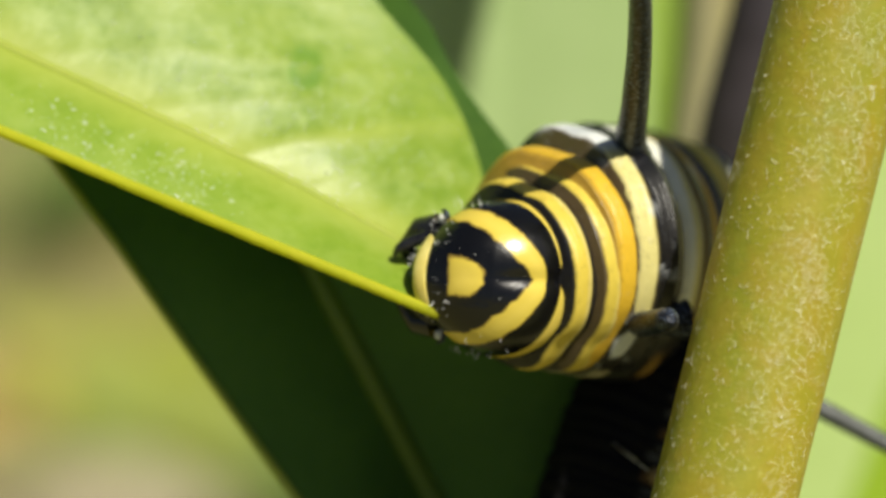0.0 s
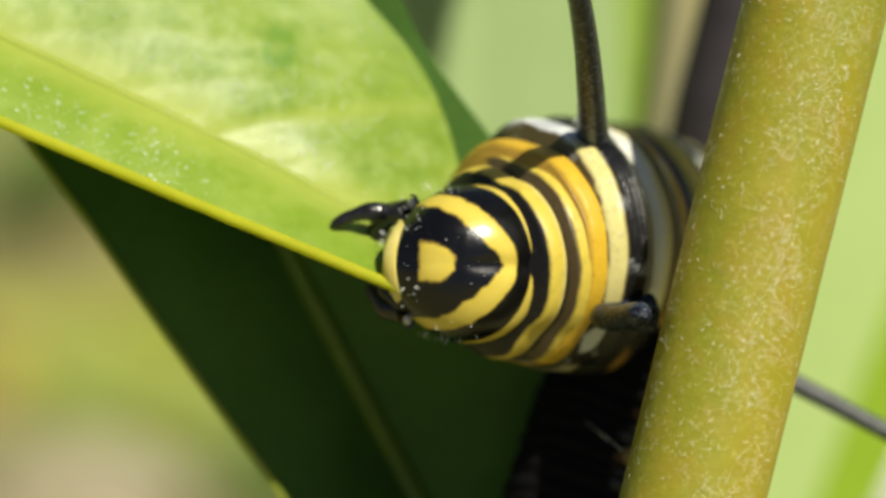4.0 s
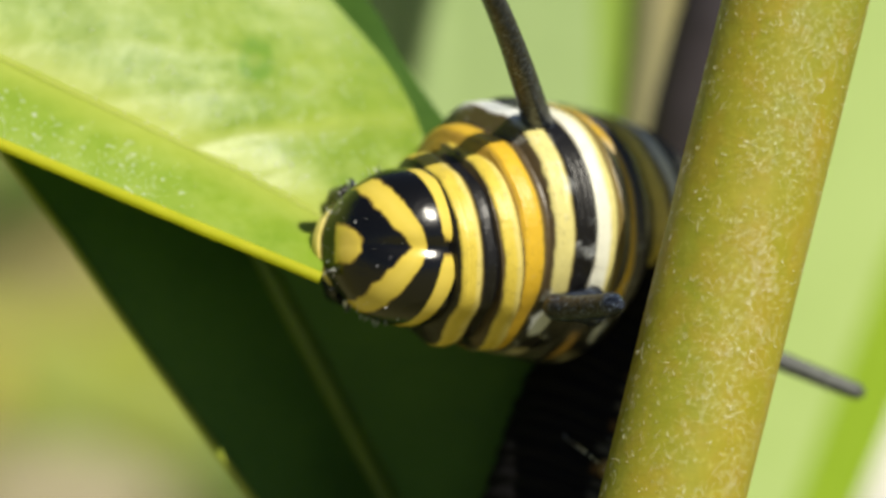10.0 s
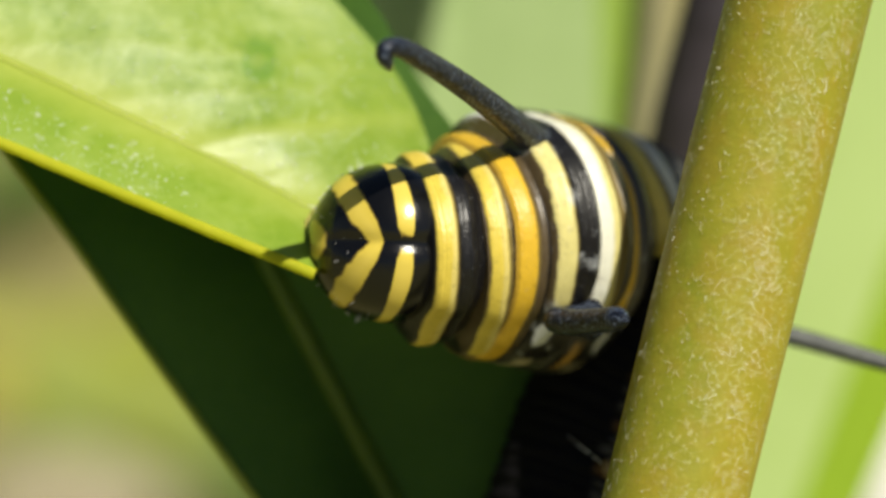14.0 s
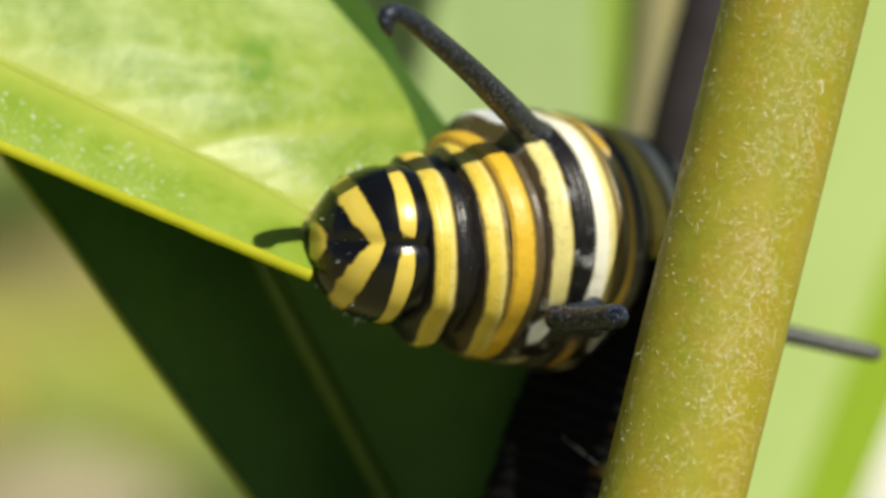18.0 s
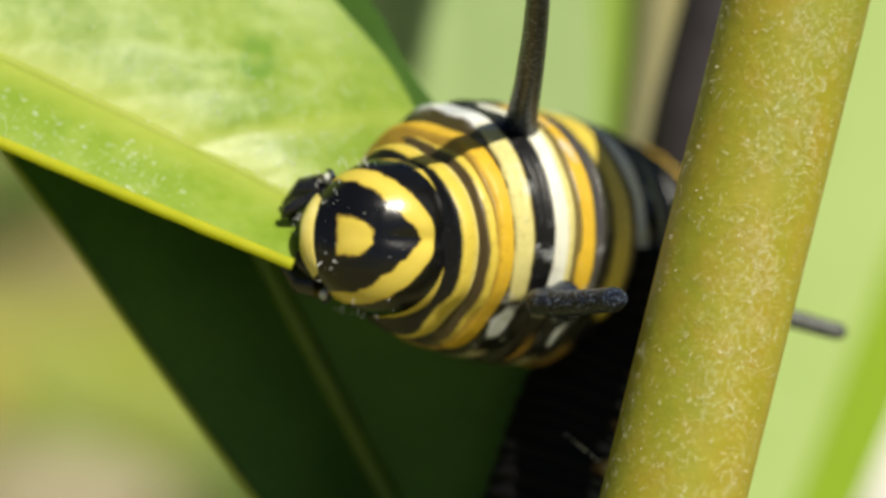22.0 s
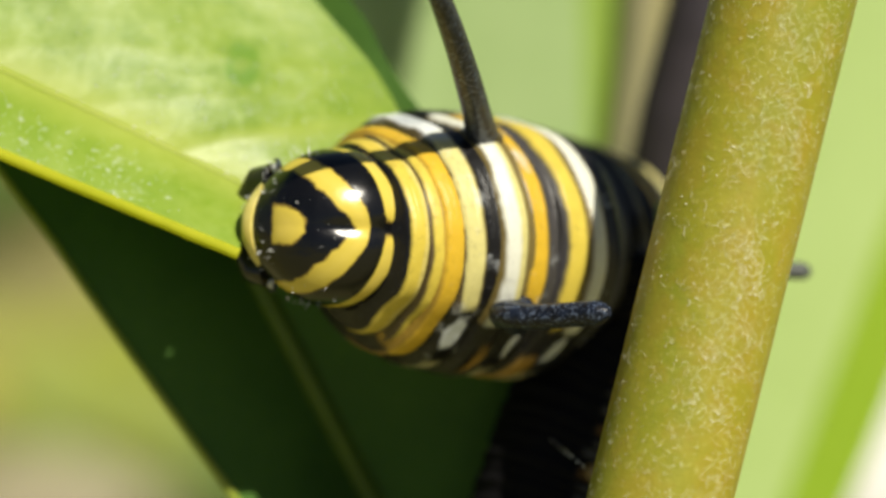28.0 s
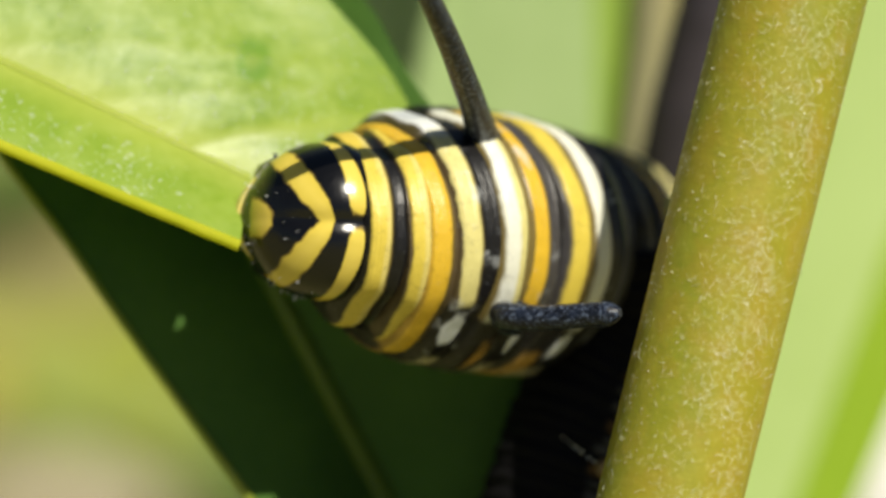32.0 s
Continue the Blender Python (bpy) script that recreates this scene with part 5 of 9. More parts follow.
    walk(rings[1], [
        (0, mm(1.26, -0.02, -0.99, -6, 38.6, 11.3)), (0.5, mm(1.23, -0.05, -1.03, -6, 40.6, 11.7)), (0.7, mm(1.3, 0.08, -0.96, -6, 31.1, 9.3)),
        (1, mm(1.39, 0.19, -0.9, -6, 23.3, 7.3)), (1.5, mm(1.67, 0.12, -0.88, -6, 18, 11.6)), (1.7, mm(1.73, 0.1, -0.88, -6, 18.9, 11.9)),
        (1.8, mm(1.78, -0.01, -0.86, -6, 38.2, 14.2)), (1.9, mm(1.85, -0.04, -0.91, -6, 42, 14.8)), (2, mm(1.9, -0.05, -0.94, -6, 42, 15)),
        (2.5, mm(1.57, -0.07, -0.95, -6, 39.6, 10.4)), (3, mm(1.2, -0.11, -0.97, -6, 41, 9.5)), (3.3, mm(1.28, -0.11, -0.94, -6, 41.8, 10.2)),
        (3.4, mm(1.68, -0.09, -0.92, -6, 42, 13)), (3.5, mm(1.84, -0.08, -0.91, -6, 42, 14.2)), (4, mm(1.23, -0.26, -0.96, -6, 39.6, 9.8)),
        (4.5, mm(1.08, -0.31, -0.85, -6, 22.3, 9.2)), (5, mm(1.18, -0.23, -1.02, -6, 42, 9.4)), (5.5, mm(1.21, -0.11, -0.95, -6, 39.6, 9.7)),
        (6, mm(0.86, -0.11, -0.98, -6, 41, 8.9)), (6.5, mm(1.16, -0.1, -0.94, -6, 42, 11.6)), (7, mm(1.02, -0.01, -0.92, -6, 41.5, 9.2)),
        (7.5, mm(0.76, -0.01, -0.91, -6, 41.5, 10.7)), (8, mm(0.63, 0.2, -0.95, -6, 39.1, 9.3)), (8.5, mm(0.49, 0.26, -0.95, -6, 41, 9.1)),
        (9, mm(0.63, 0.4, -1.02, -6, 42, 9.5)), (9.5, mm(0.42, 0.3, -0.86, -6, 30.9, 9)), (10, mm(0.63, 0.32, -0.84, -6, 23.3, 8.6)),
        (10.5, mm(0.58, 0.37, -0.88, -6, 18.5, 8.5)), (11, mm(0.86, 0.26, -0.9, -6, 18, 7.4)), (11.5, mm(1.12, 0.12, -0.9, -6, 18, 8.2)),
        (11.7, mm(1.12, 0.12, -0.9, -6, 18, 8.2)), (11.8, mm(1.19, 0.13, -0.91, -6, 18, 8.3)), (11.9, mm(0.8, 0.18, -0.92, -6, 37.2, 9.2)),
        (12, mm(0.73, 0.2, -1.01, -6, 42, 9.5)), (12.5, mm(0.28, 0.28, -0.94, -6, 42, 9.3)), (13, mm(0.01, 0.29, -0.88, -6, 29.3, 6.9)),
        (13.5, mm(0.33, 0.26, -0.87, -6, 23.3, 6.6)), (14, mm(0.49, 0.22, -0.93, -6, 18, 4.7)), (14.5, mm(0.88, 0.06, -0.96, -6, 18, 4.4)),
        (15, mm(0.07, 0.22, -1.02, -6, 42, 7.1)), (15.5, mm(-0.02, 0.34, -0.99, -6, 42, 6.7)), (16, mm(0.09, 0.34, -0.94, -6, 37.2, 7.9)),
        (16.5, mm(-0.08, 0.39, -0.89, -6, 30.9, 8.4)), (17, mm(0.15, 0.34, -0.93, -6, 19.9, 5.2)), (17.5, mm(0.36, 0.33, -0.93, -6, 18, 4.6)),
        (18, mm(0.48, 0.27, -0.91, -6, 18.5, 5.4)), (18.1, mm(0.17, 0.31, -0.9, -6, 33.5, 7.1)), (18.2, mm(0.04, 0.33, -0.9, -6, 39.7, 7.8)),
        (18.3, mm(0.01, 0.34, -0.96, -6, 42, 8.4)), (18.5, mm(0, 0.34, -0.93, -6, 42, 8.3)), (19, mm(-0.22, 0.54, -0.96, -6, 38.6, 6.7)),
        (19.5, mm(-0.34, 0.87, -0.96, -6, 31.6, 6)), (20, mm(-0.29, 0.75, -0.91, -6, 21.4, 6.1)), (20.5, mm(-0.29, 0.65, -0.9, -6, 18.5, 7.2)),
        (21, mm(-0.05, 0.25, -0.99, -6, 18, 5)), (21.1, mm(0, 0.25, -0.99, -6, 18, 5)), (21.2, mm(0.13, 0.39, -0.96, -6, 36.1, 4.3)),
        (21.3, mm(0.11, 0.41, -0.96, -6, 39.9, 4.2)), (21.5, mm(0.12, 0.42, -0.97, -6, 42, 4.2)), (22, mm(-0.34, 0.44, -0.89, -6, 41, 7.5)),
        (22.5, mm(-0.87, 0.49, -0.79, -6, 31.6, 6.3)), (23, mm(-0.68, 0.42, -0.84, -6, 27, 4.1)), (23.5, mm(-0.88, 0.7, -0.79, -6, 22.3, 1.9)),
        (23.8, mm(-0.87, 0.69, -0.79, -6, 22.7, 1.9)), (23.9, mm(-0.85, 0.66, -0.8, -6, 24.1, 2.2)), (24, mm(-0.62, 0.35, -0.88, -6, 40.6, 5.2)),
        (24.5, mm(-0.37, 0.41, -0.94, -6, 42, 5.2)), (25, mm(-0.57, 0.46, -0.86, -6, 42, 4.8)), (25.5, mm(-0.54, 0.34, -0.93, -6, 42, 5.5)),
        (26, mm(-0.82, 0.45, -0.94, -6, 41, 5.5)), (26.5, mm(-1.16, 0.65, -0.83, -6, 31.6, 1.9)), (27, mm(-1.16, 0.59, -0.78, -6, 22.3, 1.8)),
        (27.5, mm(-0.8, 0.47, -0.93, -6, 42, 4.4)), (28, mm(-1.04, 0.57, -0.83, -6, 34.8, 2.9)), (28.5, mm(-1.34, 0.56, -0.8, -6, 23.3, -0.6)),
        (29, mm(-1.24, 0.56, -0.76, -6, 19.9, 1.5)), (29.5, mm(-1.27, 0.34, -0.77, -6, 18, 2.2)), (29.6, mm(-1.08, 0.46, -0.82, -6, 32.6, 3.3)),
        (29.7, mm(-1.06, 0.51, -0.85, -6, 39.8, 3.7)), (30, mm(-1.06, 0.5, -0.84, -6, 38.6, 3.7)), (30.5, mm(-1.62, 0.35, -0.88, -6, 39.6, 5.2)),
        (31, mm(-1.27, 0.48, -0.78, -6, 31.6, 2.6)), (31.5, mm(-1.56, 0.52, -0.78, -6, 22.3, -0.1)), (32, mm(-1.32, 0.57, -0.78, -6, 23.3, 1.6)),])
    walk(rings[2], [
        (0, mm(1.51, 0.22, -1.26, -8, 40.8, 10.7)), (0.5, mm(1.58, 0.22, -1.34, -8, 42, 11)), (0.7, mm(1.64, 0.3, -1.25, -8, 35.7, 9)),
        (1, mm(1.72, 0.36, -1.21, -8, 30.5, 7.4)), (1.5, mm(1.93, 0.46, -1.19, -8, 27, 10.9)), (1.7, mm(1.97, 0.45, -1.18, -8, 27.6, 11.1)),
        (1.8, mm(1.95, 0.3, -1.09, -8, 40.4, 12.9)), (1.9, mm(1.98, 0.27, -1.13, -8, 43, 13.5)), (2, mm(2.01, 0.26, -1.15, -8, 43, 13.6)),
        (2.5, mm(1.78, 0.12, -1.2, -8, 41.4, 10)), (3, mm(1.45, 0.05, -1.24, -8, 42.4, 9.2)), (3.3, mm(1.5, 0.06, -1.2, -8, 42.9, 9.7)),
        (3.4, mm(1.75, 0.13, -1.12, -8, 43, 12)), (3.5, mm(1.86, 0.16, -1.08, -8, 43, 13)), (4, mm(1.45, -0.09, -1.22, -8, 41.4, 9.4)),
        (4.5, mm(1.35, -0.07, -1.13, -8, 29.9, 8.9)), (5, mm(1.48, -0.05, -1.31, -8, 43, 9.1)), (5.5, mm(1.41, 0.05, -1.19, -8, 41.4, 9.4)),
        (6, mm(1.14, 0.04, -1.26, -8, 42.4, 8.7)), (6.5, mm(1.28, 0.1, -1.15, -8, 43, 10.9)), (7, mm(1.18, 0.12, -1.15, -8, 42.7, 8.9)),
        (7.5, mm(0.94, 0.17, -1.15, -8, 42.7, 10.1)), (8, mm(0.87, 0.37, -1.21, -8, 41.1, 9.1)), (8.5, mm(0.74, 0.42, -1.22, -8, 42.4, 8.9)),
        (9, mm(0.88, 0.57, -1.29, -8, 43, 9.2)), (9.5, mm(0.64, 0.49, -1.11, -8, 35.6, 8.8)), (10, mm(0.87, 0.53, -1.12, -8, 30.5, 8.5)),
        (10.5, mm(0.86, 0.61, -1.19, -8, 27.3, 8.4)), (11, mm(1.14, 0.45, -1.21, -8, 27, 7.5)), (11.5, mm(1.36, 0.33, -1.2, -8, 27, 8.1)),
        (11.7, mm(1.36, 0.33, -1.2, -8, 27, 8.1)), (11.8, mm(1.39, 0.34, -1.19, -8, 27, 8.3)), (11.9, mm(1.03, 0.35, -1.17, -8, 39.8, 8.9)),
        (12, mm(0.95, 0.36, -1.27, -8, 43, 9.2)), (12.5, mm(0.5, 0.43, -1.2, -8, 43, 9.1)), (13, mm(0.29, 0.43, -1.16, -8, 34.6, 7.1)),
        (13.5, mm(0.63, 0.4, -1.17, -8, 30.5, 6.9)), (14, mm(0.83, 0.31, -1.28, -8, 27, 5.4)), (14.5, mm(1.25, 0.14, -1.31, -8, 27, 5.1)),
        (15, mm(0.39, 0.31, -1.32, -8, 43, 7.3)), (15.5, mm(0.25, 0.41, -1.27, -8, 43, 6.9)), (16, mm(0.31, 0.47, -1.19, -8, 39.8, 8)),
        (16.5, mm(0.22, 0.57, -1.17, -8, 35.6, 8.3)), (17, mm(0.54, 0.45, -1.28, -8, 28.3, 5.7)), (17.5, mm(0.71, 0.42, -1.27, -8, 27, 5.3)),
        (18, mm(0.82, 0.39, -1.25, -8, 27.3, 5.9)), (18.1, mm(0.42, 0.43, -1.16, -8, 37.3, 7.3)), (18.2, mm(0.26, 0.44, -1.15, -8, 41.5, 7.9)),
        (18.3, mm(0.18, 0.46, -1.2, -8, 43, 8.3)), (18.5, mm(0.19, 0.46, -1.18, -8, 43, 8.2)), (19, mm(0.02, 0.62, -1.22, -8, 40.8, 7)),
        (19.5, mm(0.06, 0.97, -1.28, -8, 36.1, 6.4)), (20, mm(0.08, 0.89, -1.24, -8, 29.2, 6.5)), (20.5, mm(0.02, 0.83, -1.22, -8, 27.3, 7.3)),
        (21, mm(0.32, 0.36, -1.34, -8, 27, 5.6)), (21.1, mm(0.36, 0.36, -1.33, -8, 27, 5.6)), (21.2, mm(0.41, 0.4, -1.24, -8, 39.1, 5.1)),
        (21.3, mm(0.4, 0.4, -1.24, -8, 41.6, 5)), (21.5, mm(0.4, 0.4, -1.26, -8, 43, 4.9)), (22, mm(-0.14, 0.54, -1.14, -8, 42.4, 7.6)),
        (22.5, mm(-0.68, 0.59, -1.02, -8, 36.1, 6.6)), (23, mm(-0.42, 0.45, -1.11, -8, 33, 4.9)), (23.5, mm(-0.64, 0.65, -1.06, -8, 29.9, 3.1)),
        (23.8, mm(-0.64, 0.65, -1.06, -8, 30.1, 3.2)), (23.9, mm(-0.62, 0.63, -1.06, -8, 31.1, 3.4)), (24, mm(-0.44, 0.37, -1.12, -8, 42, 5.7)),
        (24.5, mm(-0.21, 0.43, -1.18, -8, 43, 5.8)), (25, mm(-0.41, 0.46, -1.1, -8, 43, 5.5)), (25.5, mm(-0.31, 0.37, -1.2, -8, 43, 6)),
        (26, mm(-0.54, 0.49, -1.23, -8, 42.4, 6)), (26.5, mm(-0.9, 0.56, -1.09, -8, 36.1, 3.1)), (27, mm(-0.94, 0.54, -1.05, -8, 29.9, 3)),
        (27.5, mm(-0.57, 0.46, -1.19, -8, 43, 5.1)), (28, mm(-0.85, 0.53, -1.06, -8, 38.2, 3.9)), (28.5, mm(-1.1, 0.39, -1.07, -8, 30.5, 1.1)),
        (29, mm(-1.03, 0.51, -1.04, -8, 28.3, 2.8)), (29.5, mm(-1.1, 0.34, -1.04, -8, 27, 3.4)), (29.6, mm(-0.95, 0.44, -1.03, -8, 36.8, 4.2)),
        (29.7, mm(-0.92, 0.48, -1.06, -8, 41.6, 4.6)), (30, mm(-0.93, 0.47, -1.06, -8, 40.8, 4.5)), (30.5, mm(-1.41, 0.37, -1.13, -8, 41.4, 5.7)),
        (31, mm(-1.07, 0.43, -1.02, -8, 36.1, 3.7)), (31.5, mm(-1.32, 0.38, -1.06, -8, 29.9, 1.6)), (32, mm(-1.1, 0.5, -1.05, -8, 30.5, 2.9)),])
    walk(rings[3], [
        (0, mm(2.3, 0.42, -2.06, -13, 32.6, 5)), (0.5, mm(2.46, 0.44, -2.2, -13, 32.8, 5)), (0.7, mm(2.51, 0.52, -2.04, -13, 31.6, 5)),
        (1, mm(2.57, 0.58, -1.95, -13, 30.7, 5)), (1.5, mm(2.68, 0.76, -1.88, -13, 30, 5)), (1.7, mm(2.69, 0.76, -1.85, -13, 30.1, 5)),
        (1.8, mm(2.66, 0.58, -1.86, -13, 32.5, 5)), (1.9, mm(2.66, 0.55, -1.92, -13, 33, 5)), (2, mm(2.67, 0.55, -1.94, -13, 33, 5)),
        (2.5, mm(2.52, 0.31, -2, -13, 32.7, 5)), (3, mm(2.24, 0.21, -2.07, -13, 32.9, 5)), (3.3, mm(2.26, 0.23, -2.03, -13, 33, 5)),
        (3.4, mm(2.38, 0.35, -1.89, -13, 33, 5)), (3.5, mm(2.43, 0.4, -1.83, -13, 33, 5)), (4, mm(2.2, 0.09, -2.02, -13, 32.7, 5)),
        (4.5, mm(2.12, 0.19, -1.84, -13, 30.5, 5)), (5, mm(2.33, 0.11, -2.17, -13, 33, 5)), (5.5, mm(2.13, 0.22, -1.98, -13, 32.7, 5)),
        (6, mm(1.95, 0.2, -2.1, -13, 32.9, 5)), (6.5, mm(1.94, 0.3, -1.94, -13, 33, 5)), (7, mm(1.89, 0.27, -1.95, -13, 32.9, 5)),
        (7.5, mm(1.65, 0.36, -1.95, -13, 32.9, 5)), (8, mm(1.62, 0.55, -2.01, -13, 32.6, 5)), (8.5, mm(1.53, 0.58, -2.05, -13, 32.9, 5)),
        (9, mm(1.67, 0.74, -2.14, -13, 33, 5)), (9.5, mm(1.37, 0.7, -1.83, -13, 31.6, 5)), (10, mm(1.61, 0.77, -1.81, -13, 30.7, 5)),
        (10.5, mm(1.6, 0.87, -1.87, -13, 30.1, 5)), (11, mm(1.89, 0.7, -1.9, -13, 30, 5)), (11.5, mm(2.09, 0.57, -1.88, -13, 30, 5)),
        (11.7, mm(2.09, 0.57, -1.88, -13, 30, 5)), (11.8, mm(2.06, 0.59, -1.84, -13, 30, 5)), (11.9, mm(1.8, 0.53, -1.96, -13, 32.4, 5)),
        (12, mm(1.71, 0.53, -2.09, -13, 33, 5)), (12.5, mm(1.27, 0.6, -2.04, -13, 33, 5)), (13, mm(1.07, 0.61, -1.9, -13, 31.4, 5)),
        (13.5, mm(1.41, 0.61, -1.88, -13, 30.7, 5)), (14, mm(1.65, 0.52, -1.99, -13, 30, 5)), (14.5, mm(2.12, 0.35, -2.05, -13, 30, 5)),
        (15, mm(1.25, 0.42, -2.19, -13, 33, 5)), (15.5, mm(1.06, 0.51, -2.12, -13, 33, 5)), (16, mm(1.05, 0.62, -1.97, -13, 32.4, 5)),
        (16.5, mm(1.01, 0.78, -1.92, -13, 31.6, 5)), (17, mm(1.42, 0.65, -2.03, -13, 30.2, 5)), (17.5, mm(1.52, 0.63, -1.99, -13, 30, 5)),
        (18, mm(1.62, 0.61, -1.96, -13, 30.1, 5)), (18.1, mm(1.19, 0.59, -1.92, -13, 31.9, 5)), (18.2, mm(1.01, 0.59, -1.96, -13, 32.7, 5)),
        (18.3, mm(0.88, 0.61, -2.01, -13, 33, 5)), (18.5, mm(0.91, 0.6, -1.99, -13, 33, 5)), (19, mm(0.78, 0.74, -2.02, -13, 32.6, 5)),
        (19.5, mm(0.97, 1.11, -2.09, -13, 31.7, 5)), (20, mm(0.95, 1.1, -1.99, -13, 30.4, 5)), (20.5, mm(0.78, 1.08, -1.92, -13, 30.1, 5)),
        (21, mm(1.16, 0.57, -2.07, -13, 30, 5)), (21.1, mm(1.17, 0.57, -2.05, -13, 30, 5)), (21.2, mm(1.21, 0.48, -2.03, -13, 32.3, 5)),
        (21.3, mm(1.21, 0.45, -2.07, -13, 32.7, 5)), (21.5, mm(1.22, 0.44, -2.11, -13, 33, 5)), (22, mm(0.58, 0.68, -1.94, -13, 32.9, 5)),
        (22.5, mm(0.01, 0.76, -1.74, -13, 31.7, 5)), (23, mm(0.33, 0.58, -1.83, -13, 31.1, 5)), (23.5, mm(0.07, 0.75, -1.74, -13, 30.5, 5)),
        (23.8, mm(0.07, 0.74, -1.74, -13, 30.6, 5)), (23.9, mm(0.09, 0.72, -1.75, -13, 30.8, 5)), (24, mm(0.28, 0.44, -1.92, -13, 32.8, 5)),
        (24.5, mm(0.5, 0.49, -1.98, -13, 33, 5)), (25, mm(0.28, 0.52, -1.9, -13, 33, 5)), (25.5, mm(0.45, 0.45, -2.03, -13, 33, 5)),
        (26, mm(0.28, 0.57, -2.07, -13, 32.9, 5)), (26.5, mm(-0.14, 0.59, -1.83, -13, 31.7, 5)), (27, mm(-0.24, 0.62, -1.72, -13, 30.5, 5)),
        (27.5, mm(0.19, 0.5, -2.02, -13, 33, 5)), (28, mm(-0.15, 0.57, -1.8, -13, 32.1, 5)), (28.5, mm(-0.38, 0.39, -1.76, -13, 30.7, 5)),
        (29, mm(-0.37, 0.61, -1.69, -13, 30.2, 5)), (29.5, mm(-0.49, 0.48, -1.67, -13, 30, 5)), (29.6, mm(-0.32, 0.51, -1.73, -13, 31.8, 5)),
        (29.7, mm(-0.26, 0.51, -1.83, -13, 32.7, 5)), (30, mm(-0.27, 0.51, -1.81, -13, 32.6, 5)), (30.5, mm(-0.68, 0.45, -1.93, -13, 32.7, 5)),
        (31, mm(-0.38, 0.48, -1.73, -13, 31.7, 5)), (31.5, mm(-0.6, 0.4, -1.74, -13, 30.5, 5)), (32, mm(-0.4, 0.57, -1.73, -13, 30.7, 5)),])
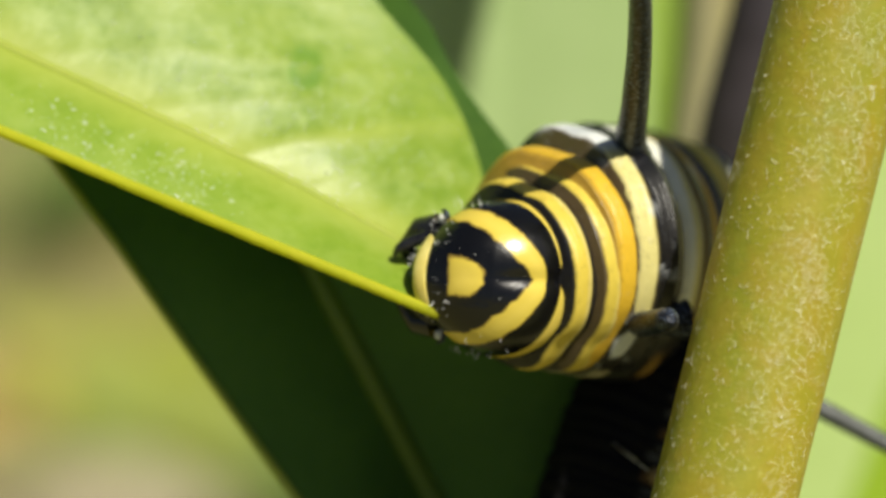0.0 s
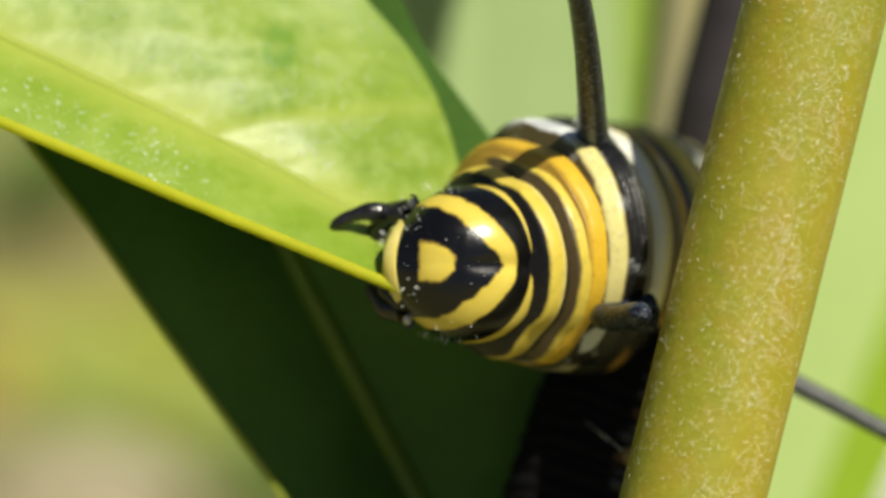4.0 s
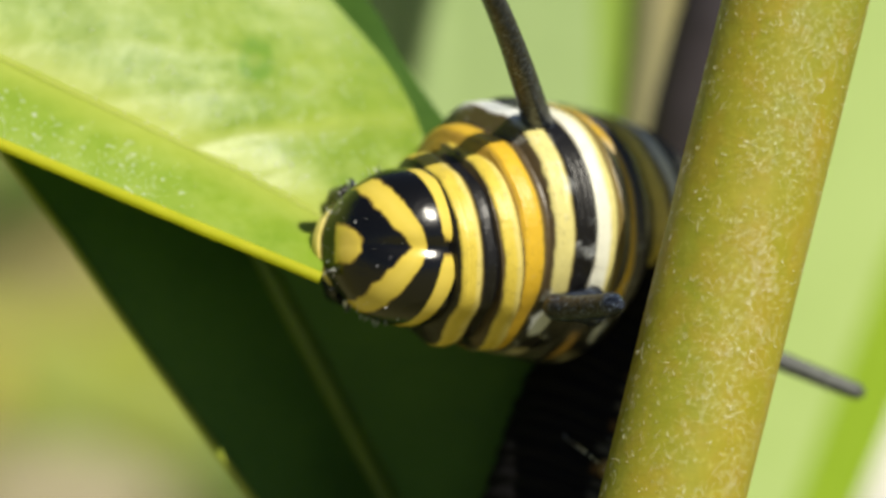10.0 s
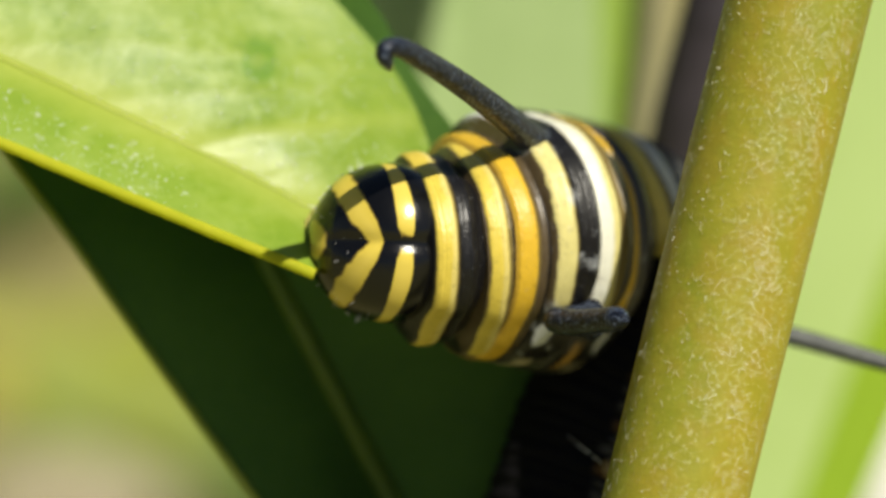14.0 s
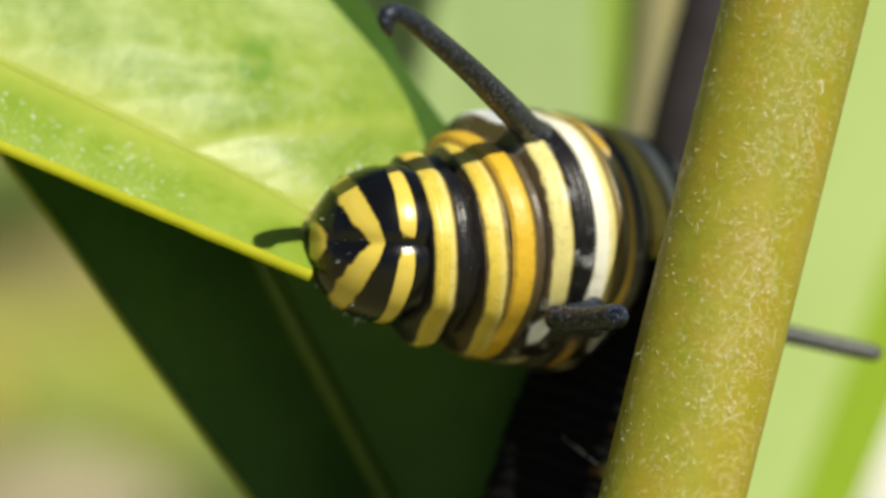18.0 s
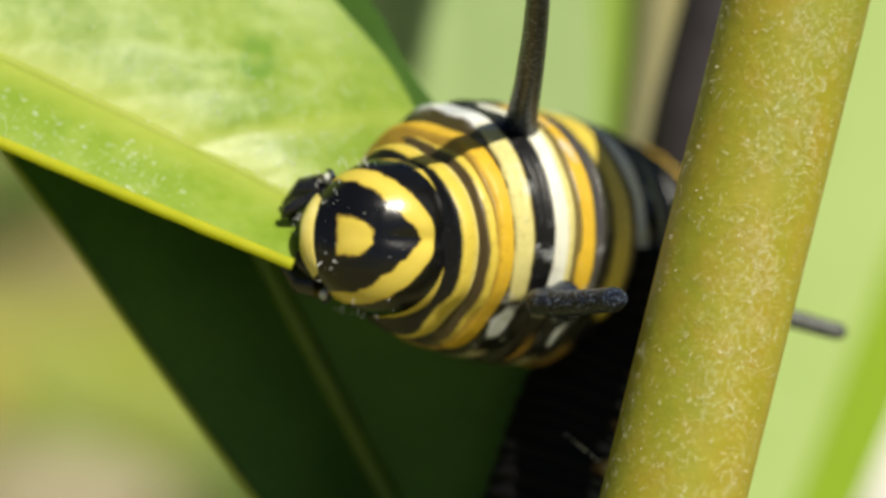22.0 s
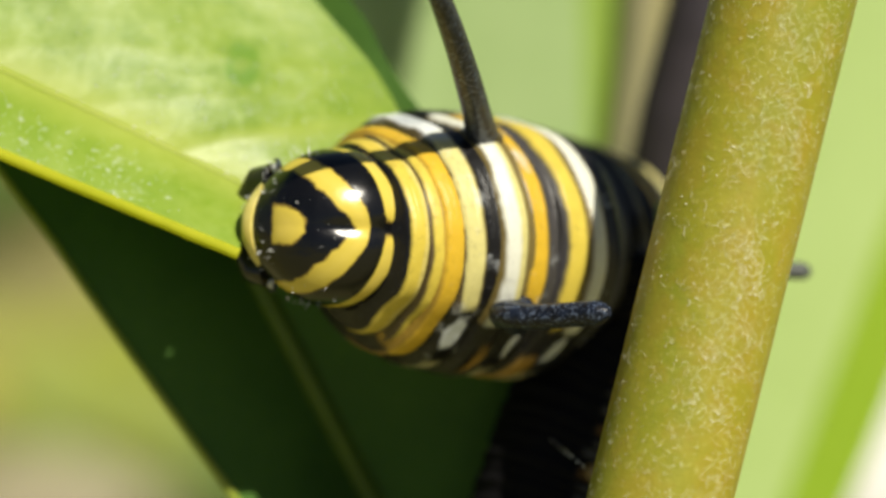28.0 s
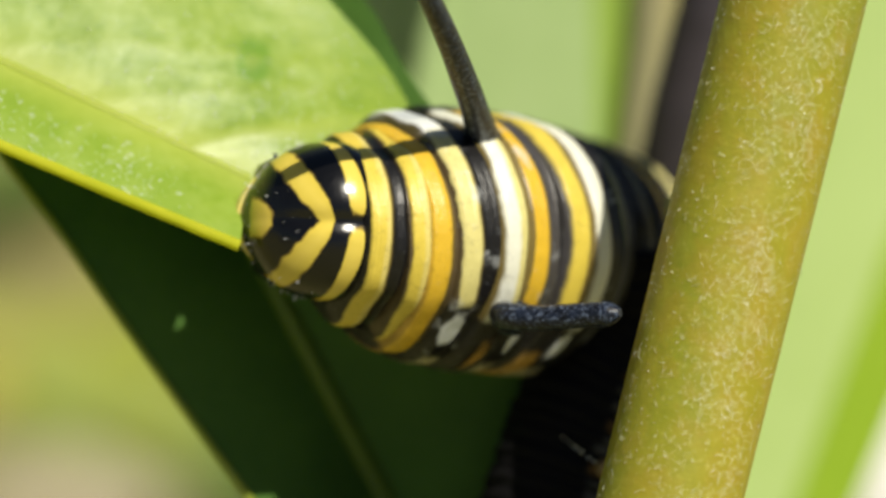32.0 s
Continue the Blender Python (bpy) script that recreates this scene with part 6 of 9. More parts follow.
    walk(rings[4], [
        (0, mm(2.93, 0.39, -4.06, -13, 34.7, 4)), (0.5, mm(3.11, 0.41, -4.23, -13, 34.9, 4)), (0.7, mm(3.12, 0.49, -4.02, -13, 34.1, 4)),
        (1, mm(3.15, 0.55, -3.89, -13, 33.4, 4)), (1.5, mm(3.25, 0.73, -3.8, -13, 33, 4)), (1.7, mm(3.26, 0.73, -3.77, -13, 33.1, 4)),
        (1.8, mm(3.26, 0.55, -3.79, -13, 34.7, 4)), (1.9, mm(3.27, 0.52, -3.85, -13, 35, 4)), (2, mm(3.27, 0.52, -3.87, -13, 35, 4)),
        (2.5, mm(3.15, 0.28, -3.99, -13, 34.8, 4)), (3, mm(2.86, 0.18, -4.02, -13, 34.9, 4)), (3.3, mm(2.88, 0.2, -3.99, -13, 35, 4)),
        (3.4, mm(3, 0.32, -3.83, -13, 35, 4)), (3.5, mm(3.04, 0.37, -3.77, -13, 35, 4)), (4, mm(2.82, 0.06, -3.97, -13, 34.8, 4)),
        (4.5, mm(2.67, 0.16, -3.69, -13, 33.4, 4)), (5, mm(2.94, 0.08, -4.12, -13, 35, 4)), (5.5, mm(2.74, 0.19, -3.9, -13, 34.8, 4)),
        (6, mm(2.54, 0.17, -3.97, -13, 34.9, 4)), (6.5, mm(2.52, 0.27, -3.79, -13, 35, 4)), (7, mm(2.46, 0.24, -3.79, -13, 35, 4)),
        (7.5, mm(2.16, 0.33, -2.57, -13, 35, 4)), (8, mm(2.12, 0.52, -2.62, -13, 34.8, 4)), (8.5, mm(2.02, 0.55, -2.66, -13, 34.9, 4)),
        (9, mm(2.18, 0.71, -2.75, -13, 35, 4)), (9.5, mm(1.85, 0.67, -2.43, -13, 34.1, 4)), (10, mm(2.09, 0.74, -2.41, -13, 33.4, 4)),
        (10.5, mm(2.08, 0.84, -2.47, -13, 33, 4)), (11, mm(2.39, 0.67, -2.52, -13, 33, 4)), (11.5, mm(2.6, 0.54, -3.65, -13, 33, 4)),
        (11.7, mm(2.6, 0.54, -3.65, -13, 33, 4)), (11.8, mm(2.57, 0.56, -3.6, -13, 33, 4)), (11.9, mm(2.31, 0.5, -2.58, -13, 34.6, 4)),
        (12, mm(2.22, 0.5, -2.71, -13, 35, 4)), (12.5, mm(1.76, 0.57, -2.63, -13, 35, 4)), (13, mm(1.54, 0.58, -2.49, -13, 33.9, 4)),
        (13.5, mm(1.88, 0.58, -2.48, -13, 33.4, 4)), (14, mm(2.12, 0.49, -2.59, -13, 33, 4)), (14.5, mm(2.63, 0.32, -3.82, -13, 33, 4)),
        (15, mm(1.74, 0.39, -2.79, -13, 35, 4)), (15.5, mm(1.55, 0.48, -2.71, -13, 35, 4)), (16, mm(1.53, 0.59, -2.56, -13, 34.6, 4)),
        (16.5, mm(1.49, 0.75, -2.51, -13, 34.1, 4)), (17, mm(1.89, 0.62, -2.62, -13, 33.2, 4)), (17.5, mm(1.99, 0.6, -2.58, -13, 33, 4)),
        (18, mm(2.1, 0.58, -2.56, -13, 33, 4)), (18.1, mm(1.67, 0.56, -2.52, -13, 34.3, 4)), (18.2, mm(1.5, 0.56, -2.55, -13, 34.8, 4)),
        (18.3, mm(1.37, 0.58, -2.59, -13, 35, 4)), (18.5, mm(1.4, 0.57, -2.58, -13, 35, 4)), (19, mm(1.26, 0.71, -2.6, -13, 34.7, 4)),
        (19.5, mm(1.44, 1.08, -2.68, -13, 34.1, 4)), (20, mm(1.4, 1.07, -2.57, -13, 33.3, 4)), (20.5, mm(1.23, 1.05, -2.49, -13, 33, 4)),
        (21, mm(1.62, 0.54, -2.66, -13, 33, 4)), (21.1, mm(1.63, 0.54, -2.63, -13, 33, 4)), (21.2, mm(1.7, 0.45, -2.62, -13, 34.5, 4)),
        (21.3, mm(1.7, 0.42, -2.67, -13, 34.8, 4)), (21.5, mm(1.71, 0.41, -2.71, -13, 35, 4)), (22, mm(1.05, 0.65, -2.52, -13, 34.9, 4)),
        (22.5, mm(0.45, 0.73, -2.03, -13, 34.1, 4)), (23, mm(0.78, 0.55, -2.39, -13, 33.8, 4)), (23.5, mm(0.5, 0.72, -2.03, -13, 33.4, 4)),
        (23.8, mm(0.5, 0.71, -2.03, -13, 33.4, 4)), (23.9, mm(0.52, 0.69, -2.04, -13, 33.5, 4)), (24, mm(0.74, 0.41, -2.49, -13, 34.9, 4)),
        (24.5, mm(0.97, 0.46, -2.55, -13, 35, 4)), (25, mm(0.75, 0.49, -2.47, -13, 35, 4)), (25.5, mm(0.92, 0.42, -2.6, -13, 35, 4)),
        (26, mm(0.74, 0.54, -2.64, -13, 34.9, 4)), (26.5, mm(0.33, 0.56, -2.14, -13, 34.1, 4)), (27, mm(0.24, 0.59, -2.04, -13, 33.4, 4)),
        (27.5, mm(0.65, 0.47, -2.59, -13, 35, 4)), (28, mm(0.32, 0.54, -2.11, -13, 34.4, 4)), (28.5, mm(0.13, 0.36, -2.09, -13, 33.4, 4)),
        (29, mm(0.13, 0.58, -2.02, -13, 33.2, 4)), (29.5, mm(0.03, 0.45, -2.01, -13, 33, 4)), (29.6, mm(0.18, 0.48, -2.05, -13, 34.2, 4)),
        (29.7, mm(0.24, 0.48, -2.15, -13, 34.8, 4)), (30, mm(0.23, 0.48, -2.13, -13, 34.7, 4)), (30.5, mm(-0.11, 0.42, -2.29, -13, 34.8, 4)),
        (31, mm(0.13, 0.45, -2.06, -13, 34.1, 4)), (31.5, mm(-0.05, 0.37, -2.09, -13, 33.4, 4)), (32, mm(0.11, 0.54, -2.06, -13, 33.4, 4)),])
    walk(rings[5], [
        (0, mm(3.41, 0.34, -5.55, -13, 36.9, 3)), (0.5, mm(3.59, 0.36, -5.73, -13, 36.9, 3)), (0.7, mm(3.58, 0.44, -5.51, -13, 36.5, 3)),
        (1, mm(3.6, 0.5, -5.37, -13, 36.2, 3)), (1.5, mm(3.7, 0.68, -5.28, -13, 36, 3)), (1.7, mm(3.71, 0.68, -5.26, -13, 36, 3)),
        (1.8, mm(3.77, 0.5, -5.37, -13, 36.8, 3)), (1.9, mm(3.79, 0.47, -5.46, -13, 37, 3)), (2, mm(3.8, 0.47, -5.48, -13, 37, 3)),
        (2.5, mm(3.64, 0.23, -5.52, -13, 36.9, 3)), (3, mm(3.34, 0.13, -5.53, -13, 37, 3)), (3.3, mm(3.37, 0.15, -5.5, -13, 37, 3)),
        (3.4, mm(3.5, 0.27, -5.38, -13, 37, 3)), (3.5, mm(3.55, 0.32, -5.34, -13, 37, 3)), (4, mm(3.29, 0.01, -5.46, -13, 36.9, 3)),
        (4.5, mm(3.11, 0.11, -5.16, -13, 36.2, 3)), (5, mm(3.44, 0.03, -5.66, -13, 37, 3)), (5.5, mm(3.22, 0.14, -5.41, -13, 36.9, 3)),
        (6, mm(3.02, 0.12, -5.48, -13, 37, 3)), (6.5, mm(3.01, 0.22, -5.32, -13, 37, 3)), (7, mm(2.96, 0.19, -5.32, -13, 37, 3)),
        (7.5, mm(2.68, 0.28, -4.17, -13, 37, 3)), (8, mm(2.63, 0.47, -4.21, -13, 36.9, 3)), (8.5, mm(2.53, 0.5, -4.21, -13, 37, 3)),
        (9, mm(2.69, 0.66, -4.33, -13, 37, 3)), (9.5, mm(2.33, 0.62, -3.97, -13, 36.5, 3)), (10, mm(2.56, 0.69, -3.96, -13, 36.2, 3)),
        (10.5, mm(2.54, 0.79, -4.02, -13, 36, 3)), (11, mm(2.85, 0.62, -4.07, -13, 36, 3)), (11.5, mm(3.04, 0.49, -5.12, -13, 36, 3)),
        (11.7, mm(3.04, 0.49, -5.12, -13, 36, 3)), (11.8, mm(3.01, 0.51, -5.09, -13, 36, 3)), (11.9, mm(2.82, 0.45, -4.15, -13, 36.8, 3)),
        (12, mm(2.74, 0.45, -4.32, -13, 37, 3)), (12.5, mm(2.26, 0.52, -4.17, -13, 37, 3)), (13, mm(2.01, 0.53, -3.01, -13, 36.5, 3)),
        (13.5, mm(2.35, 0.53, -4.01, -13, 36.2, 3)), (14, mm(2.58, 0.44, -4.13, -13, 36, 3)), (14.5, mm(3.06, 0.27, -5.28, -13, 36, 3)),
        (15, mm(2.24, 0.34, -4.33, -13, 37, 3)), (15.5, mm(2.04, 0.43, -3.25, -13, 37, 3)), (16, mm(2.01, 0.54, -3.09, -13, 36.8, 3)),
        (16.5, mm(1.95, 0.7, -3.04, -13, 36.5, 3)), (17, mm(2.35, 0.57, -4.15, -13, 36.1, 3)), (17.5, mm(2.45, 0.55, -4.12, -13, 36, 3)),
        (18, mm(2.56, 0.53, -4.11, -13, 36, 3)), (18.1, mm(2.15, 0.51, -3.05, -13, 36.6, 3)), (18.2, mm(1.98, 0.51, -3.09, -13, 36.9, 3)),
        (18.3, mm(1.85, 0.53, -3.13, -13, 37, 3)), (18.5, mm(1.88, 0.52, -3.12, -13, 37, 3)), (19, mm(1.73, 0.66, -3.13, -13, 36.9, 3)),
        (19.5, mm(1.91, 1.03, -3.21, -13, 36.6, 3)), (20, mm(1.85, 1.02, -3.08, -13, 36.1, 3)), (20.5, mm(1.66, 1, -2.99, -13, 36, 3)),
        (21, mm(2.06, 0.49, -3.16, -13, 36, 3)), (21.1, mm(2.07, 0.49, -3.14, -13, 36, 3)), (21.2, mm(2.18, 0.4, -3.16, -13, 36.8, 3)),
        (21.3, mm(2.19, 0.37, -3.21, -13, 36.9, 3)), (21.5, mm(2.2, 0.36, -3.25, -13, 37, 3)), (22, mm(1.53, 0.6, -3.04, -13, 37, 3)),
        (22.5, mm(0.9, 0.68, -2.54, -13, 36.6, 3)), (23, mm(1.22, 0.5, -2.9, -13, 36.4, 3)), (23.5, mm(0.93, 0.67, -2.53, -13, 36.2, 3)),
        (23.8, mm(0.94, 0.66, -2.53, -13, 36.2, 3)), (23.9, mm(0.96, 0.64, -2.54, -13, 36.3, 3)), (24, mm(1.21, 0.36, -3.01, -13, 36.9, 3)),
        (24.5, mm(1.44, 0.41, -3.08, -13, 37, 3)), (25, mm(1.22, 0.44, -2.99, -13, 37, 3)), (25.5, mm(1.39, 0.37, -3.12, -13, 37, 3)),
        (26, mm(1.21, 0.49, -3.16, -13, 37, 3)), (26.5, mm(0.79, 0.51, -2.66, -13, 36.6, 3)), (27, mm(0.7, 0.54, -2.56, -13, 36.2, 3)),
        (27.5, mm(1.12, 0.42, -3.11, -13, 37, 3)), (28, mm(0.79, 0.49, -2.63, -13, 36.7, 3)), (28.5, mm(0.6, 0.31, -2.62, -13, 36.2, 3)),
        (29, mm(0.6, 0.53, -2.55, -13, 36.1, 3)), (29.5, mm(0.51, 0.4, -2.27, -13, 36, 3)), (29.6, mm(0.66, 0.43, -2.59, -13, 36.6, 3)),
        (29.7, mm(0.72, 0.43, -2.68, -13, 36.9, 3)), (30, mm(0.71, 0.43, -2.66, -13, 36.9, 3)), (30.5, mm(0.42, 0.37, -2.58, -13, 36.9, 3)),
        (31, mm(0.62, 0.4, -2.6, -13, 36.6, 3)), (31.5, mm(0.45, 0.32, -2.36, -13, 36.2, 3)), (32, mm(0.59, 0.49, -2.59, -13, 36.2, 3)),])
    walk(rings[6], [
        (0, mm(4.06, 0.3, -7.54, -13, 40, 3)), (0.5, mm(4.25, 0.32, -7.72, -13, 40, 3)), (0.7, mm(4.22, 0.4, -7.48, -13, 40, 3)),
        (1, mm(4.23, 0.46, -7.34, -13, 40, 3)), (1.5, mm(4.27, 0.64, -7.12, -13, 40, 3)), (1.7, mm(4.27, 0.64, -7.08, -13, 40, 3)),
        (1.8, mm(4.27, 0.46, -6.96, -13, 40, 3)), (1.9, mm(4.27, 0.43, -6.97, -13, 40, 3)), (2, mm(4.27, 0.43, -6.98, -13, 40, 3)),
        (2.5, mm(4.27, 0.19, -7.44, -13, 40, 3)), (3, mm(4, 0.09, -7.51, -13, 40, 3)), (3.3, mm(4.03, 0.11, -7.48, -13, 40, 3)),
        (3.4, mm(4.15, 0.23, -7.37, -13, 40, 3)), (3.5, mm(4.21, 0.28, -7.32, -13, 40, 3)), (4, mm(3.95, -0.03, -7.44, -13, 40, 3)),
        (4.5, mm(3.73, 0.07, -7.11, -13, 40, 3)), (5, mm(4.1, -0.01, -7.65, -13, 40, 3)), (5.5, mm(3.87, 0.1, -7.38, -13, 40, 3)),
        (6, mm(3.68, 0.08, -7.45, -13, 40, 3)), (6.5, mm(3.66, 0.18, -7.29, -13, 40, 3)), (7, mm(3.61, 0.15, -7.29, -13, 40, 3)),
        (7.5, mm(3.35, 0.24, -6.18, -13, 40, 3)), (8, mm(3.3, 0.43, -6.22, -13, 40, 3)), (8.5, mm(3.21, 0.46, -6.26, -13, 40, 3)),
        (9, mm(3.37, 0.62, -6.36, -13, 40, 3)), (9.5, mm(2.98, 0.58, -5.96, -13, 40, 3)), (10, mm(3.19, 0.65, -5.93, -13, 40, 3)),
        (10.5, mm(3.16, 0.75, -5.97, -13, 40, 3)), (11, mm(3.46, 0.58, -6, -13, 40, 3)), (11.5, mm(3.65, 0.45, -7.06, -13, 40, 3)),
        (11.7, mm(3.65, 0.45, -7.06, -13, 40, 3)), (11.8, mm(3.62, 0.47, -7.03, -13, 40, 3)), (11.9, mm(3.47, 0.41, -6.14, -13, 40, 3)),
        (12, mm(3.41, 0.41, -6.32, -13, 40, 3)), (12.5, mm(2.93, 0.48, -6.2, -13, 40, 3)), (13, mm(2.65, 0.49, -4.98, -13, 40, 3)),
        (13.5, mm(2.97, 0.49, -5.96, -13, 40, 3)), (14, mm(3.19, 0.4, -6.06, -13, 40, 3)), (14.5, mm(3.68, 0.23, -7.22, -13, 40, 3)),
        (15, mm(2.9, 0.3, -6.33, -13, 40, 3)), (15.5, mm(2.71, 0.39, -5.26, -13, 40, 3)), (16, mm(2.67, 0.5, -5.08, -13, 40, 3)),
        (16.5, mm(2.6, 0.66, -5.01, -13, 40, 3)), (17, mm(2.97, 0.53, -6.11, -13, 40, 3)), (17.5, mm(3.07, 0.51, -6.07, -13, 40, 3)),
        (18, mm(3.19, 0.49, -6.07, -13, 40, 3)), (18.1, mm(2.8, 0.47, -5.03, -13, 40, 3)), (18.2, mm(2.64, 0.47, -5.08, -13, 40, 3)),
        (18.3, mm(2.51, 0.49, -5.12, -13, 40, 3)), (18.5, mm(2.55, 0.48, -5.11, -13, 40, 3)), (19, mm(2.38, 0.62, -5.09, -13, 40, 3)),
        (19.5, mm(2.54, 0.99, -5.14, -13, 40, 3)), (20, mm(2.45, 0.98, -4.98, -13, 40, 3)), (20.5, mm(2.26, 0.96, -4.89, -13, 40, 3)),
        (21, mm(2.66, 0.45, -5.07, -13, 40, 3)), (21.1, mm(2.67, 0.45, -5.05, -13, 40, 3)), (21.2, mm(2.83, 0.36, -5.15, -13, 40, 3)),
        (21.3, mm(2.86, 0.33, -5.22, -13, 40, 3)), (21.5, mm(2.87, 0.32, -5.27, -13, 40, 3)), (22, mm(2.19, 0.56, -5.05, -13, 40, 3)),
        (22.5, mm(1.52, 0.64, -3.18, -13, 40, 3)), (23, mm(1.85, 0.46, -3.55, -13, 40, 3)), (23.5, mm(1.54, 0.63, -3.16, -13, 40, 3)),
        (23.8, mm(1.55, 0.62, -3.17, -13, 40, 3)), (23.9, mm(1.58, 0.6, -3.18, -13, 40, 3)), (24, mm(1.87, 0.32, -3.68, -13, 40, 3)),
        (24.5, mm(2.11, 0.37, -3.76, -13, 40, 3)), (25, mm(1.88, 0.4, -3.66, -13, 40, 3)), (25.5, mm(2.05, 0.33, -3.8, -13, 40, 3)),
        (26, mm(1.87, 0.45, -3.83, -13, 40, 3)), (26.5, mm(1.43, 0.47, -3.32, -13, 40, 3)), (27, mm(1.35, 0.5, -3.23, -13, 40, 3)),
        (27.5, mm(1.78, 0.38, -3.78, -13, 40, 3)), (28, mm(1.44, 0.45, -3.29, -13, 40, 3)), (28.5, mm(1.27, 0.27, -3.31, -13, 40, 3)),
        (29, mm(1.27, 0.49, -3.24, -13, 40, 3)), (29.5, mm(1.2, 0.36, -2.97, -13, 40, 3)), (29.6, mm(1.33, 0.39, -3.28, -13, 40, 3)),
        (29.7, mm(1.39, 0.39, -3.37, -13, 40, 3)), (30, mm(1.38, 0.39, -3.35, -13, 40, 3)), (30.5, mm(1.15, 0.33, -3.32, -13, 40, 3)),
        (31, mm(1.29, 0.36, -3.3, -13, 40, 3)), (31.5, mm(1.15, 0.28, -3.09, -13, 40, 3)), (32, mm(1.26, 0.45, -3.29, -13, 40, 3)),])
    walk(rings[7], [
        (0, mm(4.22, 0.24, -8.2, -13, 44, 2)), (0.5, mm(4.22, 0.26, -7.9, -13, 44, 2)), (0.7, mm(4.22, 0.34, -7.73, -13, 44, 2)),
        (1, mm(4.22, 0.4, -7.56, -13, 44, 2)), (1.5, mm(4.22, 0.58, -7.24, -13, 44, 2)), (1.7, mm(4.22, 0.58, -7.2, -13, 44, 2)),
        (1.8, mm(4.22, 0.4, -7.08, -13, 44, 2)), (1.9, mm(4.22, 0.37, -7.09, -13, 44, 2)), (2, mm(4.22, 0.37, -7.1, -13, 44, 2)),
        (2.5, mm(4.22, 0.13, -7.56, -13, 44, 2)), (3, mm(4.22, 0.03, -8.35, -13, 44, 2)), (3.3, mm(4.22, 0.05, -8.24, -13, 44, 2)),
        (3.4, mm(4.22, 0.17, -7.79, -13, 44, 2)), (3.5, mm(4.22, 0.22, -7.61, -13, 44, 2)), (4, mm(4.22, -0.09, -8.41, -13, 44, 2)),
        (4.5, mm(4.12, 0.01, -8.38, -13, 44, 2)), (5, mm(4.22, -0.07, -8.21, -13, 44, 2)), (5.5, mm(4.22, 0.04, -8.55, -13, 44, 2)),
        (6, mm(4.07, 0.02, -8.75, -13, 44, 2)), (6.5, mm(4.06, 0.12, -8.59, -13, 44, 2)), (7, mm(4, 0.09, -8.58, -13, 44, 2)),
        (7.5, mm(3.74, 0.18, -7.47, -13, 44, 2)), (8, mm(3.69, 0.37, -7.51, -13, 44, 2)), (8.5, mm(3.6, 0.4, -7.55, -13, 44, 2)),
        (9, mm(3.76, 0.56, -7.65, -13, 44, 2)), (9.5, mm(3.36, 0.52, -7.22, -13, 44, 2)), (10, mm(3.57, 0.59, -7.18, -13, 44, 2)),
        (10.5, mm(3.54, 0.69, -7.22, -13, 44, 2)), (11, mm(3.84, 0.52, -7.26, -13, 44, 2)), (11.5, mm(4.03, 0.39, -8.32, -13, 44, 2)),
        (11.7, mm(4.03, 0.39, -8.32, -13, 44, 2)), (11.8, mm(4.01, 0.41, -8.29, -13, 44, 2)), (11.9, mm(3.86, 0.35, -7.43, -13, 44, 2)),
        (12, mm(3.8, 0.35, -7.61, -13, 44, 2)), (12.5, mm(3.32, 0.42, -7.47, -13, 44, 2)), (13, mm(3.03, 0.43, -6.23, -13, 44, 2)),
        (13.5, mm(3.35, 0.43, -7.22, -13, 44, 2)), (14, mm(3.57, 0.34, -7.31, -13, 44, 2)), (14.5, mm(4.06, 0.17, -8.48, -13, 44, 2)),
        (15, mm(3.29, 0.24, -7.61, -13, 44, 2)), (15.5, mm(3.09, 0.33, -6.53, -13, 44, 2)), (16, mm(3.06, 0.44, -6.35, -13, 44, 2)),
        (16.5, mm(2.98, 0.6, -6.26, -13, 44, 2)), (17, mm(3.35, 0.47, -7.35, -13, 44, 2)), (17.5, mm(3.45, 0.45, -7.32, -13, 44, 2)),
        (18, mm(3.57, 0.43, -7.32, -13, 44, 2)), (18.1, mm(3.19, 0.41, -6.29, -13, 44, 2)), (18.2, mm(3.03, 0.41, -6.34, -13, 44, 2)),
        (18.3, mm(2.9, 0.43, -6.39, -13, 44, 2)), (18.5, mm(2.93, 0.42, -6.38, -13, 44, 2)), (19, mm(2.76, 0.56, -6.35, -13, 44, 2)),
        (19.5, mm(2.92, 0.93, -6.38, -13, 44, 2)), (20, mm(2.82, 0.92, -6.21, -13, 44, 2)), (20.5, mm(2.62, 0.9, -6.11, -13, 44, 2)),
        (21, mm(3.03, 0.39, -6.29, -13, 44, 2)), (21.1, mm(3.04, 0.39, -6.27, -13, 44, 2)), (21.2, mm(3.22, 0.3, -6.42, -13, 44, 2)),
        (21.3, mm(3.24, 0.27, -6.49, -13, 44, 2)), (21.5, mm(3.26, 0.26, -6.54, -13, 44, 2)), (22, mm(2.58, 0.5, -6.31, -13, 44, 2)),
        (22.5, mm(1.9, 0.58, -4.41, -13, 44, 2)), (23, mm(2.23, 0.4, -4.78, -13, 44, 2)), (23.5, mm(1.91, 0.57, -4.38, -13, 44, 2)),
        (23.8, mm(1.92, 0.56, -4.38, -13, 44, 2)), (23.9, mm(1.94, 0.54, -4.4, -13, 44, 2)), (24, mm(2.25, 0.26, -4.95, -13, 44, 2)),
        (24.5, mm(2.5, 0.31, -5.03, -13, 44, 2)), (25, mm(2.26, 0.34, -4.93, -13, 44, 2)), (25.5, mm(2.44, 0.27, -5.07, -13, 44, 2)),
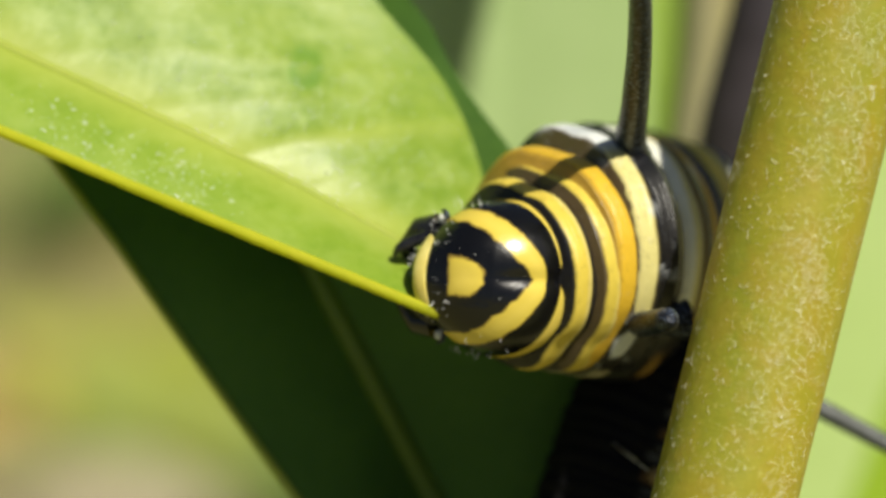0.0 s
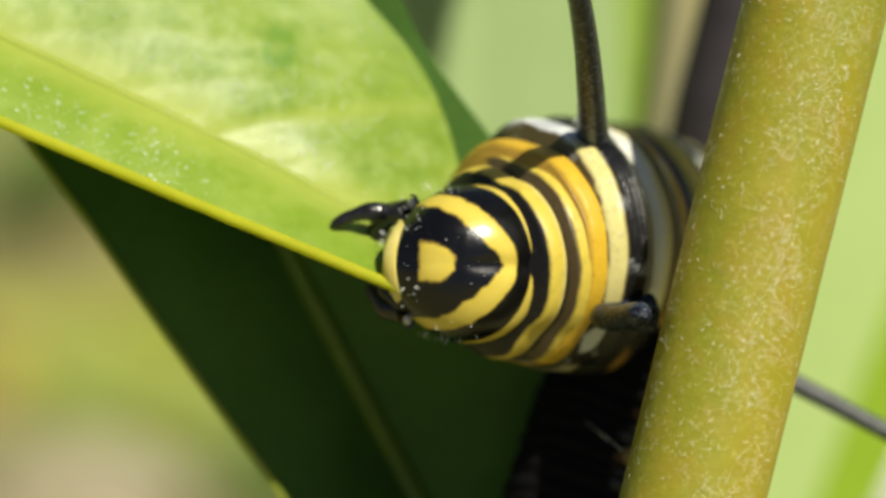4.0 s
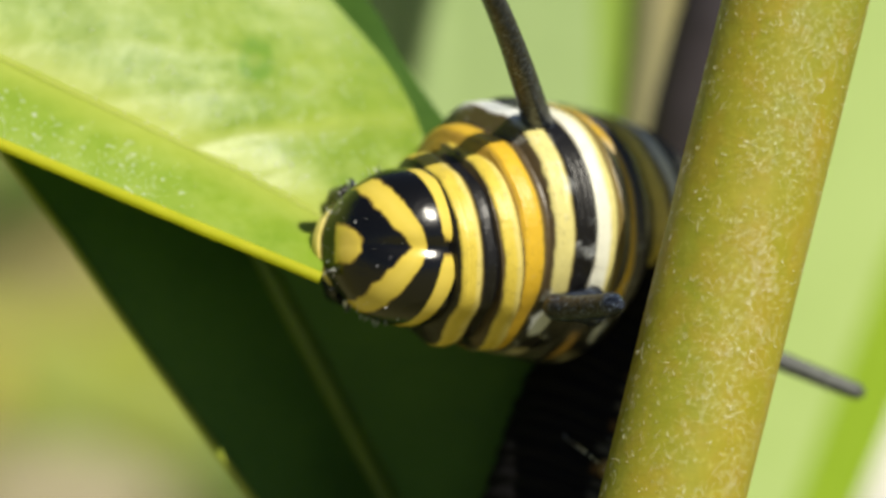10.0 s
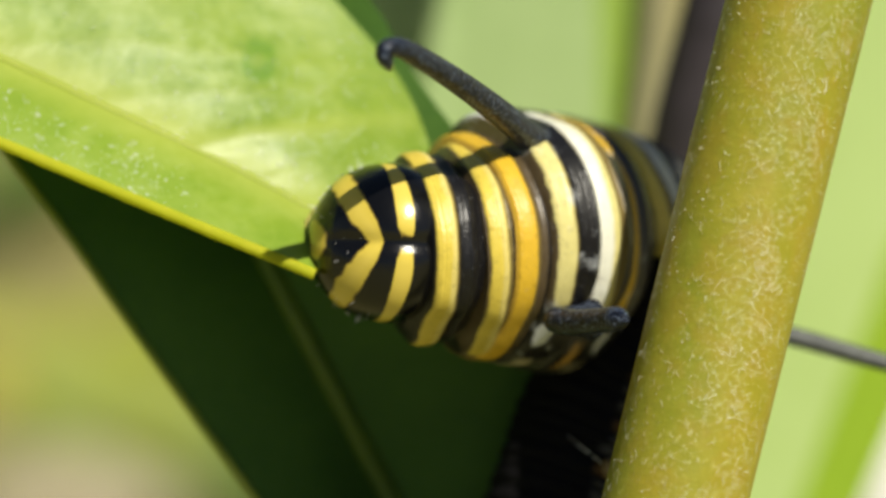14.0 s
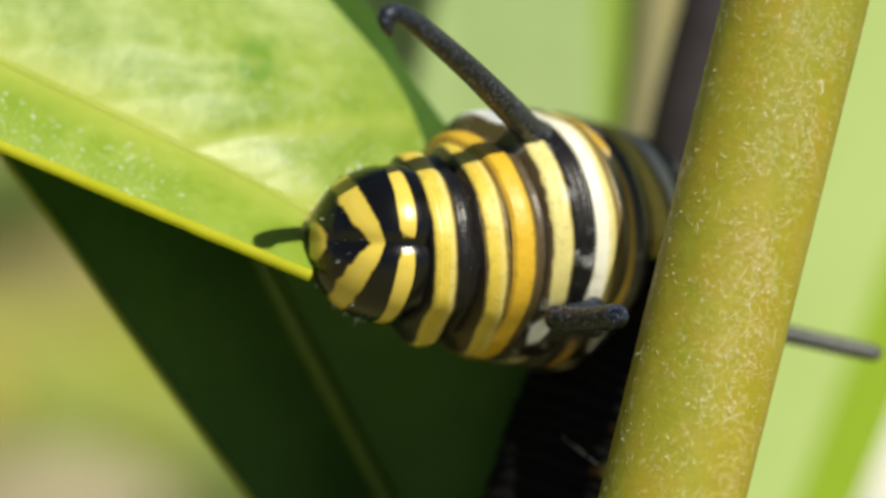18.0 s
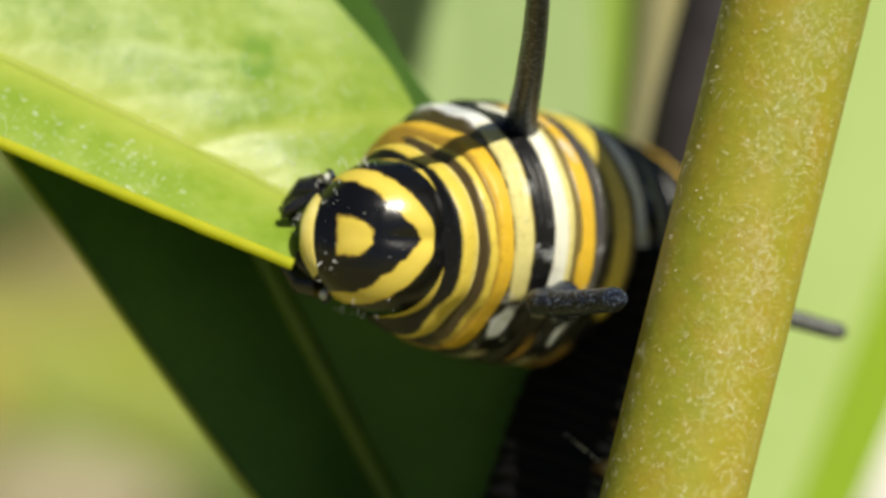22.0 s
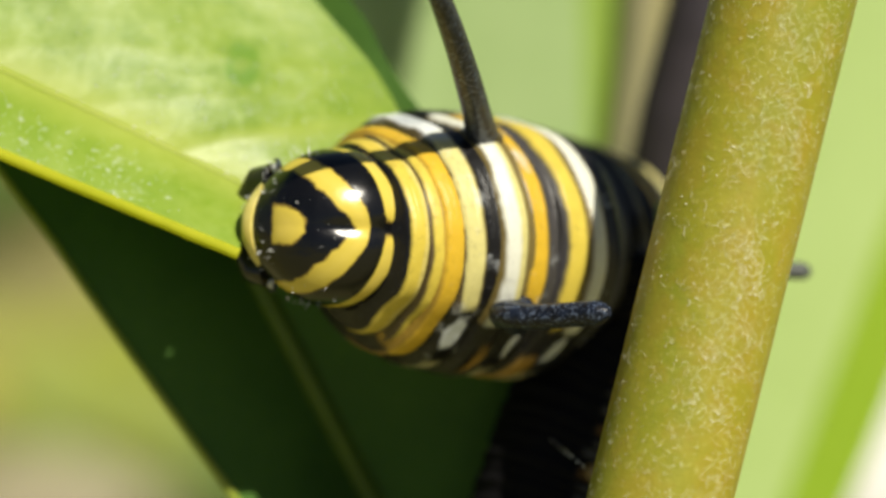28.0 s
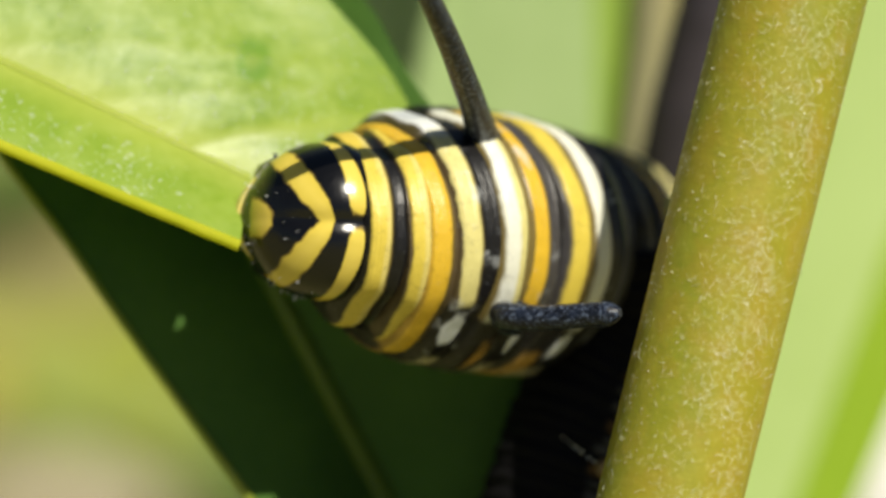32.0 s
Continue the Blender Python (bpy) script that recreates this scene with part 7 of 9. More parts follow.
        (26, mm(2.25, 0.39, -5.09, -13, 44, 2)), (26.5, mm(1.81, 0.41, -3.69, -13, 44, 2)), (27, mm(1.74, 0.44, -3.61, -13, 44, 2)),
        (27.5, mm(2.16, 0.32, -5.05, -13, 44, 2)), (28, mm(1.82, 0.39, -3.67, -13, 44, 2)), (28.5, mm(1.68, 0.21, -3.71, -13, 44, 2)),
        (29, mm(1.67, 0.43, -3.63, -13, 44, 2)), (29.5, mm(1.62, 0.3, -3.38, -13, 44, 2)), (29.6, mm(1.74, 0.33, -3.67, -13, 44, 2)),
        (29.7, mm(1.78, 0.33, -3.75, -13, 44, 2)), (30, mm(1.78, 0.33, -3.74, -13, 44, 2)), (30.5, mm(1.59, 0.27, -3.74, -13, 44, 2)),
        (31, mm(1.7, 0.3, -3.69, -13, 44, 2)), (31.5, mm(1.58, 0.22, -3.5, -13, 44, 2)), (32, mm(1.67, 0.39, -3.68, -13, 44, 2)),])
    walk(rings[8], [
        (0, mm(4.09, 0.2, -8.04, -13, 48, 0)), (0.5, mm(4.09, 0.22, -7.74, -13, 48, 0)), (0.7, mm(4.09, 0.28, -7.56, -13, 48, 0)),
        (1, mm(4.09, 0.33, -7.39, -13, 48, 0)), (1.5, mm(4.09, 0.46, -7.08, -13, 48, 0)), (1.7, mm(4.09, 0.46, -7.03, -13, 48, 0)),
        (1.8, mm(4.09, 0.33, -6.91, -13, 48, 0)), (1.9, mm(4.09, 0.3, -6.93, -13, 48, 0)), (2, mm(4.09, 0.3, -6.93, -13, 48, 0)),
        (2.5, mm(4.09, 0.12, -7.4, -13, 48, 0)), (3, mm(4.09, 0.05, -8.18, -13, 48, 0)), (3.3, mm(4.09, 0.07, -8.07, -13, 48, 0)),
        (3.4, mm(4.09, 0.15, -7.63, -13, 48, 0)), (3.5, mm(4.09, 0.19, -7.44, -13, 48, 0)), (4, mm(4.09, -0.04, -8.24, -13, 48, 0)),
        (4.5, mm(4.09, 0.03, -8.47, -13, 48, 0)), (5, mm(4.09, -0.02, -8.05, -13, 48, 0)), (5.5, mm(4.09, 0.06, -8.38, -13, 48, 0)),
        (6, mm(4.09, 0.04, -8.96, -13, 48, 0)), (6.5, mm(4.09, 0.11, -8.83, -13, 48, 0)), (7, mm(4.09, 0.09, -8.97, -13, 48, 0)),
        (7.5, mm(4.09, 0.16, -8.54, -13, 48, 0)), (8, mm(4.09, 0.3, -8.7, -13, 48, 0)), (8.5, mm(4.07, 0.33, -8.94, -13, 48, 0)),
        (9, mm(4.09, 0.44, -8.66, -13, 48, 0)), (9.5, mm(3.83, 0.42, -8.62, -13, 48, 0)), (10, mm(4.04, 0.47, -8.58, -13, 48, 0)),
        (10.5, mm(4.01, 0.55, -8.62, -13, 48, 0)), (11, mm(4.09, 0.41, -8.06, -13, 48, 0)), (11.5, mm(4.09, 0.32, -8.63, -13, 48, 0)),
        (11.7, mm(4.09, 0.32, -8.63, -13, 48, 0)), (11.8, mm(4.09, 0.34, -8.67, -13, 48, 0)), (11.9, mm(4.09, 0.29, -8.18, -13, 48, 0)),
        (12, mm(4.09, 0.29, -8.52, -13, 48, 0)), (12.5, mm(3.79, 0.34, -8.87, -13, 48, 0)), (13, mm(3.5, 0.34, -7.63, -13, 48, 0)),
        (13.5, mm(3.82, 0.35, -8.61, -13, 48, 0)), (14, mm(4.04, 0.28, -8.71, -13, 48, 0)), (14.5, mm(4.09, 0.15, -8.73, -13, 48, 0)),
        (15, mm(3.76, 0.21, -9.01, -13, 48, 0)), (15.5, mm(3.56, 0.27, -7.93, -13, 48, 0)), (16, mm(3.52, 0.36, -7.74, -13, 48, 0)),
        (16.5, mm(3.45, 0.47, -7.66, -13, 48, 0)), (17, mm(3.82, 0.38, -8.75, -13, 48, 0)), (17.5, mm(3.92, 0.36, -8.72, -13, 48, 0)),
        (18, mm(4.03, 0.35, -8.72, -13, 48, 0)), (18.1, mm(3.66, 0.33, -7.69, -13, 48, 0)), (18.2, mm(3.5, 0.33, -7.74, -13, 48, 0)),
        (18.3, mm(3.37, 0.35, -7.79, -13, 48, 0)), (18.5, mm(3.4, 0.34, -7.78, -13, 48, 0)), (19, mm(3.23, 0.44, -7.74, -13, 48, 0)),
        (19.5, mm(3.39, 0.72, -7.78, -13, 48, 0)), (20, mm(3.29, 0.71, -7.61, -13, 48, 0)), (20.5, mm(3.09, 0.7, -7.5, -13, 48, 0)),
        (21, mm(3.49, 0.32, -7.68, -13, 48, 0)), (21.1, mm(3.51, 0.32, -7.67, -13, 48, 0)), (21.2, mm(3.69, 0.25, -7.81, -13, 48, 0)),
        (21.3, mm(3.71, 0.23, -7.89, -13, 48, 0)), (21.5, mm(3.73, 0.22, -7.94, -13, 48, 0)), (22, mm(3.05, 0.4, -7.71, -13, 48, 0)),
        (22.5, mm(2.37, 0.46, -5.81, -13, 48, 0)), (23, mm(2.7, 0.33, -6.18, -13, 48, 0)), (23.5, mm(2.38, 0.45, -5.78, -13, 48, 0)),
        (23.8, mm(2.39, 0.45, -5.78, -13, 48, 0)), (23.9, mm(2.41, 0.43, -5.79, -13, 48, 0)), (24, mm(2.72, 0.22, -6.34, -13, 48, 0)),
        (24.5, mm(2.97, 0.26, -6.43, -13, 48, 0)), (25, mm(2.73, 0.28, -6.32, -13, 48, 0)), (25.5, mm(2.91, 0.23, -6.46, -13, 48, 0)),
        (26, mm(2.72, 0.32, -6.48, -13, 48, 0)), (26.5, mm(2.28, 0.33, -5.08, -13, 48, 0)), (27, mm(2.21, 0.36, -5, -13, 48, 0)),
        (27.5, mm(2.63, 0.27, -6.44, -13, 48, 0)), (28, mm(2.29, 0.31, -5.06, -13, 48, 0)), (28.5, mm(2.15, 0.18, -5.1, -13, 48, 0)),
        (29, mm(2.14, 0.35, -5.03, -13, 48, 0)), (29.5, mm(2.08, 0.25, -4.77, -13, 48, 0)), (29.6, mm(2.21, 0.27, -5.06, -13, 48, 0)),
        (29.7, mm(2.25, 0.27, -5.15, -13, 48, 0)), (30, mm(2.25, 0.27, -5.13, -13, 48, 0)), (30.5, mm(2.06, 0.23, -5.14, -13, 48, 0)),
        (31, mm(2.17, 0.25, -5.09, -13, 48, 0)), (31.5, mm(2.05, 0.19, -4.9, -13, 48, 0)), (32, mm(2.14, 0.31, -5.08, -13, 48, 0)),])
    walk(rings[9], [
        (0, mm(4.13, 0.17, -8.24, -13, 52, -2)), (0.5, mm(4.13, 0.18, -7.95, -13, 52, -2)), (0.7, mm(4.13, 0.22, -7.77, -13, 52, -2)),
        (1, mm(4.13, 0.25, -7.6, -13, 52, -2)), (1.5, mm(4.13, 0.34, -7.28, -13, 52, -2)), (1.7, mm(4.13, 0.34, -7.24, -13, 52, -2)),
        (1.8, mm(4.13, 0.25, -7.12, -13, 52, -2)), (1.9, mm(4.13, 0.24, -7.14, -13, 52, -2)), (2, mm(4.13, 0.24, -7.14, -13, 52, -2)),
        (2.5, mm(4.13, 0.12, -7.6, -13, 52, -2)), (3, mm(4.13, 0.07, -8.39, -13, 52, -2)), (3.3, mm(4.13, 0.08, -8.28, -13, 52, -2)),
        (3.4, mm(4.13, 0.14, -7.83, -13, 52, -2)), (3.5, mm(4.13, 0.16, -7.65, -13, 52, -2)), (4, mm(4.13, 0, -8.45, -13, 52, -2)),
        (4.5, mm(4.13, 0.05, -8.67, -13, 52, -2)), (5, mm(4.13, 0.02, -8.26, -13, 52, -2)), (5.5, mm(4.13, 0.07, -8.59, -13, 52, -2)),
        (6, mm(4.13, 0.06, -9.16, -13, 52, -2)), (6.5, mm(4.13, 0.11, -9.03, -13, 52, -2)), (7, mm(4.13, 0.09, -9.17, -13, 52, -2)),
        (7.5, mm(4.13, 0.14, -8.75, -13, 52, -2)), (8, mm(4.13, 0.23, -8.91, -13, 52, -2)), (8.5, mm(4.13, 0.25, -9.19, -13, 52, -2)),
        (9, mm(4.13, 0.33, -8.87, -13, 52, -2)), (9.5, mm(4.13, 0.31, -9.49, -13, 52, -2)), (10, mm(4.13, 0.35, -8.9, -13, 52, -2)),
        (10.5, mm(4.13, 0.4, -9.03, -13, 52, -2)), (11, mm(4.13, 0.31, -8.27, -13, 52, -2)), (11.5, mm(4.13, 0.24, -8.84, -13, 52, -2)),
        (11.7, mm(4.13, 0.24, -8.84, -13, 52, -2)), (11.8, mm(4.13, 0.26, -8.88, -13, 52, -2)), (11.9, mm(4.13, 0.22, -8.38, -13, 52, -2)),
        (12, mm(4.13, 0.23, -8.73, -13, 52, -2)), (12.5, mm(4.13, 0.26, -9.84, -13, 52, -2)), (13, mm(3.99, 0.26, -9.01, -13, 52, -2)),
        (13.5, mm(4.13, 0.27, -9.5, -13, 52, -2)), (14, mm(4.13, 0.22, -9.03, -13, 52, -2)), (14.5, mm(4.13, 0.13, -8.93, -13, 52, -2)),
        (15, mm(4.13, 0.17, -10.05, -13, 52, -2)), (15.5, mm(4.06, 0.21, -9.3, -13, 52, -2)), (16, mm(4.02, 0.27, -9.12, -13, 52, -2)),
        (16.5, mm(3.94, 0.35, -9.04, -13, 52, -2)), (17, mm(4.13, 0.29, -9.66, -13, 52, -2)), (17.5, mm(4.13, 0.27, -9.36, -13, 52, -2)),
        (18, mm(4.13, 0.26, -9.05, -13, 52, -2)), (18.1, mm(4.13, 0.26, -9.01, -13, 52, -2)), (18.2, mm(3.99, 0.25, -9.12, -13, 52, -2)),
        (18.3, mm(3.87, 0.26, -9.16, -13, 52, -2)), (18.5, mm(3.9, 0.26, -9.15, -13, 52, -2)), (19, mm(3.73, 0.33, -9.12, -13, 52, -2)),
        (19.5, mm(3.88, 0.52, -9.16, -13, 52, -2)), (20, mm(3.79, 0.51, -8.99, -13, 52, -2)), (20.5, mm(3.59, 0.5, -8.88, -13, 52, -2)),
        (21, mm(3.99, 0.24, -9.06, -13, 52, -2)), (21.1, mm(4.01, 0.25, -9.04, -13, 52, -2)), (21.2, mm(4.13, 0.2, -9.06, -13, 52, -2)),
        (21.3, mm(4.13, 0.19, -9.06, -13, 52, -2)), (21.5, mm(4.13, 0.18, -9.07, -13, 52, -2)), (22, mm(3.54, 0.3, -9.09, -13, 52, -2)),
        (22.5, mm(2.86, 0.34, -7.19, -13, 52, -2)), (23, mm(3.19, 0.25, -7.55, -13, 52, -2)), (23.5, mm(2.88, 0.34, -7.15, -13, 52, -2)),
        (23.8, mm(2.88, 0.33, -7.16, -13, 52, -2)), (23.9, mm(2.91, 0.32, -7.17, -13, 52, -2)), (24, mm(3.22, 0.18, -7.72, -13, 52, -2)),
        (24.5, mm(3.46, 0.21, -7.81, -13, 52, -2)), (25, mm(3.23, 0.22, -7.7, -13, 52, -2)), (25.5, mm(3.41, 0.18, -7.84, -13, 52, -2)),
        (26, mm(3.22, 0.24, -7.86, -13, 52, -2)), (26.5, mm(2.78, 0.25, -6.46, -13, 52, -2)), (27, mm(2.7, 0.27, -6.38, -13, 52, -2)),
        (27.5, mm(3.13, 0.21, -7.82, -13, 52, -2)), (28, mm(2.79, 0.24, -6.44, -13, 52, -2)), (28.5, mm(2.65, 0.16, -6.48, -13, 52, -2)),
        (29, mm(2.64, 0.26, -6.4, -13, 52, -2)), (29.5, mm(2.58, 0.2, -6.15, -13, 52, -2)), (29.6, mm(2.7, 0.22, -6.44, -13, 52, -2)),
        (29.7, mm(2.75, 0.21, -6.52, -13, 52, -2)), (30, mm(2.74, 0.21, -6.51, -13, 52, -2)), (30.5, mm(2.56, 0.19, -6.51, -13, 52, -2)),
        (31, mm(2.67, 0.2, -6.46, -13, 52, -2)), (31.5, mm(2.55, 0.16, -6.27, -13, 52, -2)), (32, mm(2.64, 0.24, -6.45, -13, 52, -2)),])
    walk(rings[10], [
        (0, mm(4.2, 0.13, -8.44, -13, 56, -4)), (0.5, mm(4.2, 0.14, -8.15, -13, 56, -4)), (0.7, mm(4.2, 0.16, -7.97, -13, 56, -4)),
        (1, mm(4.2, 0.18, -7.8, -13, 56, -4)), (1.5, mm(4.2, 0.22, -7.49, -13, 56, -4)), (1.7, mm(4.2, 0.22, -7.44, -13, 56, -4)),
        (1.8, mm(4.2, 0.18, -7.32, -13, 56, -4)), (1.9, mm(4.2, 0.17, -7.34, -13, 56, -4)), (2, mm(4.2, 0.17, -7.34, -13, 56, -4)),
        (2.5, mm(4.2, 0.11, -7.8, -13, 56, -4)), (3, mm(4.2, 0.08, -8.59, -13, 56, -4)), (3.3, mm(4.2, 0.09, -8.48, -13, 56, -4)),
        (3.4, mm(4.2, 0.12, -8.04, -13, 56, -4)), (3.5, mm(4.2, 0.13, -7.85, -13, 56, -4)), (4, mm(4.2, 0.05, -8.65, -13, 56, -4)),
        (4.5, mm(4.2, 0.08, -8.88, -13, 56, -4)), (5, mm(4.2, 0.06, -8.46, -13, 56, -4)), (5.5, mm(4.2, 0.09, -8.79, -13, 56, -4)),
        (6, mm(4.2, 0.08, -9.37, -13, 56, -4)), (6.5, mm(4.2, 0.1, -9.23, -13, 56, -4)), (7, mm(4.2, 0.1, -9.37, -13, 56, -4)),
        (7.5, mm(4.2, 0.12, -8.95, -13, 56, -4)), (8, mm(4.2, 0.17, -9.11, -13, 56, -4)), (8.5, mm(4.2, 0.18, -9.39, -13, 56, -4)),
        (9, mm(4.2, 0.21, -9.07, -13, 56, -4)), (9.5, mm(4.2, 0.21, -9.69, -13, 56, -4)), (10, mm(4.2, 0.22, -9.1, -13, 56, -4)),
        (10.5, mm(4.2, 0.25, -9.23, -13, 56, -4)), (11, mm(4.2, 0.2, -8.47, -13, 56, -4)), (11.5, mm(4.2, 0.17, -9.04, -13, 56, -4)),
        (11.7, mm(4.2, 0.17, -9.04, -13, 56, -4)), (11.8, mm(4.2, 0.18, -9.08, -13, 56, -4)), (11.9, mm(4.2, 0.16, -8.59, -13, 56, -4)),
        (12, mm(4.2, 0.16, -8.93, -13, 56, -4)), (12.5, mm(4.2, 0.18, -10.04, -13, 56, -4)), (13, mm(4.2, 0.18, -9.57, -13, 56, -4)),
        (13.5, mm(4.2, 0.18, -9.7, -13, 56, -4)), (14, mm(4.2, 0.16, -9.23, -13, 56, -4)), (14.5, mm(4.2, 0.12, -9.13, -13, 56, -4)),
        (15, mm(4.2, 0.14, -10.25, -13, 56, -4)), (15.5, mm(4.2, 0.16, -9.69, -13, 56, -4)), (16, mm(4.2, 0.19, -9.61, -13, 56, -4)),
        (16.5, mm(4.2, 0.22, -9.73, -13, 56, -4)), (17, mm(4.2, 0.19, -9.86, -13, 56, -4)), (17.5, mm(4.2, 0.19, -9.57, -13, 56, -4)),
        (18, mm(4.2, 0.18, -9.26, -13, 56, -4)), (18.1, mm(4.2, 0.18, -9.22, -13, 56, -4)), (18.2, mm(4.2, 0.18, -9.68, -13, 56, -4)),
        (18.3, mm(4.2, 0.18, -10.06, -13, 56, -4)), (18.5, mm(4.2, 0.18, -9.97, -13, 56, -4)), (19, mm(4.2, 0.21, -10.37, -13, 56, -4)),
        (19.5, mm(4.2, 0.31, -10.01, -13, 56, -4)), (20, mm(4.2, 0.3, -10.08, -13, 56, -4)), (20.5, mm(4.1, 0.3, -10.25, -13, 56, -4)),
        (21, mm(4.2, 0.17, -9.63, -13, 56, -4)), (21.1, mm(4.2, 0.17, -9.58, -13, 56, -4)), (21.2, mm(4.2, 0.15, -9.26, -13, 56, -4)),
        (21.3, mm(4.2, 0.14, -9.26, -13, 56, -4)), (21.5, mm(4.2, 0.14, -9.27, -13, 56, -4)), (22, mm(4.06, 0.2, -10.46, -13, 56, -4)),
        (22.5, mm(3.38, 0.22, -8.56, -13, 56, -4)), (23, mm(3.71, 0.18, -8.93, -13, 56, -4)), (23.5, mm(3.39, 0.22, -8.52, -13, 56, -4)),
        (23.8, mm(3.4, 0.22, -8.53, -13, 56, -4)), (23.9, mm(3.42, 0.21, -8.54, -13, 56, -4)), (24, mm(3.73, 0.14, -9.09, -13, 56, -4)),
        (24.5, mm(3.98, 0.15, -9.18, -13, 56, -4)), (25, mm(3.74, 0.16, -9.07, -13, 56, -4)), (25.5, mm(3.92, 0.14, -9.21, -13, 56, -4)),
        (26, mm(3.73, 0.17, -9.23, -13, 56, -4)), (26.5, mm(3.29, 0.18, -7.83, -13, 56, -4)), (27, mm(3.22, 0.19, -7.75, -13, 56, -4)),
        (27.5, mm(3.64, 0.16, -9.19, -13, 56, -4)), (28, mm(3.3, 0.17, -7.81, -13, 56, -4)), (28.5, mm(3.16, 0.13, -7.85, -13, 56, -4)),
        (29, mm(3.15, 0.18, -7.77, -13, 56, -4)), (29.5, mm(3.1, 0.15, -7.52, -13, 56, -4)), (29.6, mm(3.22, 0.16, -7.81, -13, 56, -4)),
        (29.7, mm(3.26, 0.16, -7.9, -13, 56, -4)), (30, mm(3.26, 0.16, -7.88, -13, 56, -4)), (30.5, mm(3.07, 0.14, -7.88, -13, 56, -4)),
        (31, mm(3.18, 0.15, -7.83, -13, 56, -4)), (31.5, mm(3.06, 0.13, -7.65, -13, 56, -4)), (32, mm(3.15, 0.17, -7.83, -13, 56, -4)),])
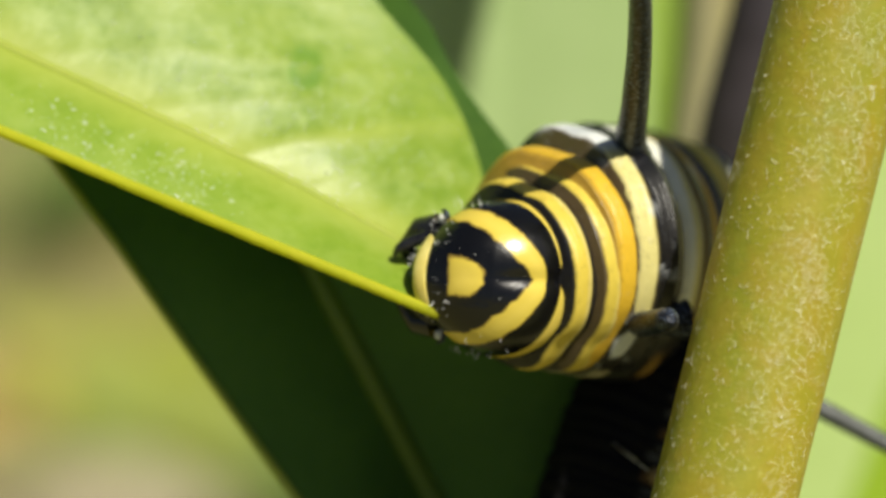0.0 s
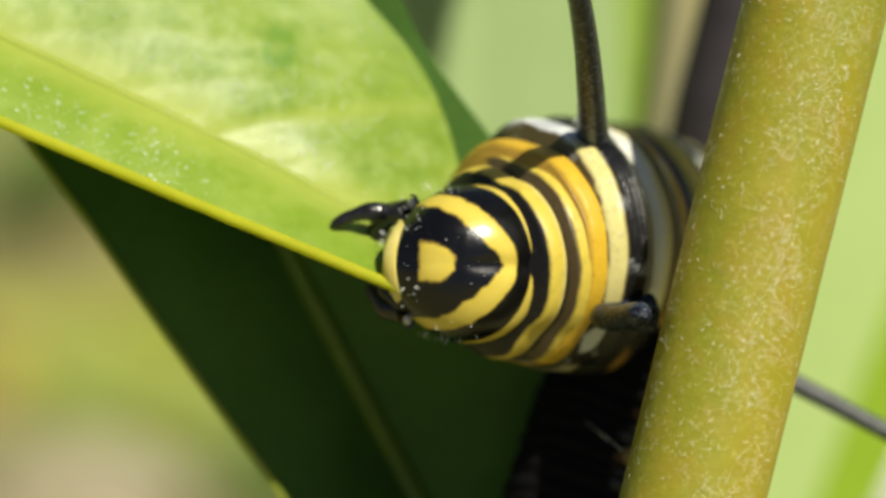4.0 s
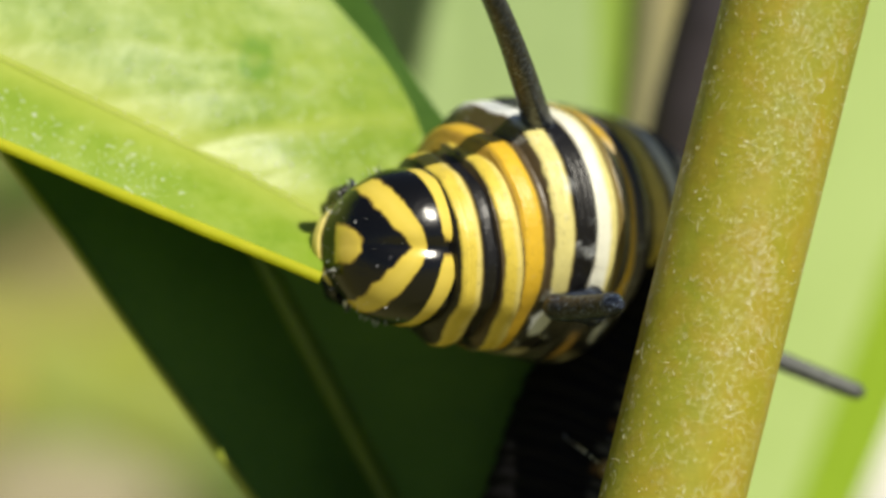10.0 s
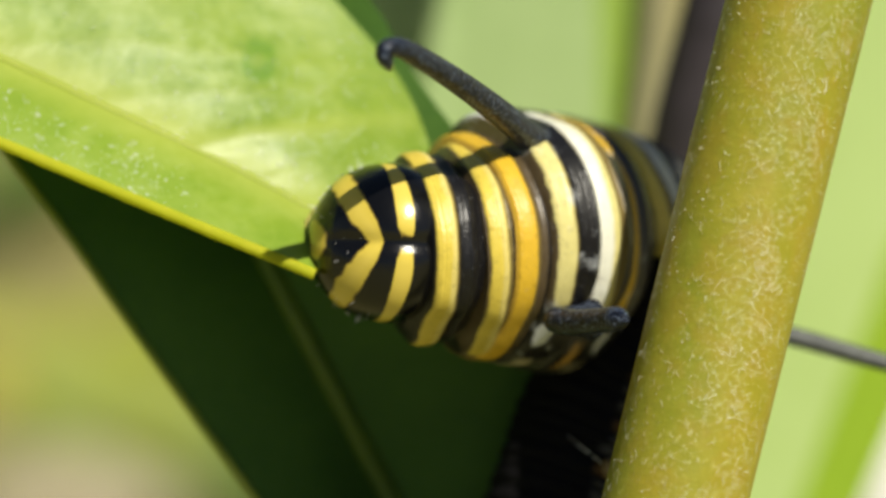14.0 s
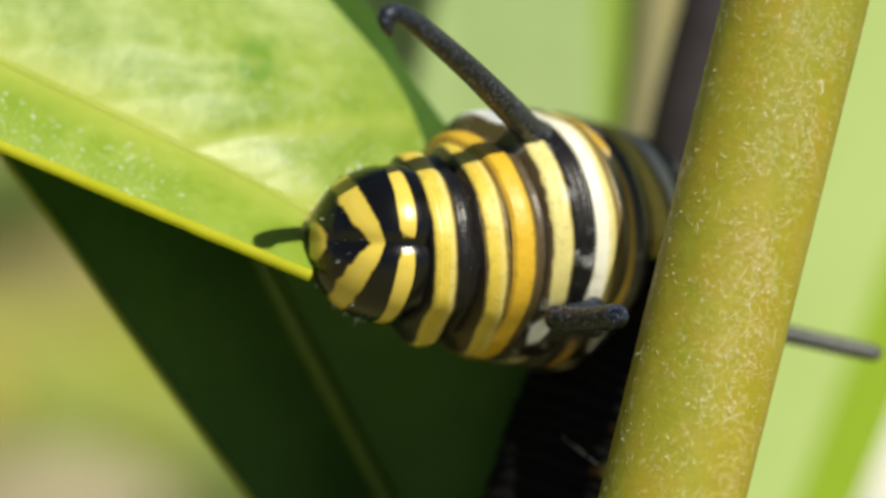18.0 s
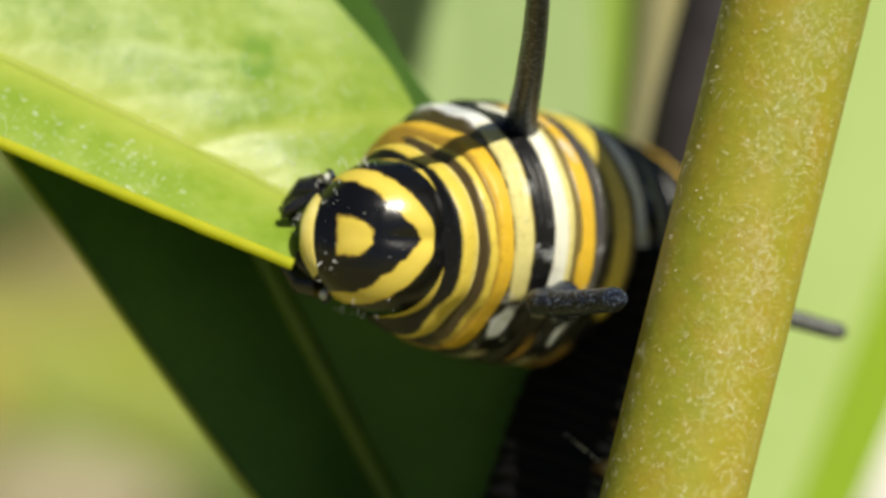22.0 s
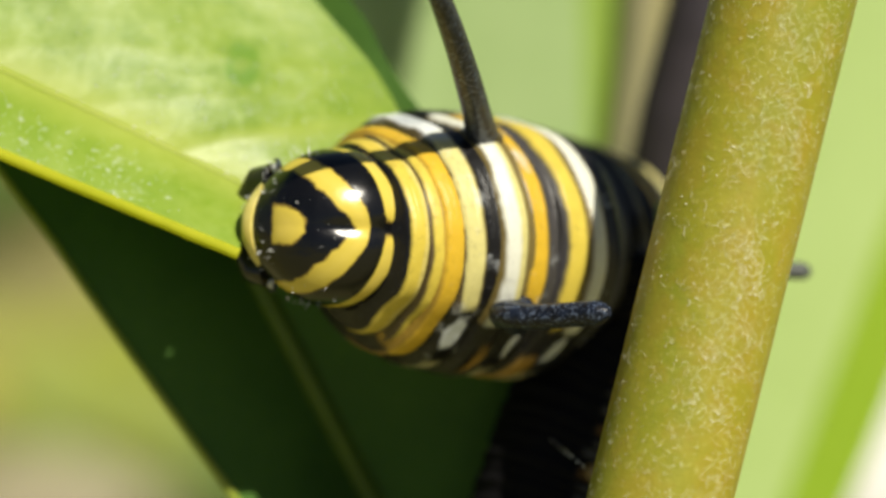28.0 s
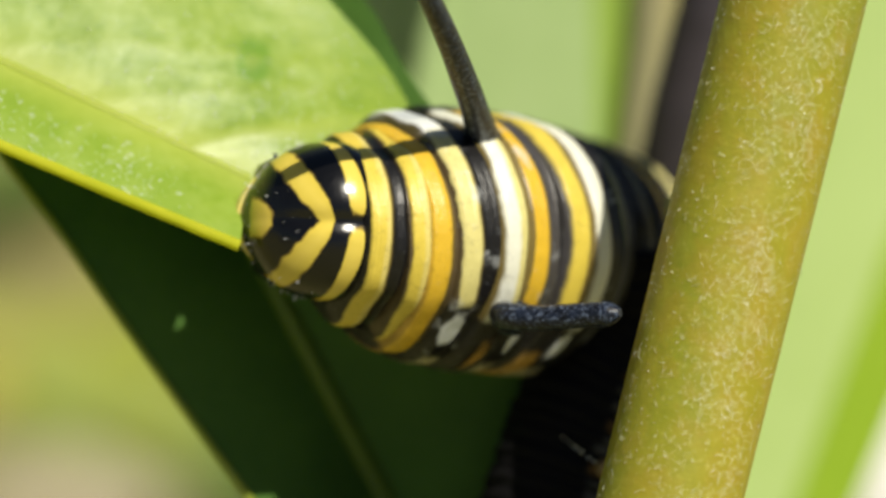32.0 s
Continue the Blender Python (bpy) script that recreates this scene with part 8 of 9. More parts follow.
    walk(rings[11], [
        (0, mm(4.27, 0.1, -8.64, -13, 60, -6)), (0.5, mm(4.27, 0.1, -8.35, -13, 60, -6)), (0.7, mm(4.27, 0.1, -8.17, -13, 60, -6)),
        (1, mm(4.27, 0.1, -8, -13, 60, -6)), (1.5, mm(4.27, 0.1, -7.68, -13, 60, -6)), (1.7, mm(4.27, 0.1, -7.64, -13, 60, -6)),
        (1.8, mm(4.27, 0.1, -7.52, -13, 60, -6)), (1.9, mm(4.27, 0.1, -7.54, -13, 60, -6)), (2, mm(4.27, 0.1, -7.54, -13, 60, -6)),
        (2.5, mm(4.27, 0.1, -8, -13, 60, -6)), (3, mm(4.27, 0.1, -8.79, -13, 60, -6)), (3.3, mm(4.27, 0.1, -8.68, -13, 60, -6)),
        (3.4, mm(4.27, 0.1, -8.23, -13, 60, -6)), (3.5, mm(4.27, 0.1, -8.05, -13, 60, -6)), (4, mm(4.27, 0.1, -8.85, -13, 60, -6)),
        (4.5, mm(4.27, 0.1, -9.07, -13, 60, -6)), (5, mm(4.27, 0.1, -8.66, -13, 60, -6)), (5.5, mm(4.27, 0.1, -8.99, -13, 60, -6)),
        (6, mm(4.27, 0.1, -9.56, -13, 60, -6)), (6.5, mm(4.27, 0.1, -9.43, -13, 60, -6)), (7, mm(4.27, 0.1, -9.57, -13, 60, -6)),
        (7.5, mm(4.27, 0.1, -9.15, -13, 60, -6)), (8, mm(4.27, 0.1, -9.31, -13, 60, -6)), (8.5, mm(4.27, 0.1, -9.59, -13, 60, -6)),
        (9, mm(4.27, 0.1, -9.27, -13, 60, -6)), (9.5, mm(4.27, 0.1, -9.89, -13, 60, -6)), (10, mm(4.27, 0.1, -9.3, -13, 60, -6)),
        (10.5, mm(4.27, 0.1, -9.43, -13, 60, -6)), (11, mm(4.27, 0.1, -8.67, -13, 60, -6)), (11.5, mm(4.27, 0.1, -9.24, -13, 60, -6)),
        (11.7, mm(4.27, 0.1, -9.24, -13, 60, -6)), (11.8, mm(4.27, 0.1, -9.28, -13, 60, -6)), (11.9, mm(4.27, 0.1, -8.78, -13, 60, -6)),
        (12, mm(4.27, 0.1, -9.13, -13, 60, -6)), (12.5, mm(4.27, 0.1, -10.24, -13, 60, -6)), (13, mm(4.27, 0.1, -9.77, -13, 60, -6)),
        (13.5, mm(4.27, 0.1, -9.9, -13, 60, -6)), (14, mm(4.27, 0.1, -9.43, -13, 60, -6)), (14.5, mm(4.27, 0.1, -9.33, -13, 60, -6)),
        (15, mm(4.27, 0.1, -10.45, -13, 60, -6)), (15.5, mm(4.27, 0.1, -9.89, -13, 60, -6)), (16, mm(4.27, 0.1, -9.81, -13, 60, -6)),
        (16.5, mm(4.27, 0.1, -9.93, -13, 60, -6)), (17, mm(4.27, 0.1, -10.06, -13, 60, -6)), (17.5, mm(4.27, 0.1, -9.76, -13, 60, -6)),
        (18, mm(4.27, 0.1, -9.45, -13, 60, -6)), (18.1, mm(4.27, 0.1, -9.41, -13, 60, -6)), (18.2, mm(4.27, 0.1, -9.88, -13, 60, -6)),
        (18.3, mm(4.27, 0.1, -10.26, -13, 60, -6)), (18.5, mm(4.27, 0.1, -10.16, -13, 60, -6)), (19, mm(4.27, 0.1, -10.57, -13, 60, -6)),
        (19.5, mm(4.27, 0.1, -10.21, -13, 60, -6)), (20, mm(4.27, 0.1, -10.28, -13, 60, -6)), (20.5, mm(4.27, 0.1, -10.69, -13, 60, -6)),
        (21, mm(4.27, 0.1, -9.83, -13, 60, -6)), (21.1, mm(4.27, 0.1, -9.78, -13, 60, -6)), (21.2, mm(4.27, 0.1, -9.46, -13, 60, -6)),
        (21.3, mm(4.27, 0.1, -9.46, -13, 60, -6)), (21.5, mm(4.27, 0.1, -9.47, -13, 60, -6)), (22, mm(4.27, 0.1, -11.02, -13, 60, -6)),
        (22.5, mm(3.9, 0.1, -9.93, -13, 60, -6)), (23, mm(4.23, 0.1, -10.29, -13, 60, -6)), (23.5, mm(3.92, 0.1, -9.89, -13, 60, -6)),
        (23.8, mm(3.92, 0.1, -9.9, -13, 60, -6)), (23.9, mm(3.95, 0.1, -9.91, -13, 60, -6)), (24, mm(4.26, 0.1, -10.46, -13, 60, -6)),
        (24.5, mm(4.27, 0.1, -9.95, -13, 60, -6)), (25, mm(4.27, 0.1, -10.44, -13, 60, -6)), (25.5, mm(4.27, 0.1, -10.13, -13, 60, -6)),
        (26, mm(4.26, 0.1, -10.6, -13, 60, -6)), (26.5, mm(3.82, 0.1, -9.2, -13, 60, -6)), (27, mm(3.74, 0.1, -9.12, -13, 60, -6)),
        (27.5, mm(4.17, 0.1, -10.56, -13, 60, -6)), (28, mm(3.83, 0.1, -9.18, -13, 60, -6)), (28.5, mm(3.69, 0.1, -9.22, -13, 60, -6)),
        (29, mm(3.68, 0.1, -9.14, -13, 60, -6)), (29.5, mm(3.62, 0.1, -8.89, -13, 60, -6)), (29.6, mm(3.74, 0.1, -9.18, -13, 60, -6)),
        (29.7, mm(3.79, 0.1, -9.26, -13, 60, -6)), (30, mm(3.78, 0.1, -9.25, -13, 60, -6)), (30.5, mm(3.6, 0.1, -9.25, -13, 60, -6)),
        (31, mm(3.71, 0.1, -9.2, -13, 60, -6)), (31.5, mm(3.59, 0.1, -9.01, -13, 60, -6)), (32, mm(3.68, 0.1, -9.19, -13, 60, -6)),])
    walk(tent_a, [
        (0, mm(3.124, 2.683, -0.9, 61.0, 0, 0)), (0.5, mm(3.227, 2.728, -0.9, 61.0, 0, 5)), (0.7, mm(3.174, 2.707, -0.9, 61.0, 0, 10)),
        (1, mm(3.130, 2.689, -0.9, 61.0, 0, 36)), (1.5, mm(3.234, 2.813, -0.9, 61.0, 0, 47)), (1.7, mm(3.250, 2.816, -0.9, 61.0, 0, 45)),
        (1.8, mm(3.380, 2.842, -0.9, 61.0, 0, -14)), (1.9, mm(3.418, 2.850, -0.9, 61.0, 0, -16)), (2, mm(3.428, 2.852, -0.9, 61.0, 0, -13)),
        (2.5, mm(3.234, 2.586, -0.9, 61.0, 0, -15)), (3, mm(2.929, 2.502, -0.9, 61.0, 0, 19)), (3.3, mm(2.959, 2.532, -0.9, 61.0, 0, 13.3)),
        (3.4, mm(3.080, 2.652, -0.9, 61.0, 0, -9.5)), (3.5, mm(3.130, 2.702, -0.9, 61.0, 0, -19)), (4, mm(2.894, 2.362, -0.9, 61.0, 0, 10)),
        (4.5, mm(2.696, 2.281, -0.9, 61.0, 0, 40)), (5, mm(3.039, 2.414, -0.9, 61.0, 0, -8)), (5.5, mm(2.839, 2.495, -0.9, 61.0, 0, -8)),
        (6, mm(2.670, 2.489, -0.9, 61.0, 0, 11)), (6.5, mm(2.651, 2.599, -0.9, 61.0, 0, 4)), (7, mm(2.592, 2.560, -0.9, 61.0, 0, -10)),
        (7.5, mm(2.443, 2.657, -0.9, 61.0, 0, -14)), (8, mm(2.430, 2.819, -0.9, 61.0, 0, -10)), (8.5, mm(2.333, 2.871, -0.9, 61.0, 0, 0)),
        (9, mm(2.398, 3.039, -0.9, 61.0, 0, -10)), (9.5, mm(2.119, 2.884, -0.9, 61.0, 0, 30)), (10, mm(2.229, 2.877, -0.9, 61.0, 0, 24)),
        (10.5, mm(2.229, 2.929, -0.9, 61.0, 0, 45)), (11, mm(2.443, 2.748, -0.9, 61.0, 0, 49)), (11.5, mm(2.573, 2.618, -0.9, 61.0, 0, 72)),
        (11.7, mm(2.573, 2.618, -0.9, 61.0, 0, 80)), (11.8, mm(2.558, 2.644, -0.9, 61.0, 0, 38)), (11.9, mm(2.481, 2.778, -0.9, 61.0, 0, -5)),
        (12, mm(2.450, 2.832, -0.9, 61.0, 0, -13)), (12.5, mm(2.100, 2.897, -0.9, 61.0, 0, 5)), (13, mm(1.866, 2.774, -0.9, 61.0, 0, 50)),
        (13.5, mm(2.048, 2.715, -0.9, 61.0, 0, 34)), (14, mm(2.158, 2.573, -0.9, 61.0, 0, 58)), (14.5, mm(2.476, 2.398, -0.9, 60.6, 0, 58)),
        (15, mm(2.009, 2.720, -0.9, 61.0, 0, 0)), (15.5, mm(1.892, 2.809, -0.9, 61.0, 0, -5)), (16, mm(1.879, 2.873, -0.9, 61.0, 0, 10)),
        (16.5, mm(1.841, 2.962, -0.9, 61.0, 0, 18)), (17, mm(2.087, 2.722, -0.9, 58.8, 0, 66)), (17.5, mm(2.171, 2.677, -0.9, 58.5, 0, 58)),
        (18, mm(2.268, 2.664, -0.9, 58.1, 0, 50)), (18.1, mm(1.973, 2.804, -0.9, 61.0, 0, 0)), (18.2, mm(1.850, 2.862, -0.9, 61.0, 0, -12)),
        (18.3, mm(1.751, 2.909, -0.9, 61.0, 0, -15)), (18.5, mm(1.776, 2.897, -0.9, 61.0, 0, 7)), (19, mm(1.575, 3.001, -0.9, 61.0, 0, 3)),
        (19.5, mm(1.594, 3.305, -0.9, 61.0, 0, 26)), (20, mm(1.445, 3.182, -0.9, 61.0, 0, 29)), (20.5, mm(1.322, 3.130, -0.9, 60.8, 0, 37)),
        (21, mm(1.575, 2.618, -0.9, 56.0, 0, 78)), (21.1, mm(1.598, 2.624, -0.9, 55.9, 0, 70)), (21.2, mm(1.943, 2.716, -0.9, 61.0, 0, -3)),
        (21.3, mm(1.998, 2.731, -0.9, 61.0, 0, 0)), (21.5, mm(2.035, 2.741, -0.9, 61.0, 0, 3)), (22, mm(1.737, 2.968, -0.9, 61.0, 0, -5)),
        (22.5, mm(1.264, 2.949, -0.9, 61.0, 0, 21)), (23, mm(1.439, 2.728, -0.9, 54.5, 0, 52)), (23.5, mm(1.290, 2.845, -0.9, 61.0, 0, 35)),
        (23.8, mm(1.295, 2.843, -0.9, 61.0, 0, 35)), (23.9, mm(1.317, 2.833, -0.9, 54.1, 0, 66)), (24, mm(1.562, 2.728, -0.9, 61.0, 0, 4)),
        (24.5, mm(1.698, 2.793, -0.9, 61.0, 0, -6)), (25, mm(1.523, 2.819, -0.9, 61.0, 0, -8)), (25.5, mm(1.627, 2.748, -0.9, 61.0, 0, -10)),
        (26, mm(1.491, 2.858, -0.9, 61.0, 0, -8)), (26.5, mm(1.179, 2.780, -0.9, 60.6, 0, 37)), (27, mm(1.050, 2.719, -0.9, 54.1, 0, 45)),
        (27.5, mm(1.478, 2.800, -0.9, 61.0, 0, -8)), (28, mm(1.228, 2.790, -0.9, 61.0, 0, 20)), (28.5, mm(0.979, 2.495, -0.9, 51.0, 0, 50)),
        (29, mm(0.966, 2.677, -0.9, 51.0, 0, 60)), (29.5, mm(0.842, 2.534, -0.9, 51.0, 0, 66)), (29.6, mm(1.100, 2.714, -0.9, 61.0, 0, -5)),
        (29.7, mm(1.203, 2.786, -0.9, 61.0, 0, -25)), (30, mm(1.186, 2.774, -0.9, 61.0, 0, -25)), (30.5, mm(0.797, 2.728, -0.9, 61.0, 0, 9)),
        (31, mm(1.063, 2.670, -0.9, 61.0, 0, 27)), (31.5, mm(0.804, 2.495, -0.9, 56.5, 0, 42)), (32, mm(1.017, 2.670, -0.9, 61.0, 0, 24)),])
    walk(tent_b, [
        (0, mm(3.138, -1.283, -0.75, 0, -75.782, 2)), (0.5, mm(3.239, -1.239, -0.75, 0, -75.782, 2)), (0.7, mm(3.187, -1.26, -0.75, 0, -75.782, 2)),
        (1, mm(3.144, -1.277, -0.75, 0, -75.782, 2)), (1.5, mm(3.246, -1.156, -0.75, 0, -75.782, 2)), (1.7, mm(3.261, -1.153, -0.75, 0, -75.782, 2)),
        (1.8, mm(3.389, -1.127, -0.75, 0, -75.782, 2)), (1.9, mm(3.426, -1.12, -0.75, 0, -75.782, 2)), (2, mm(3.436, -1.118, -0.75, 0, -75.782, 2)),
        (2.5, mm(3.246, -1.378, -0.75, 0, -75.782, 2)), (3, mm(2.947, -1.461, -0.75, 0, -73.069, 2)), (3.3, mm(2.977, -1.431, -0.75, 0, -73.476, 2)),
        (3.4, mm(3.095, -1.313, -0.75, 0, -75.104, 2)), (3.5, mm(3.144, -1.264, -0.35, 0, -75.782, 2)), (4, mm(2.912, -1.597, 0.15, 0, -72.49, 2)),
        (4.5, mm(2.718, -1.677, 0.75, 0, -69.244, 2)), (5, mm(3.055, -1.547, 0.75, 0, -74.847, 2)), (5.5, mm(2.858, -1.467, 0.75, 0, -71.592, 2)),
        (6, mm(2.693, -1.474, 0.75, 0, -68.814, 2)), (6.5, mm(2.674, -1.366, 0.75, 0, -68.365, 2)), (7, mm(2.617, -1.404, 0.75, 0, -67.263, 2)),
        (7.5, mm(2.471, -1.308, 0.75, 0, -64.604, 2)), (8, mm(2.458, -1.15, 0.75, 0, -64.252, 0)), (8.5, mm(2.363, -1.099, 0.75, 0, -62.435, 0)),
        (9, mm(2.426, -0.934, 0.75, 0, -63.434, 0)), (9.5, mm(2.153, -1.086, 0.75, 0, -58.352, 0)), (10, mm(2.261, -1.092, 0.75, 0, -60.205, 0)),
        (10.5, mm(2.261, -1.042, 0.75, 0, -60.071, 0)), (11, mm(2.471, -1.219, 0.75, 0, -63.701, 0)), (11.5, mm(2.598, -1.347, 0.75, 0, -65.796, 0)),
        (11.7, mm(2.598, -1.347, 0.75, 0, -65.796, 0)), (11.8, mm(2.583, -1.322, 0.75, 0, -65.527, 0)), (11.9, mm(2.507, -1.19, 0.75, 0, -64.115, 0)),
        (12, mm(2.477, -1.137, 0.75, 0, -63.555, 0)), (12.5, mm(2.134, -1.073, 0.75, 0, -57.173, 0)), (13, mm(1.905, -1.194, 0.75, 0, -52.606, 0)),
        (13.5, mm(2.083, -1.251, 0.75, 0, -55.931, 0)), (14, mm(2.191, -1.391, 0.75, 0, -57.833, 0)), (14.5, mm(2.503, -1.562, 0.75, 0, -63.356, 0)),
        (15, mm(2.045, -1.246, 0.75, 0, -54.775, 0)), (15.5, mm(1.931, -1.159, 0.75, 0, -52.382, 0)), (16, mm(1.918, -1.097, 0.75, 0, -51.981, 0)),
        (16.5, mm(1.88, -1.01, 0.75, 0, -51.062, 0)), (17, mm(2.121, -1.245, 0.75, 0, -55.679, 0)), (17.5, mm(2.204, -1.289, 0.75, 0, -57.108, 0)),
        (18, mm(2.299, -1.302, 0.75, 0, -58.751, 0)), (18.1, mm(2.01, -1.165, 0.75, 0, -52.989, 0)), (18.2, mm(1.889, -1.107, 0.75, 0, -50.588, 0)),
        (18.3, mm(1.793, -1.062, 0.75, 0, -48.667, 0)), (18.5, mm(1.817, -1.073, 0.75, 0, -49.147, 0)), (19, mm(1.62, -0.972, 0.75, 0, -44.722, 0)),
        (19.5, mm(1.639, -0.673, 0.75, 0, -44.985, 0)), (20, mm(1.493, -0.794, 0.75, 0, -41.439, 0)), (20.5, mm(1.372, -0.845, 0.75, 0, -38.277, 0)),
        (21, mm(1.62, -1.347, 0.75, 0, -44.059, 0)), (21.1, mm(1.643, -1.341, 0.75, 0, -44.527, 0)), (21.2, mm(1.981, -1.25, 0.75, 0, -51.54, 0)),
        (21.3, mm(2.035, -1.236, 0.75, 0, -52.662, 0)), (21.5, mm(2.071, -1.226, 0.75, 0, -53.41, 0)), (22, mm(1.778, -1.004, 0.75, 0, -47.249, 0)),
        (22.5, mm(1.315, -1.023, 0.75, 0, -36.011, 0)), (23, mm(1.486, -1.239, 0.75, 0, -40.221, 0)), (23.5, mm(1.34, -1.124, 0.75, 0, -36.299, 0)),
        (23.8, mm(1.345, -1.126, 0.75, 0, -36.428, 0)), (23.9, mm(1.367, -1.136, 0.75, 0, -36.944, 0)), (24, mm(1.607, -1.239, 0.75, 0, -42.754, 0)),
        (24.5, mm(1.74, -1.175, 0.75, 0, -45.616, 0)), (25, mm(1.569, -1.15, 0.75, 0, -41.509, 0)), (25.5, mm(1.67, -1.219, 0.75, 0, -43.713, 0)),
        (26, mm(1.537, -1.112, 0.75, 0, -40.388, 0)), (26.5, mm(1.232, -1.188, 0.75, 0, -32.015, 0)), (27, mm(1.105, -1.248, 0.75, 0, -27.746, 0)),
        (27.5, mm(1.524, -1.169, 0.75, 0, -39.533, 0)), (28, mm(1.28, -1.178, 0.75, 0, -32.773, 0)), (28.5, mm(1.035, -1.467, 0.75, 0, -24.441, 0)),
        (29, mm(1.023, -1.289, 0.75, 0, -23.663, 0)), (29.5, mm(0.902, -1.429, 0.75, 0, -18.672, 0)), (29.6, mm(1.155, -1.253, 0.75, 0, -27.653, 0)),
        (29.7, mm(1.256, -1.182, 0.75, 0, -31.246, 0)), (30, mm(1.239, -1.194, 0.75, 0, -30.647, 0)), (30.5, mm(0.857, -1.239, 0.75, 0, -18.672, 0)),
        (31, mm(1.118, -1.296, 0.75, 0, -26.142, 0)), (31.5, mm(0.864, -1.467, 0.75, 0, -18.672, 0)), (32, mm(1.073, -1.296, 0.75, 0, -23.931, 0)),])
    walk(rear, [
        (0, mm(10.20, -4.66, -5, 0, 0, -26)), (3.5, mm(10.60, -4.75, -5, 0, 0, -26)), (5.5, mm(10.75, -4.75, -5, 0, 0, -25)),
        (6, mm(10.45, -4.64, -5, 0, 0, -26)), (7.5, mm(10.54, -3.90, -5, 0, 0, -24)), (9, mm(9.86, -4.13, -5, 0, 0, -28)),
        (9.5, mm(9.96, -3.53, -5, 0, 0, -22)), (10, mm(10.12, -3.27, -5, 0, 0, -20)), (11, mm(10.43, -3.40, -5, 0, 0, -18)),
        (11.5, mm(10.65, -2.33, -5, 0, 0, -8)), (12, mm(11.11, -1.65, -5, 0, 0, -5)), (12.5, mm(10.93, -2.96, -5, 0, 0, -16)),
        (13, mm(11.23, -2.94, -5, 0, 0, -14)), (14, mm(10.95, -2.61, -5, 0, 0, -14)), (16.5, mm(10.78, -3.11, -5, 0, 0, -16)),
        (17, mm(10.81, -2.32, -5, 0, 0, -10)), (18.5, mm(10.47, -2.27, -5, 0, 0, -12)), (19, mm(10.60, -2.69, -5, 0, 0, -17)),
        (19.5, mm(9.84, -3.17, -5, 0, 0, -24)), (20, mm(10.78, -2.26, -5, 0, 0, -14)), (21, mm(10.60, -0.76, -5, 0, 0, -3)),
        (21.5, mm(9.81, -0.91, -5, 0, 0, -3)), (22, mm(9.66, -1.84, -5, 0, 0, -14)), (22.5, mm(9.35, -0.96, -5, 0, 0, -6)),
        (23, mm(9.86, -0.41, -5, 0, 0, -4)), (24.5, mm(10.05, -0.39, -5, 0, 0, -3)), (25.5, mm(9.69, -0.50, -5, 0, 0, -4)),
        (26, mm(9.44, -0.47, -5, 0, 0, -5)), (28.5, mm(9.16, -0.20, -5, 0, 0, -4)), (29, mm(9.12, -0.29, -5, 0, 0, -4)),
        (30, mm(8.77, -0.33, -5, 0, 0, -3)), (31, mm(8.83, -0.34, -5, 0, 0, -3)), (32, mm(8.58, -0.31, -5, 0, 0, -3)),])
